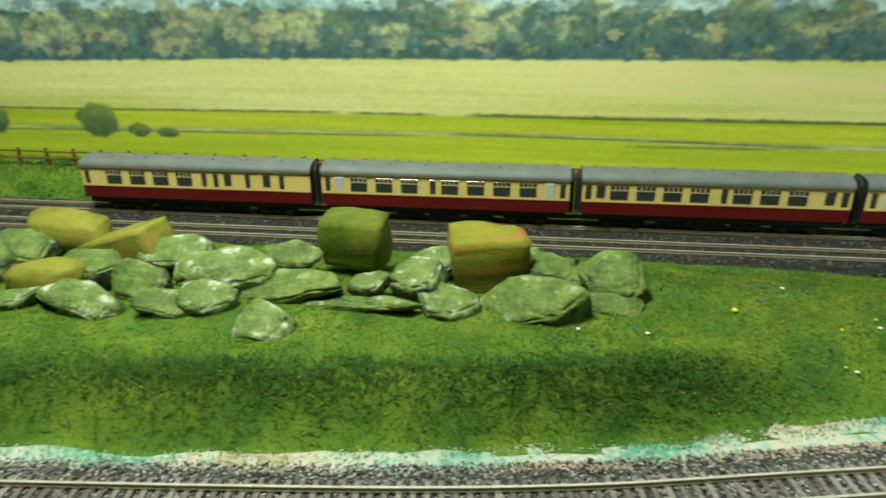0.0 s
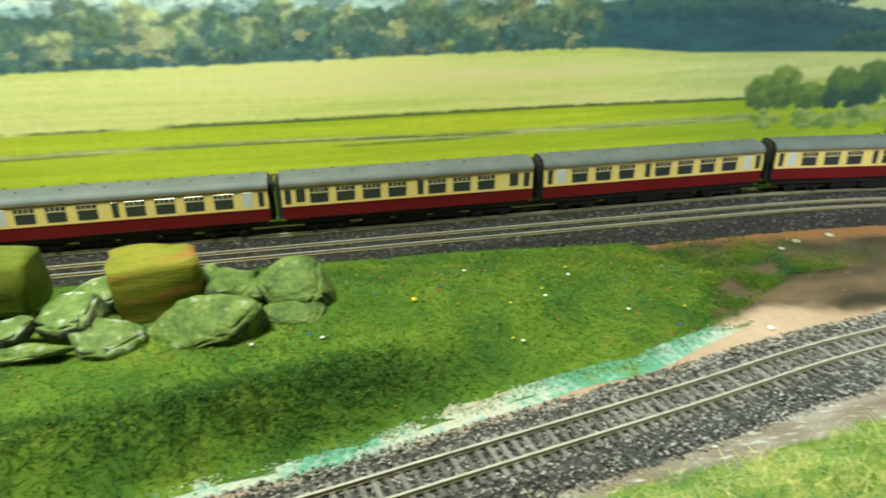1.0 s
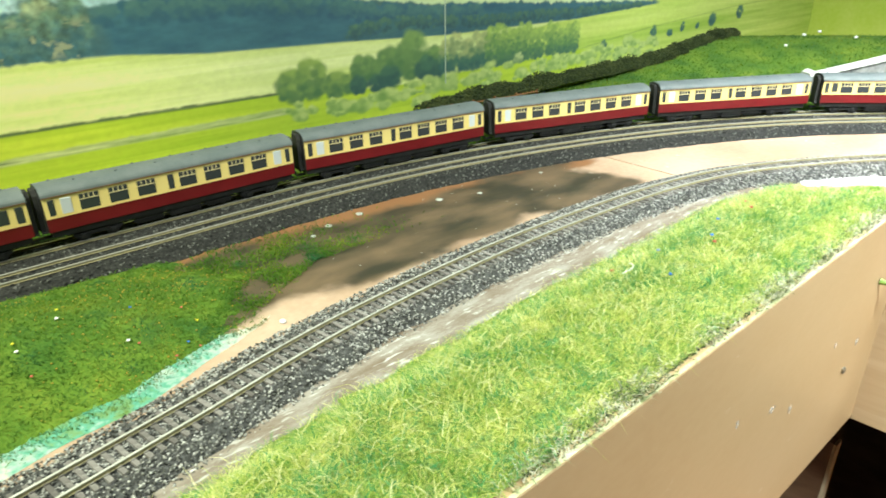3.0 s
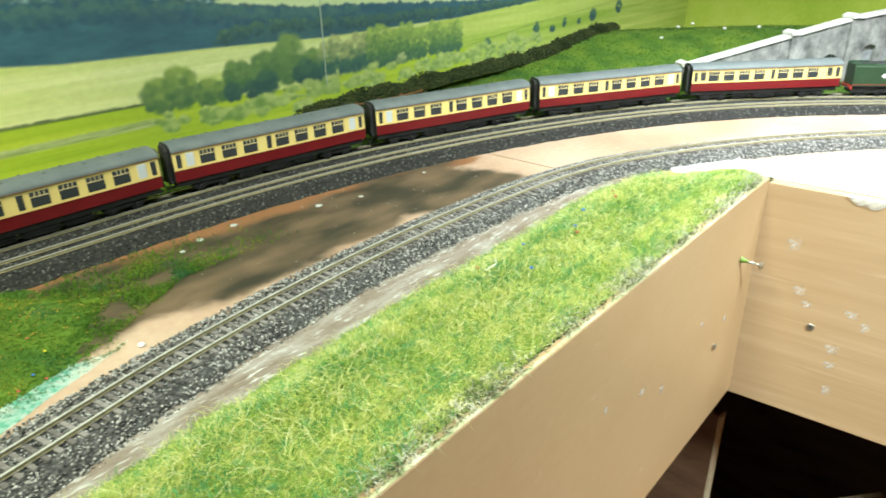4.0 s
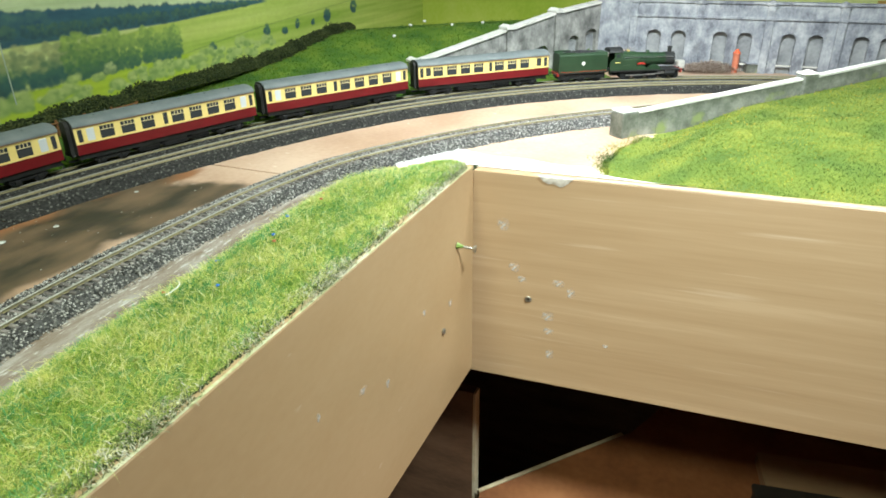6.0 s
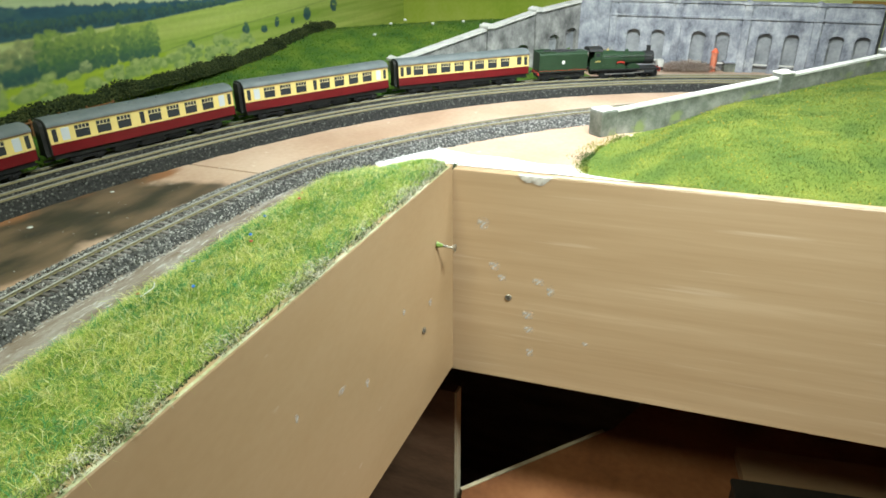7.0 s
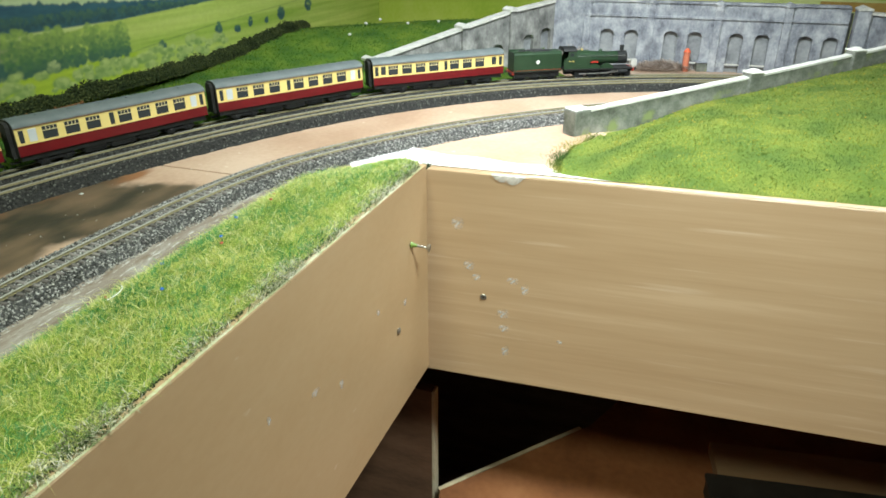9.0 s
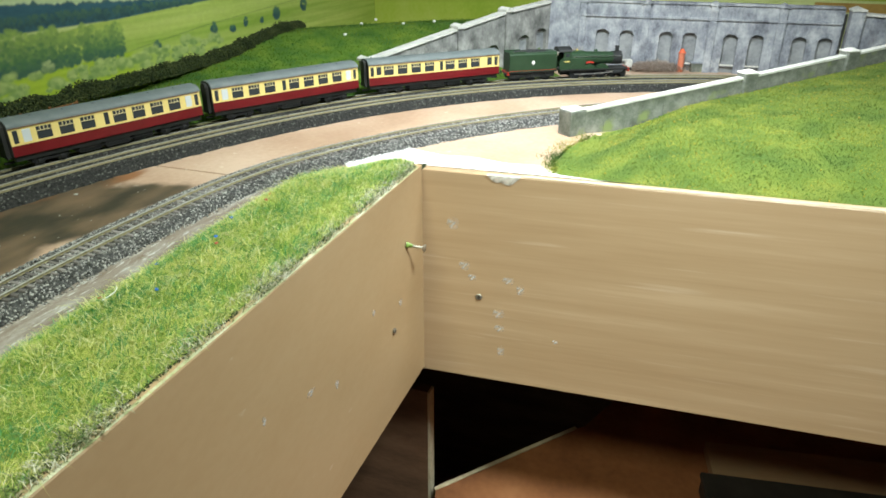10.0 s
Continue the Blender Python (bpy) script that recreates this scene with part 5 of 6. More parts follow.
prism("cap", [(0.5110, 0.120), (0.5350, 0.120), (0.5350, 0.123), (0.523, 0.1275), (0.5110, 0.123)], -0.018, 0.012, M_COPING, tall, "pale stone cap")
prism("wall_panel", [(0.5335, 0), (0.95, 0), (0.95, 0.090), (0.5335, 0.113)], -0.010, 0.01, M_STONEWALL, tall)
prism("coping", [(0.5335, 0.113), (0.95, 0.090), (0.95, 0.094), (0.5335, 0.117)], -0.014, 0.012, M_COPING, tall, "pale sloping coping")
for k in range(3):
    prism("recess", arch_outline(0.572 + 0.052 * k, 0.024, 0.015, 0.058), -0.0106, -0.0098, M_RECESS, tall, "dark blind arch")

wing_dir = Vector((1.388 - 1.69, 0.392 - 0.14, 0)).normalized()
wing_m = Matrix.Translation((1.69 + wing_dir.x * 0.40, 0.14 + wing_dir.y * 0.40, 0)) @ Matrix.Rotation(math.atan2(-wing_dir.y, -wing_dir.x), 4, "Z")


def wing_height(x):
    return float(np.interp(x, [0.0, 0.19, 0.297, 0.40], [0.040, 0.082, 0.105, 0.119]))


wing = arched_wall("wing_wall", wing_m, 0.40, wing_height, [(0.224, 0.024, 0.0, 0.031), (0.266, 0.025, 0.004, 0.040), (0.339, 0.0235, 0.016, 0.054), (0.381, 0.024, 0.016, 0.0635)], 0.016, "grey stone wing wall sloping down the hillside", M_STONEWALL_SHADED)
for x0, x1 in ((0.0, 0.19), (0.19, 0.297), (0.297, 0.398)):
    prism("coping", [(x0, wing_height(x0)), (x1, wing_height(x1)), (x1, wing_height(x1) + 0.004), (x0, wing_height(x0) + 0.004)], -0.004, 0.018, M_COPING, wing, "pale sloping coping")
for x in (0.0, 0.19, 0.297):
    h = wing_height(x)
    prism("pilaster", [(x - 0.006, 0), (x + 0.006, 0), (x + 0.006, h + 0.003), (x - 0.006, h + 0.003)], -0.005, 0.017, M_STONEWALL_SHADED, wing)
    prism("cap", [(x - 0.009, h + 0.003), (x + 0.009, h + 0.003), (x + 0.009, h + 0.007), (x, h + 0.011), (x - 0.009, h + 0.007)], -0.008, 0.02, M_COPING, wing, "pale stone cap")

# low parapet wall before the grass mound
par = empty("parapet_wall", "low grey stone parapet wall with pale coping", "wall")
par["kind"] = "structure"
PH = 0.031
for (xa, ya, za), (xb, yb, zb) in zip(PARAPET, PARAPET[1:]):
    length, ang = math.hypot(xb - xa, yb - ya), math.atan2(yb - ya, xb - xa)
    m = Matrix.Translation((xa, ya, 0)) @ Matrix.Rotation(ang, 4, "Z")
    n = max(2, int(length / 0.045))
    for i in range(n):
        x0, x1 = length * i / n + 0.0002, length * (i + 1) / n - 0.0002
        f0, f1 = za + (zb - za) * i / n, za + (zb - za) * (i + 1) / n
        ob = prism("panel", [(x0, f0 - 0.012 if za + i else 0), (x1, f1 - 0.012), (x1, f1 + PH - 0.003), (x0, f0 + PH - 0.003)], -0.0045, 0.0045, M_PARAPET, par)
        ob.matrix_basis = m
        ob = prism("coping", [(x0, f0 + PH - 0.003), (x1, f1 + PH - 0.003), (x1, f1 + PH), (x0, f0 + PH)], -0.0058, 0.0058, M_COPING, par, "pale coping stone")
        ob.matrix_basis = m
for i, (x, y, z) in enumerate(PARAPET[:3]):
    w = 0.011 if i else 0.014
    m = Matrix.Translation((x, y, z)) @ Matrix.Rotation(math.radians(-53 if i else -38), 4, "Z")
    ob = boxed("pier", (-w, w, -w * 0.85, w * 0.85, -0.012 if i else 0, PH + 0.003), M_PARAPET, par, bevel=0.001)
    ob.matrix_basis = m
    if i:
        bm = bmesh.new()
        box(bm, -w - 0.001, w + 0.001, -w * 0.95, w * 0.95, PH + 0.003, PH + 0.006, 0.0012)
        cyl(bm, (0, 0, PH + 0.006), (0, 0, PH + 0.0085), w * 0.85, w * 0.45, 14)
        ob = part("pier_cap", bm, M_COPING, par, "pale domed cap")
    else:
        ob = boxed("pier_cap", (-w * 0.95, w * 0.95, -w * 0.8, w * 0.8, PH + 0.003, PH + 0.0045), M_COPING, par, "pale worn pier top", bevel=0.0006)
    ob.matrix_basis = m

# ---- fence and hedge behind the track ----
fence = empty("post_and_rail_fence", "brown wooden post and rail fence behind the track", "fence")


def fence_line(s):
    return hill(s, 0.60)


fs = np.arange(0.1, 1.86, 0.034)
post_me = None
for s in fs:
    x, y, z = fence_line(s)
    if post_me is None:
        post = boxed("post", (-0.0012, 0.0012, -0.0012, 0.0012, -0.002, 0.021), M_FENCE, fence)
        post_me = post.data
    else:
        post = ob_of("post", post_me, fence)
    post.matrix_basis = Matrix.Translation((x, y, z)) @ Matrix.Rotation(RNG.normal() * 0.03, 4, "X")
for s0, s1 in zip(fs, fs[1:]):
    a, b = Vector(fence_line(s0)), Vector(fence_line(s1))
    for h in (0.0095, 0.0175):
        bm = bmesh.new()
        cyl(bm, a + Vector((0, -0.001, h + RNG.normal() * 0.0004)), b + Vector((0, -0.001, h + RNG.normal() * 0.0004)), 0.0011, seg=6)
        part("rail", bm, M_FENCE, fence)


def bushy(name, spine, count, radius, mat, rng, label, category, size=0.003):
    """A hedge or heap of small leaf clumps about a spine of points with a radius each."""
    sp = np.array(spine)
    k = rng.uniform(0, len(sp) - 1.001, count)
    i = k.astype(int)
    f = (k - i)[:, None]
    c = sp[i] * (1 - f) + sp[i + 1] * f
    d = rng.normal(size=(count, 3))
    d /= np.linalg.norm(d, axis=1)[:, None]
    r = radius * rng.uniform(0.1, 1.0, count)[:, None] ** 0.6 * np.array([0.95 + 0.55 * noise.noise(Vector((q * 2.1, 3.0, 1.0))) for q in k])[:, None]
    d[:, 2] = np.abs(d[:, 2]) * 1.0
    ob = chips(name, c + d * r, rng.uniform(0.5, 1.2, count) * size, mat, rng)
    return tagged(ob, label, category)


bushy("hedge", [(0.80, 0.672, 0.030), (0.884, 0.668, 0.036), (0.967, 0.664, 0.037), (1.067, 0.660, 0.038), (1.186, 0.655, 0.038), (1.250, 0.652, 0.040)], 24000, 0.0200, M_HEDGE, RNG, "dark green hedge along the foot of the backdrop", "hedge", 0.0017)
bushy("hedge", [(1.235, 0.652, 0.038), (1.294, 0.645, 0.042), (1.345, 0.634, 0.048), (1.385, 0.632, 0.055), (1.432, 0.626, 0.062), (1.485, 0.620, 0.067), (1.545, 0.616, 0.069)], 21000, 0.0185, M_HEDGE, RNG, "dark green hedge climbing the hillside", "hedge", 0.0017)
wire = empty("wire_fence", "thin weathered fence along the hillside", "fence")
post_me = None
ws = np.arange(2.0, 2.42, 0.028)
for s in ws:
    x, y, z = hill(s, 0.30)
    if post_me is None:
        post = boxed("post", (-0.0007, 0.0007, -0.0007, 0.0007, -0.002, 0.014), M_OLDWOOD, wire)
        post_me = post.data
    else:
        post = ob_of("post", post_me, wire)
    post.matrix_basis = Matrix.Translation((x, y, z))
for s0, s1 in zip(ws, ws[1:]):
    for h in (0.006, 0.0115):
        bm = bmesh.new()
        cyl(bm, Vector(hill(s0, 0.30)) + Vector((0, 0, h)), Vector(hill(s1, 0.30)) + Vector((0, 0, h)), 0.0005, seg=5)
        part("wire", bm, M_OLDWOOD, wire)

# ---- rocks ----


def rock(x, y, z, w, h, kind):
    """A slate slab (the hull of two ragged outlines, edges chipped) or a rounded boulder."""
    rng = random.Random(int((x + 5) * 7919 + (y + 3) * 104729))
    bm = bmesh.new()
    seed = Vector((x * 37, y * 41, 3.0))
    boulder = kind in "BObsy"
    if boulder:
        bmesh.ops.create_cube(bm, size=1.0)
        bmesh.ops.subdivide_edges(bm, edges=bm.edges[:], cuts=7, use_grid_fill=True)
        k = {"O": 0.16, "B": 0.42, "b": 0.5, "s": 0.75, "y": 0.08}[kind]
        for v in bm.verts:
            p = v.co * 2
            p = p.lerp(p.normalized() * max(abs(p.x), abs(p.y), abs(p.z)), k)
            p = p * (1 + (0.05 if kind == "y" else 0.16) * noise.noise(p * 0.8 + seed)) + noise.noise_vector(p * 2.2 + seed) * 0.025
            groove = (0.045 if kind == "s" else 0.022) * math.sin(p.z * 15 + 2.5 * noise.noise(p + seed)) if kind in "Osb" else 0.012 * noise.noise(p * 5 + seed)
            p = p * (1 + groove)
            v.co = Vector((p.x * w, p.y * h * 0.85, p.z * h * 0.88)) * 0.5
        pitch, tilt = rng.uniform(-4, 6), 20 if kind == "y" else rng.uniform(-8, 8)
    else:
        w *= 1.12
        deep, thick = h * 1.2, max(0.009, h * 0.52)
        if kind == "y":
            deep, thick = h * 0.85, h * 0.68
        if kind == "d":
            deep, thick = h * 0.95, h * 0.75
        n = 6
        lean = rng.uniform(0, 6.283)
        for level, grow in ((-0.5, rng.uniform(0.9, 1.02)), (0.5, rng.uniform(0.84, 0.98))):
            for i in range(n):
                a = lean + 6.283 * (i + rng.uniform(-0.32, 0.32)) / n
                c, q = math.cos(a), math.sin(a)
                sq = max(abs(c), abs(q)) if kind in "yd" else max(abs(c), abs(q)) ** 0.7
                r = grow * rng.uniform(0.82, 1.08) / sq
                bm.verts.new((0.5 * w * r * c, 0.5 * deep * r * q, thick * (level + rng.uniform(-0.16, 0.16))))
        got = bmesh.ops.convex_hull(bm, input=bm.verts[:])
        loose = [v for v in bm.verts if not v.link_faces]
        bmesh.ops.delete(bm, geom=loose, context="VERTS")
        bmesh.ops.bevel(bm, geom=bm.edges[:], offset=min(w, h) * 0.055, segments=2, affect="EDGES")
        bmesh.ops.triangulate(bm, faces=bm.faces[:])
        for _ in range(2):
            bmesh.ops.subdivide_edges(bm, edges=[e for e in bm.edges if e.calc_length() > 0.006], cuts=1)
            bmesh.ops.triangulate(bm, faces=bm.faces[:])
        for v in bm.verts:
            v.co += noise.noise_vector(v.co * 60 + seed) * 0.0017 + noise.noise_vector(v.co * 220 + seed) * 0.0007
        pitch = rng.uniform(14, 38)
        tilt = {"y": 24, "d": 7}.get(kind, rng.uniform(-17, 17))
    mat = {"B": M_BOULDER, "O": M_OCHRE, "y": M_YELLOWMOSS, "b": M_YELLOWMOSS, "s": M_YELLOWMOSS, "l": M_LICHEN, "w": M_LICHEN}.get(kind, M_MOSS)
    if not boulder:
        # side and under faces take the dark slate, so their shade is coloured in
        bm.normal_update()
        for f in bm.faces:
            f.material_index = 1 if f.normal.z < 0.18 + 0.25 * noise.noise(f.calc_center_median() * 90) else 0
    ob = part("rock", bm, mat, smooth=True)
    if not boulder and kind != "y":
        ob.data.materials.append(M_SLATE_SHADED)
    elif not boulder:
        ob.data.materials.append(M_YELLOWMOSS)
    ob.matrix_world = pose(x, y, z, pitch, -tilt, rng.uniform(-18, 18))
    label = {"B": "large rounded mossy green boulder", "O": "large squarish ochre mossy boulder with orange stains", "y": "tilted yellow-green mossy stone slab", "b": "flat yellow-green mossy boulder", "s": "rounded ochre stone with grooved strata", "l": "pale lichen-spotted green slate slab", "w": "green slate slab with white lichen", "d": "dark green mossy slate slab"}.get(kind, "mossy green slate slab")
    return tagged(ob, label + " lying on the mound", "rock", "rocks on the mound")


ROCKS = [
    (-0.349, 0.468, 0.046, 0.066, 0.037, "b"), (-0.286, 0.445, 0.045, 0.070, 0.035, "y"), (-0.318, 0.392, 0.046, 0.054, 0.032, "s"),
    (-0.366, 0.437, 0.046, 0.046, 0.036, "g"), (-0.294, 0.410, 0.046, 0.046, 0.027, "g"), (-0.240, 0.433, 0.048, 0.059, 0.032, "l"),
    (-0.196, 0.412, 0.046, 0.076, 0.036, "l"), (-0.155, 0.440, 0.047, 0.043, 0.021, "g"), (-0.112, 0.456, 0.054, 0.054, 0.048, "B"),
    (-0.091, 0.402, 0.045, 0.032, 0.016, "l"), (-0.155, 0.405, 0.038, 0.099, 0.027, "g"), (-0.258, 0.403, 0.038, 0.046, 0.030, "g"),
    (-0.285, 0.376, 0.034, 0.064, 0.025, "w"), (-0.227, 0.375, 0.034, 0.037, 0.019, "g"), (-0.198, 0.381, 0.036, 0.040, 0.027, "l"),
    (-0.151, 0.358, 0.032, 0.041, 0.029, "w"), (-0.097, 0.389, 0.036, 0.085, 0.013, "d"), (-0.059, 0.411, 0.045, 0.036, 0.033, "l"),
    (-0.012, 0.437, 0.052, 0.055, 0.047, "O"), (-0.036, 0.393, 0.036, 0.042, 0.028, "w"), (0.019, 0.397, 0.037, 0.080, 0.034, "g"),
    (0.037, 0.431, 0.045, 0.040, 0.027, "g"), (0.077, 0.424, 0.042, 0.046, 0.044, "g"), (0.076, 0.402, 0.034, 0.041, 0.022, "g"),
    (-0.334, 0.374, 0.033, 0.043, 0.015, "w"), (-0.385, 0.410, 0.042, 0.045, 0.050, "g"), (-0.052, 0.441, 0.044, 0.038, 0.024, "l"),
    (0.018, 0.440, 0.042, 0.030, 0.028, "g"), (-0.43, 0.44, 0.045, 0.07, 0.045, "g"), (-0.45, 0.39, 0.035, 0.06, 0.03, "l"),
]
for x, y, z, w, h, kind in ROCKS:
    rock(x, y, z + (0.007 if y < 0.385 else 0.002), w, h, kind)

# ---- the train ----
RT = SL + 0.0026  # rail top


def wheel_pair(parent, x, r, mat, name="wheel", half=0.0085):
    for sy in (-1, 1):
        bm = bmesh.new()
        cyl(bm, (x, sy * (half - 0.001), RT + r), (x, sy * (half + 0.001), RT + r), r, seg=20)
        cyl(bm, (x, sy * (half - 0.0016), RT + r), (x, sy * (half - 0.001), RT + r), r * 1.08, seg=20)
        w = part(name, bm, mat, parent)
        bm = bmesh.new()
        cyl(bm, (x, sy * (half + 0.0006), RT + r), (x, sy * (half + 0.0013), RT + r), r * 0.80, seg=20)
        part("wheel_centre", bm, M_SMOKEBOX, w)


def carriage(plan, label, group="carriages of the train"):
    """A corridor coach along x with its middle at 0; plan: (x, width, kind) of its windows."""
    L, W = 0.1165, 0.0162
    e = empty("carriage", label, "railway carriage", group)
    zb, zw, zt, zc = 0.0285, 0.0400, 0.0592, 0.0675
    profile_x("lower_panel", [(-W, zb), (W, zb), (W + 0.0004, zw), (-W - 0.0004, zw)], -L, L, M_RED, e, "crimson lower body side")
    profile_x("upper_panel", [(-W - 0.0004, zw), (W + 0.0004, zw), (W - 0.0006, zt), (-W + 0.0006, zt)], -L, L, M_CREAM, e, "cream upper body side")
    profile_x("waist_line", [(-W - 0.0007, zw - 0.0004), (W + 0.0007, zw - 0.0004), (W + 0.0007, zw + 0.0004), (-W - 0.0007, zw + 0.0004)], -L - 0.0001, L + 0.0001, M_RED, e)
    arc = [(math.sin(t) * (W + 0.0006), zt + (zc - zt) * (math.cos(t) ** 0.8 if math.cos(t) > 0 else 0)) for t in np.linspace(-math.pi / 2, math.pi / 2, 15)]
    profile_x("roof", arc, -L - 0.0006, L + 0.0006, M_ROOF, e, "grey curved roof")
    for k in range(13):
        x = -L + 0.012 + k * (2 * L - 0.024) / 12
        bm = bmesh.new()
        cyl(bm, (x, 0.005 * (-1) ** k, zc - 0.0012), (x, 0.005 * (-1) ** k, zc + 0.0006), 0.0012, seg=8)
        part("roof_vent", bm, M_ROOF, e)
    profile_x("gutter", [(-W - 0.0006, zt - 0.0006), (W + 0.0006, zt - 0.0006), (W + 0.0006, zt + 0.0003), (-W - 0.0006, zt + 0.0003)], -L, L, M_FENCE, e, "dark rain gutter")
    for sy in (-1, 1):
        for x, w, kind in plan:
            y = sy * (W - 0.0001)
            z0, z1 = (0.0425, 0.0565) if kind != "t" else (0.044, 0.0565)
            out = sy * 0.0005
            pane = boxed("window", (x - w / 2, x + w / 2, min(y - out, y + out), max(y - out, y + out), z0, z1), M_WHITEPANE if kind == "w" else M_PANE, e, "frosted white window" if kind == "w" else "", bevel=0.0003)
            if kind == "W":
                for dx in (-0.25, 0.0, 0.25):
                    boxed("vent_bar", (x + dx * w - 0.0004, x + dx * w + 0.0004, y + out - 0.0003, y + out + 0.0003, z1 - 0.0042, z1), M_FRAME, pane)
                boxed("vent_rail", (x - w / 2, x + w / 2, y + out - 0.0003, y + out + 0.0003, z1 - 0.0048, z1 - 0.0040), M_FRAME, pane)
            if kind == "d":
                boxed("door_handle", (x + w * 0.5 + 0.0012, x + w * 0.5 + 0.0018, y + out - 0.0003, y + out + 0.0003, 0.041, 0.045), M_BRASS, e)
    boxed("underframe", (-L + 0.002, L - 0.002, -0.0130, 0.0130, 0.0222, 0.0290), M_BLACK, e)
    for x0, x1, d in ((-0.046, -0.020, 0.0105), (-0.014, 0.016, 0.0110), (0.022, 0.047, 0.0100)):
        boxed("battery_box", (x0, x1, -d, d, 0.0148, 0.0224), M_BLACK, e, bevel=0.0006)
    for sy in (-1, 1):
        boxed("truss_rod", (-0.05, 0.05, sy * 0.0115 - 0.0005, sy * 0.0115 + 0.0005, 0.0185, 0.0195), M_BLACK, e)
    for bx in (-0.078, 0.078):
        bog = boxed("bogie", (bx - 0.021, bx + 0.021, -0.0105, 0.0105, 0.0165, 0.0205), M_BLACK, e, bevel=0.0008)
        for dx in (-0.0125, 0.0125):
            boxed("axle_box", (bx + dx - 0.0025, bx + dx + 0.0025, -0.0122, 0.0122, 0.0150, 0.0195), M_BLACK, bog, bevel=0.0005)
            wheel_pair(e, bx + dx, 0.0062, M_BLACK)
    for sx in (-1, 1):
        g = [(-0.008, 0.026), (0.008, 0.026), (0.008, 0.060), (0.005, 0.0645), (-0.005, 0.0645), (-0.008, 0.060)]
        profile_x("gangway", g, min(sx * L, sx * (L + 0.0048)), max(sx * L, sx * (L + 0.0048)), M_BELLOWS, e, "black concertina gangway")
        profile_x("end_wall", [(-W + 0.0002, zb), (W - 0.0002, zb), (W - 0.0008, zt), (0.010, zc - 0.0012), (-0.010, zc - 0.0012), (-W + 0.0008, zt)], min(sx * L, sx * (L + 0.0008)), max(sx * L, sx * (L + 0.0008)), M_BLACK, e, "black carriage end")
        for sy in (-1, 1):
            bm = bmesh.new()
            cyl(bm, (sx * L, sy * 0.0085, 0.0270), (sx * (L + 0.0042), sy * 0.0085, 0.0270), 0.0010, seg=8)
            cyl(bm, (sx * (L + 0.0042), sy * 0.0085, 0.0270), (sx * (L + 0.0048), sy * 0.0085, 0.0270), 0.0026, seg=12)
            part("buffer", bm, M_BLACK, e)
        boxed("coupling", (min(sx * (L - 0.004), sx * (L + 0.006)), max(sx * (L - 0.004), sx * (L + 0.006)), -0.002, 0.002, 0.0185, 0.0205), M_BLACK, e)
    return e


def coach_plan(style):
    L = 0.1165
    if style == "open":
        p = [(-L + 0.0055, 0.0055, "d"), (-L + 0.0165, 0.0080, "t")]
        x = -L + 0.033
        for i in range(8):
            if i == 4:
                p.append((x - 0.002, 0.0055, "d"))
                x += 0.0135
            p.append((x, 0.0165, "W"))
            x += 0.0235
        return p[:-1] + [(L - 0.0185, 0.0085, "t"), (L - 0.0060, 0.0060, "d")]
    if style == "brake":
        p = [(-L + 0.0060, 0.0050, "d")] + [(-L + 0.034 + 0.0242 * i, 0.0160, "W") for i in range(4)]
        return p + [(-L + d, w, k) for d, w, k in ((0.127, 0.005, "d"), (0.139, 0.005, "d"), (0.151, 0.0075, "t"), (0.171, 0.005, "d"), (0.190, 0.0075, "t"), (0.205, 0.005, "d"))]
    p = [(-L + 0.0060, 0.0050, "d"), (-L + 0.0175, 0.0085, "w")]
    x = -L + 0.036
    for i in range(7):
        if i == 3:
            p.append((x - 0.002, 0.0055, "d"))
            x += 0.0140
        p.append((x, 0.0160, "W"))
        x += 0.0242
    return p + [(L - 0.0175, 0.0085, "w"), (L - 0.0060, 0.0050, "d")]


PITCH = 0.2445
HEAD = 2.659  # distance of the locomotive's front along the line


def on_rear(s):
    x, y, a = on_line(MAIN, s, REAR)
    return x, y, a


def chord(s_mid, half):
    """The pose of a vehicle whose two bogies stand on the curve."""
    xa, ya, _ = on_rear(s_mid - half)
    xb, yb, _ = on_rear(s_mid + half)
    return Matrix.Translation(((xa + xb) / 2, (ya + yb) / 2, 0)) @ Matrix.Rotation(math.atan2(yb - ya, xb - xa), 4, "Z")


TENDER_BACK = HEAD - 0.229
front = carriage(coach_plan("open"), "cream and crimson model railway carriage with grey roof")
front.matrix_world = chord(TENDER_BACK - PITCH / 2, 0.078)
second = carriage(coach_plan("corridor"), "cream and crimson model corridor carriage with frosted end windows")
second.matrix_world = chord(TENDER_BACK - PITCH * 1.5, 0.078)
last = carriage(coach_plan("brake"), "cream and crimson model brake carriage with guard's compartment")
last.matrix_world = chord(TENDER_BACK - PITCH * 7.5, 0.078)
for k in range(2, 7):
    copy_thing(front if k == 5 else second, chord(TENDER_BACK - PITCH * (k + 0.5), 0.078))


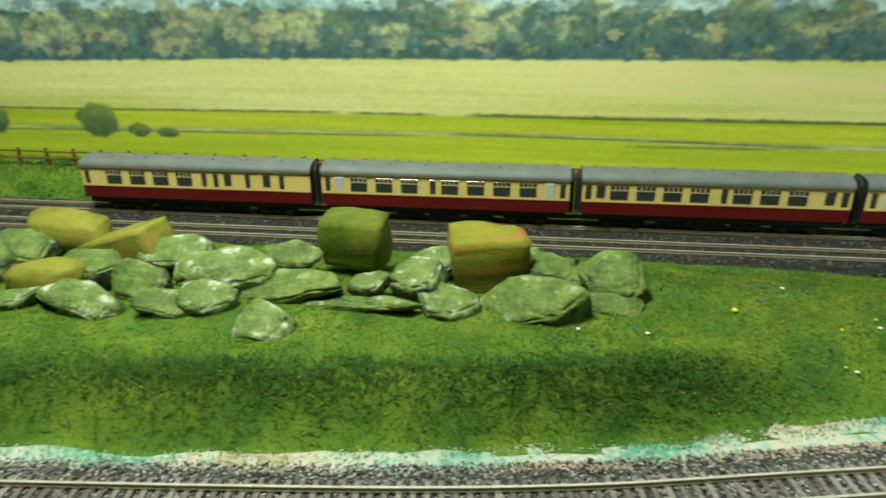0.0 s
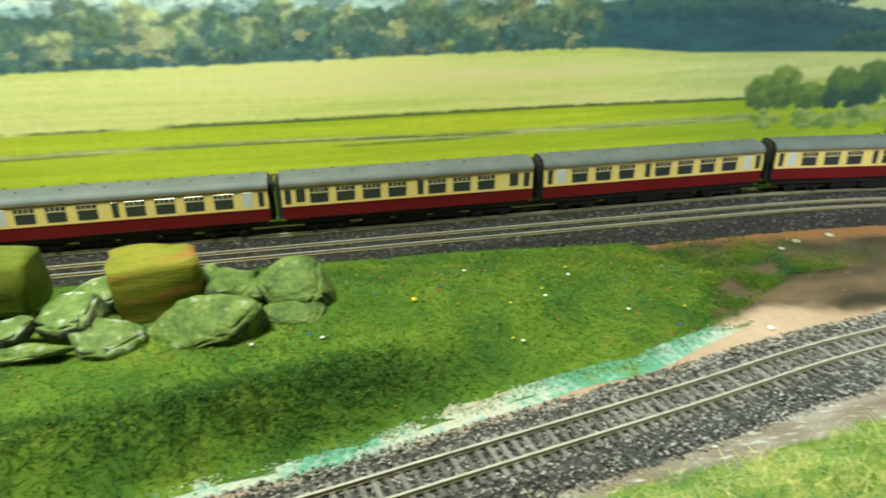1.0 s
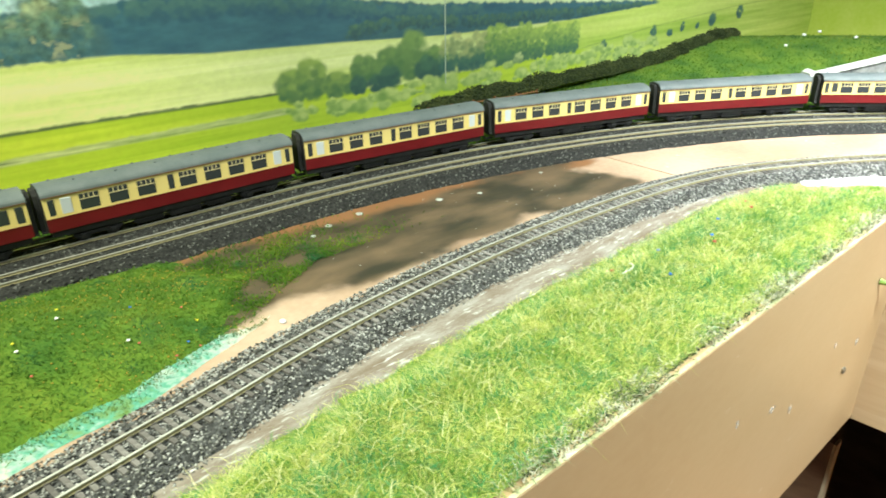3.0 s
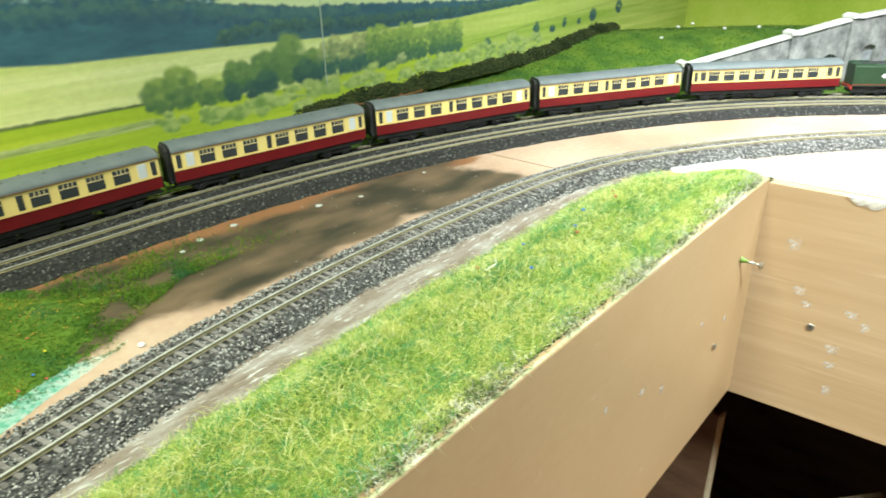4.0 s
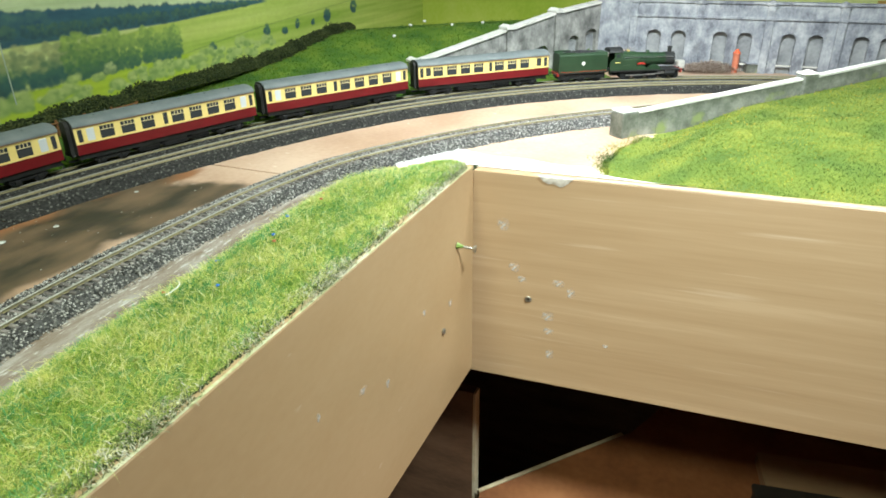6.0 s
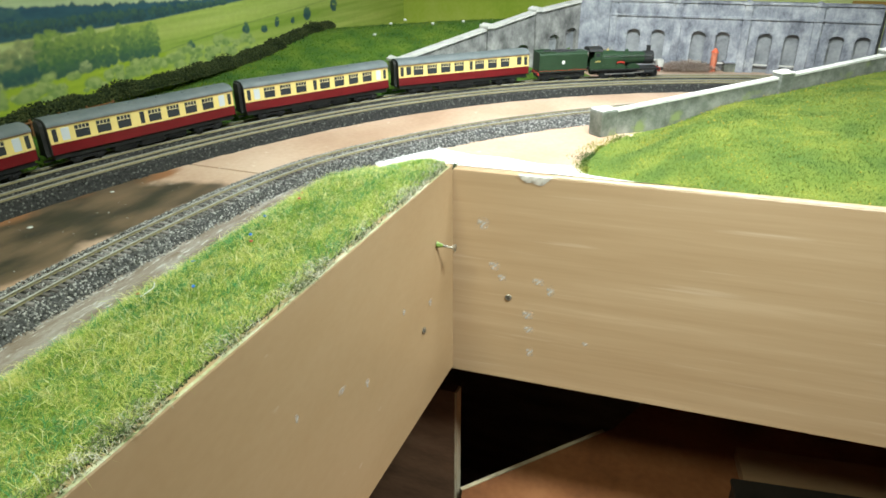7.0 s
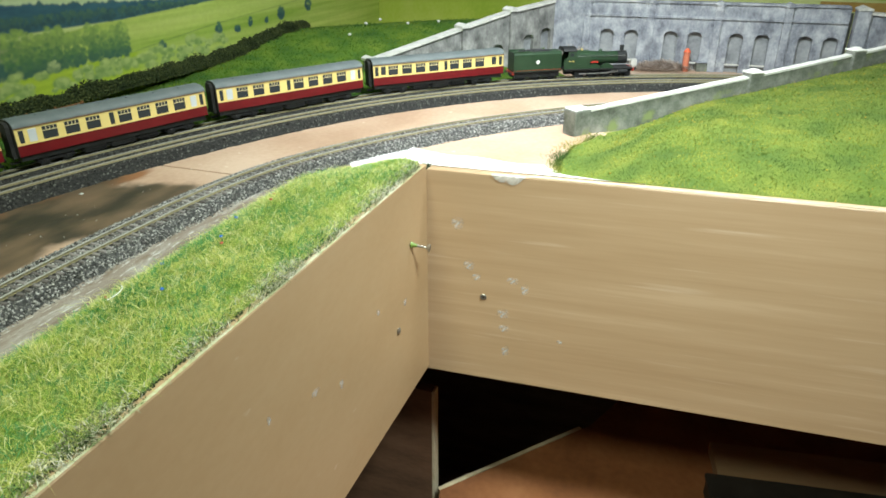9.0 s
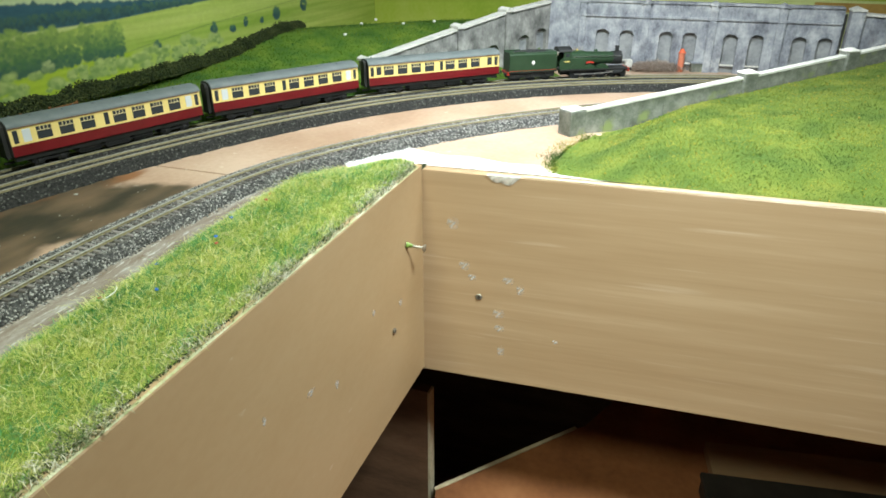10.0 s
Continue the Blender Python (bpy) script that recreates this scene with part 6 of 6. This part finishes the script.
def tender():
    e = empty("tender", "green steam locomotive tender with pale emblem and coal", "tender", "locomotive and tender")
    L, W = 0.0435, 0.0150
    side = [(-W, 0.0285), (W, 0.0285), (W, 0.0560), (W - 0.0012, 0.0588), (W - 0.003, 0.0600), (-W + 0.003, 0.0600), (-W + 0.0012, 0.0588), (-W, 0.0560)]
    profile_x("tank", side, -L, L, M_LOCOGREEN, e, "brunswick green tank")
    profile_x("footplate", [(-0.0158, 0.0268), (0.0158, 0.0268), (0.0158, 0.0285), (-0.0158, 0.0285)], -L - 0.001, L + 0.001, M_BLACK, e)
    profile_x("lining", [(-W - 0.0002, 0.0300), (W + 0.0002, 0.0300), (W + 0.0002, 0.0305), (-W - 0.0002, 0.0305)], -L, L, M_REDBEAM, e, "thin orange lining")
    bm = bmesh.new()
    bmesh.ops.create_grid(bm, x_segments=22, y_segments=10, size=1.0)
    for v in bm.verts:
        v.co = Vector((v.co.x * 0.034, v.co.y * 0.011, 0.0592 + 0.0035 * (1 - v.co.x * v.co.x) * (1 - v.co.y * v.co.y) + 0.0022 * noise.noise(v.co * 9)))
    part("coal_load", bm, M_COAL, e, "heap of black coal")
    boxed("coal_rail", (-L, -L + 0.03, -0.0135, -0.0125, 0.0598, 0.0618), M_LOCOGREEN, e)
    boxed("coal_rail", (-L, -L + 0.03, 0.0125, 0.0135, 0.0598, 0.0618), M_LOCOGREEN, e)
    boxed("frame", (-L + 0.002, L - 0.002, -0.0118, 0.0118, 0.0175, 0.0270), M_BLACK, e)
    for x in (-0.028, 0.0, 0.028):
        wheel_pair(e, x, 0.0082, M_BLACK)
        boxed("axle_box", (x - 0.003, x + 0.003, -0.0128, 0.0128, 0.018, 0.0235), M_BLACK, e, bevel=0.0005)
    boxed("buffer_beam", (-L - 0.0022, -L, -0.0155, 0.0155, 0.0235, 0.0285), M_REDBEAM, e, "red buffer beam")
    for sy in (-1, 1):
        bm = bmesh.new()
        cyl(bm, (-L - 0.002, sy * 0.0095, 0.026), (-L - 0.0062, sy * 0.0095, 0.026), 0.0011, seg=8)
        cyl(bm, (-L - 0.0062, sy * 0.0095, 0.026), (-L - 0.0070, sy * 0.0095, 0.026), 0.0027, seg=12)
        part("buffer", bm, M_BLACK, e)
        bm = bmesh.new()
        y = sy * (W + 0.0001)
        box(bm, -0.0030, 0.0030, y - 0.0002, y + 0.0002, 0.0418, 0.0448)
        box(bm, -0.0016, 0.0016, y - 0.0003, y + 0.0003, 0.0448, 0.0465)
        box(bm, -0.0010, 0.0010, y - 0.0003, y + 0.0003, 0.0400, 0.0418)
        part("emblem", bm, M_WHITE, e, "small pale emblem shape")
    return e


def locomotive():
    e = empty("steam_locomotive", "dark green model steam locomotive with tapered boiler", "locomotive", "locomotive and tender")
    # x runs forward; the cab's back is at -0.066, the buffers end at +0.066
    profile_x("running_plate", [(-0.0160, 0.0262), (0.0160, 0.0262), (0.0160, 0.0282), (-0.0160, 0.0282)], -0.064, 0.061, M_BLACK, e)
    ZB = 0.0445
    bm = bmesh.new()
    cyl(bm, (-0.018, 0, ZB), (0.034, 0, ZB), 0.0118, 0.0104, 28)
    part("boiler", bm, M_LOCOGREEN, e, "green tapered boiler", smooth=False)
    for x in (-0.004, 0.010, 0.022):
        r = 0.0118 - (x + 0.018) / 0.052 * 0.0014
        cylinder("boiler_band", (x - 0.0004, 0, ZB), (x + 0.0004, 0, ZB), r + 0.00025, M_SMOKEBOX, e, seg=28)
    fb = [(-0.0125, 0.0285), (0.0125, 0.0285), (0.0128, 0.046), (0.0105, 0.0545), (0.005, 0.0575), (-0.005, 0.0575), (-0.0105, 0.0545), (-0.0128, 0.046)]
    profile_x("firebox", fb, -0.045, -0.018, M_LOCOGREEN, e, "green square-shouldered firebox")
    sm = cylinder("smokebox", (0.034, 0, ZB), (0.0505, 0, ZB), 0.0112, M_SMOKEBOX, e, "black smokebox", seg=28)
    cylinder("smokebox_door", (0.0505, 0, ZB), (0.0525, 0, ZB), 0.0095, M_SMOKEBOX, sm, "", 0.006, 24)
    bm = bmesh.new()
    cyl(bm, (0.043, 0, 0.0545), (0.043, 0, 0.0630), 0.0037, 0.0033, 16)
    cyl(bm, (0.043, 0, 0.0630), (0.043, 0, 0.0645), 0.0042, 0.0042, 16)
    cyl(bm, (0.043, 0, 0.0540), (0.043, 0, 0.0556), 0.0052, 0.0038, 16)
    part("chimney", bm, M_SMOKEBOX, e, "black chimney")
    bm = bmesh.new()
    bmesh.ops.create_uvsphere(bm, u_segments=14, v_segments=8, radius=0.0036, matrix=Matrix.Translation((0.004, 0, 0.0560)))
    part("dome", bm, M_LOCOGREEN, e, smooth=True)
    cylinder("safety_valve", (-0.030, 0, 0.0570), (-0.030, 0, 0.0605), 0.0018, M_BRASS, e, "brass safety valve", 0.0012, 10)
    # cab: sides with an opening, roof, front plate
    for sy in (-1, 1):
        y0, y1 = (0.0145, 0.0153) if sy > 0 else (-0.0153, -0.0145)
        prism("cab_side", [(-0.0655, 0.0285), (-0.045, 0.0285), (-0.045, 0.0590), (-0.058, 0.0590), (-0.0590, 0.0475), (-0.0655, 0.0455)], y0, y1, M_LOCOGREEN, e, "green cab side")
        boxed("cab_window", (-0.0555, -0.0485, min(y0, y1) - 0.0001, max(y0, y1) + 0.0001, 0.0495, 0.0555), M_PANE, e, bevel=0.0003)
        boxed("number_plate", (-0.0575, -0.0465, sy * 0.0155 - 0.0003, sy * 0.0155 + 0.0003, 0.0405, 0.0432), M_BLACK, e)
        for k in range(5):
            boxed("plate_bar", (-0.0566 + k * 0.002, -0.0552 + k * 0.002, sy * 0.0157 - 0.0003, sy * 0.0157 + 0.0003, 0.0411, 0.0426), M_BRASS, e, "yellow plate bar")
    arc = [(math.sin(t) * 0.0160, 0.0585 + 0.0068 * math.cos(t)) for t in np.linspace(-1.5708, 1.5708, 13)]
    profile_x("cab_roof", arc, -0.0675, -0.0440, M_SMOKEBOX, e, "black curved cab roof")
    profile_x("cab_front", [(-0.0150, 0.0285), (0.0150, 0.0285), (0.0150, 0.0590), (-0.0150, 0.0590)], -0.0458, -0.0450, M_LOCOGREEN, e)
    # splashers, nameplate, wheels, rods, cylinders
    for x in (-0.034, -0.010, 0.014):
        wheel_pair(e, x, 0.0118, M_SMOKEBOX, "driving_wheel")
        for sy in (-1, 1):
            bm = bmesh.new()
            cyl(bm, (x, sy * 0.0100, RT + 0.0115), (x, sy * 0.0132, RT + 0.0115), 0.0132, seg=24)
            for v in list(bm.verts):
                v.co.z = max(v.co.z, 0.0283)
            part("splasher", bm, M_LOCOGREEN, e, "green wheel splasher")
    for x in (0.036, 0.054):
        wheel_pair(e, x, 0.0062, M_SMOKEBOX, "bogie_wheel")
    for sy in (-1, 1):
        y = sy * 0.0136
        plate = []
        for r in (0.0150, 0.0178):
            seq = [(-0.010 + r * math.sin(t), RT + 0.0115 + r * math.cos(t)) for t in np.linspace(-0.42, 0.42, 9)]
            plate += seq if r < 0.016 else seq[::-1]
        prism("nameplate", plate, min(y, y + sy * 0.0006), max(y, y + sy * 0.0006), M_REDBEAM, e, "curved red nameplate")
        cylinder("valve_cylinder", (0.034, sy * 0.0122, RT + 0.0105), (0.050, sy * 0.0122, RT + 0.0105), 0.0045, M_SMOKEBOX, e, seg=16)
        boxed("coupling_rod", (-0.0365, 0.0165, y - 0.0006, y + 0.0006, RT + 0.0068, RT + 0.0086), M_STEEL, e, "bright steel rod", bevel=0.0003)
        rod = boxed("connecting_rod", (-0.0215, 0.0215, -0.0005, 0.0005, -0.0008, 0.0008), M_STEEL, e, "bright steel rod", bevel=0.0003)
        rod.matrix_basis = Matrix.Translation((0.012, sy * 0.0150, RT + 0.0092)) @ Matrix.Rotation(-0.06, 4, "Y")
        boxed("slide_bar", (0.020, 0.034, y - 0.0006, y + 0.0006, RT + 0.0118, RT + 0.0126), M_STEEL, e)
        boxed("bracket", (0.018, 0.0205, y - 0.0012, y + 0.0012, RT + 0.0075, 0.0265), M_SMOKEBOX, e)
        cylinder("handrail", (-0.040, sy * 0.0128, 0.0495), (0.046, sy * 0.0116, 0.0490), 0.0004, M_STEEL, e, seg=6)
        bm = bmesh.new()
        cyl(bm, (0.0625, sy * 0.0095, 0.0255), (0.0672, sy * 0.0095, 0.0255), 0.0012, seg=8)
        cyl(bm, (0.0672, sy * 0.0095, 0.0255), (0.0682, sy * 0.0095, 0.0255), 0.0030, seg=12)
        part("buffer", bm, M_SMOKEBOX, e)
    boxed("buffer_beam", (0.0605, 0.0628, -0.0158, 0.0158, 0.0225, 0.0282), M_REDBEAM, e, "red buffer beam")
    boxed("frame", (-0.060, 0.060, -0.0062, 0.0062, 0.0185, 0.0264), M_BLACK, e)
    boxed("bogie_frame", (0.030, 0.060, -0.0072, 0.0072, 0.0165, 0.0205), M_BLACK, e)
    cylinder("front_coupling", (0.062, 0, 0.0215), (0.069, 0, 0.0195), 0.0008, M_BLACK, e, seg=8)
    return e


tender().matrix_world = chord(HEAD - 0.178, 0.028)
locomotive().matrix_world = chord(HEAD - 0.067, 0.030)

# ---- loose bits ----


def pebble(name, place, r, mat, label, category, flat=0.6, group=""):
    bm = bmesh.new()
    bmesh.ops.create_icosphere(bm, subdivisions=2, radius=r)
    for v in bm.verts:
        v.co *= 1 + 0.25 * noise.noise(v.co * (1.5 / r) + Vector(place) * 9)
        v.co.z *= flat
    ob = part(name, bm, mat, smooth=True)
    ob.matrix_world = pose(*place, 0, 0, hash(round(place[0] * 1000)) % 360)
    return tagged(ob, label, category, group)


def mound_z(x, y):
    y0, y1 = front_edge(x), back_edge(x)
    return mound(x, min(1, max(0, (y - y0) / (y1 - y0))))[2]


for x, y in ((0.311, 0.399), (0.09, 0.368), (0.048, 0.372), (0.25, 0.41), (0.22, 0.37), (0.2, 0.45), (0.28, 0.44)):
    pebble("stone_chip", (x, y, mound_z(x, y) + 0.002), 0.0013, M_WHITE, "tiny white stone chip on the grass", "stone chip", group="white chips")
pebble("stone_chip", (0.407, 0.366, 0.0015), 0.0026, M_WHITE, "white stone chip beside the painted rim", "stone chip", group="white chips")
pebble("yellow_tuft", (0.154, 0.407, mound_z(0.154, 0.407) + 0.0025), 0.0021, M_YELLOWDOT, "small yellow flower tuft on the mound", "tuft")
for x, y in ((0.506, 0.484), (0.53, 0.495), (0.57, 0.50), (0.655, 0.475), (0.70, 0.46), (0.80, 0.46)):
    pebble("plaster_crumb", (x, y, 0.0006), float(RNG.uniform(0.0015, 0.0042)), M_CRUMB, "flat pale plaster crumb on the board", "crumb", 0.22, "plaster crumbs")


flecks = np.stack([RNG.uniform(0.46, 0.89, 36), RNG.uniform(0.385, 0.50, 36), np.full(36, 0.0001)], 1)
tagged(chips("paint_fleck", flecks, RNG.uniform(0.0003, 0.0009, 36), M_CRUMB, RNG), "tiny white paint flecks on the stained board", "paint fleck", kind="stuff")


def strip_z(x, y):
    return strip(x, (y - 0.1182) / (strip_far(x) - 0.1182))[2]


for x, y, mat, label in ((0.668, 0.183, M_BLUEDOT, "blue"), (0.659, 0.176, M_REDDOT, "red"), (0.626, 0.201, M_BLUEDOT, "blue"), (0.583, 0.210, M_REDDOT, "red"), (0.71, 0.20, M_BLUEDOT, "blue"), (0.745, 0.19, M_REDDOT, "red"), (0.59, 0.17, M_BLUEDOT, "blue"), (0.78, 0.21, M_REDDOT, "red")):
    pebble("flower_fleck", (x, y, strip_z(x, y) + 0.0045), 0.0014, mat, "tiny " + label + " flower fleck in the grass", "fleck", group="flower flecks")
for i in range(26):
    x, y = float(RNG.uniform(0.0, 0.36)), float(RNG.uniform(0.37, 0.47))
    mat, label = ((M_BLUEDOT, "blue"), (M_REDDOT, "red"), (M_YELLOWDOT, "yellow"), (M_REDDOT, "red"))[i % 4]
    pebble("flower_fleck", (x, y, mound_z(x, y) + 0.0025), 0.0010, mat, "tiny " + label + " flower fleck in the grass", "fleck", group="flower flecks")
cu = bpy.data.curves.new("fibre", "CURVE")
cu.dimensions, cu.bevel_depth = "3D", 0.00028
sp = cu.splines.new("NURBS")
sp.points.add(4)
for pt, (x, y, dz) in zip(sp.points, ((0.569, 0.193, 0.005), (0.575, 0.191, 0.006), (0.581, 0.192, 0.007), (0.585, 0.197, 0.008), (0.589, 0.201, 0.006))):
    pt.co = (x, y, strip_z(x, y) + dz, 1)
sp.use_endpoint_u, sp.order_u = True, 3
cu.materials.append(M_WHITE)
tagged(new("white_fibre", cu), "curled white fibre lying on the grass", "fibre")

pebble("stone_chip", (1.055, -0.099, 0.024), 0.0040, M_WHITE, "white chip on the far grass mound", "stone chip", group="white chips")
HILL_GRID = np.array([hill(s, t) for s in np.linspace(1.9, 2.56, 60) for t in np.linspace(0.2, 1, 24)])
for x, y in ((1.518, 0.503), (1.601, 0.507), (1.667, 0.505), (1.63, 0.427), (1.683, 0.38)):
    z = HILL_GRID[np.argmin(np.hypot(HILL_GRID[:, 0] - x, HILL_GRID[:, 1] - y)), 2]
    pebble("white_figurine", (x, y, float(z) + 0.003), 0.0036, M_WHITE, "tiny plain white figurine on the hillside", "figurine", 0.75, "figurines on the hill")
# dried rim of glue and dead grass along the fascia's top
rim = []
for _ in range(6000):
    x = RNG.uniform(0.0, 0.895)
    if bumpy(x, 0, 18, 4) + 0.35 * bumpy(x, 0, 60, 2) > 0.10:
        rim.append((x, 0.1175 + abs(RNG.normal()) * 0.0050, FASCIA_TOP - 0.0005 + RNG.uniform(0, 0.003)))
tagged(chips("dried_rim", np.array(rim), RNG.uniform(0.0005, 0.0014, len(rim)), M_RIM, RNG), "ragged rim of dried glue and dead grass", "rim", kind="stuff")
lip_x = np.linspace(-0.3, 0.893, 240)
structure(sheet("painted_lip", lip_x, np.linspace(0, 1, 5), lambda u, t: (u, 0.1122 + (0.0045 + 0.003 * bumpy(u, 0, 30, 9)) * t, FASCIA_TOP + 0.0006 - 0.0014 * t * t), M_LIP), "cream painted lip along the fascia top", "trim")
# dark crumbs: moss, with the crevice's shade put into their colour
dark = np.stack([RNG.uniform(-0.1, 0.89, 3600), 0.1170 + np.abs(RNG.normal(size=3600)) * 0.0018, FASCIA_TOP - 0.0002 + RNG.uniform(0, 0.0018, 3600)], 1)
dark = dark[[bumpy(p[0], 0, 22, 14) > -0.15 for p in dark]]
tagged(chips("crevice_moss", dark, RNG.uniform(0.0004, 0.0009, len(dark)), M_CREVICE, RNG), "dark crumbs for moss and shade in the crevice behind the lip", "moss", kind="stuff")
# dark crumbs laid on the corner stand in for its shaded crack
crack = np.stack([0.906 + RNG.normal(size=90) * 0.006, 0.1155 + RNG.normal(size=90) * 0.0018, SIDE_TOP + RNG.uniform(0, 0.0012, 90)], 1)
tagged(chips("crumb", crack, RNG.uniform(0.0006, 0.0016, 90), M_CREVICE, RNG), "dark crumbs standing for the shaded crack at the fascia corner", "crumb", kind="stuff")
straw = scatter(lambda u, t: (u, 0.114 + 0.012 * t * t, FASCIA_TOP - 0.0005 + 0.004 * t), 5200, 0.0, 0.893, RNG, lambda u, t: max(0.03, 0.35 + 0.9 * bumpy(u, 0, 18, 4)))
tagged(blades("dead_grass", straw, RNG, 0.0042, 0.0006, M_RIM, 1.8), "pale dead grass hanging over the fascia edge", "grass", kind="stuff")
# brushwood heap, hut and cone between the track and the wall


def heap(cx, cy, half, wide, high, count, label):
    """Loose twigs piled along the foot of the wall."""
    pts = []
    while len(pts) < count:
        a, b = RNG.uniform(-1, 1), RNG.uniform(-1, 1)
        if a * a + b * b < 1:
            top = high * (1 - a * a - b * b) ** 0.7 * (0.75 + 0.4 * bumpy(a, b, 4, 3))
            pts.append((cx + 0.31 * a * half + 0.95 * b * wide, cy - 0.95 * a * half + 0.31 * b * wide, max(0.001, top * RNG.uniform(0.2, 1))))
    tagged(blades("brushwood", np.array(pts), RNG, 0.012, 0.0009, M_TWIG, 2.6), label, "brushwood")


heap(1.662, 0.090, 0.060, 0.022, 0.040, 6500, "tall heap of pinkish brown brushwood before the wall")
heap(1.700, -0.070, 0.050, 0.016, 0.016, 3500, "low heap of tan brushwood before the wall")
block = boxed("stone_block", (-0.006, 0.006, -0.007, 0.007, 0, 0.021), M_COPING, bevel=0.0012)
block.matrix_world = pose(1.685, -0.020, 0, 0, 0, -72)
tagged(block, "small white stone block beside the track", "block")
hut = empty("lineside_hut", "small grey flat-roofed lineside hut", "hut", "", pose(1.722, -0.150, 0, 0, 0, -72))
boxed("hut_wall", (-0.017, 0.017, -0.010, 0.010, 0, 0.016), M_PARAPET, hut, bevel=0.0005)
boxed("roof", (-0.019, 0.019, -0.012, 0.012, 0.016, 0.0185), M_STONEWALL, hut, "pale flat roof", bevel=0.0005)
pillar = empty("marker_pillar", "salmon red marker pillar with a domed cap", "pillar", "", pose(1.706, -0.116, 0))
cylinder("pillar_shaft", (0, 0, 0), (0, 0, 0.036), 0.0058, M_SALMON, pillar, seg=18)
cylinder("pillar_collar", (0, 0, 0.034), (0, 0, 0.0365), 0.0068, M_SALMON, pillar, seg=18)
cylinder("pillar_cap", (0, 0, 0.0365), (0, 0, 0.043), 0.0062, M_CONE, pillar, "orange cap", 0.002, 18)


def glue(u, t):
    """A scalloped smear draped over the fascia's top and face."""
    y = 0.046 - 0.034 * u
    drop = 0.0105 * math.sin(math.pi * u) ** 0.8 * (0.85 + 0.15 * math.sin(u * 11))
    x = 0.9008 + (0.110 - y) * 0.0594
    if t < 0.35:
        return (x + 0.004 - 0.0042 * t / 0.35, y, SIDE_TOP + 0.0008)
    k = (t - 0.35) / 0.65
    return (x - 0.0004 - 0.0009 * math.sin(math.pi * k) * (0.6 + 0.6 * math.sin(u * 26 + k * 3)), y, SIDE_TOP + 0.0008 - drop * k)


tagged(sheet("glue_smear", np.linspace(0, 1, 40), np.linspace(0, 1, 14), glue, M_GLUE), "smear of dried white glue over the fascia edge", "glue")
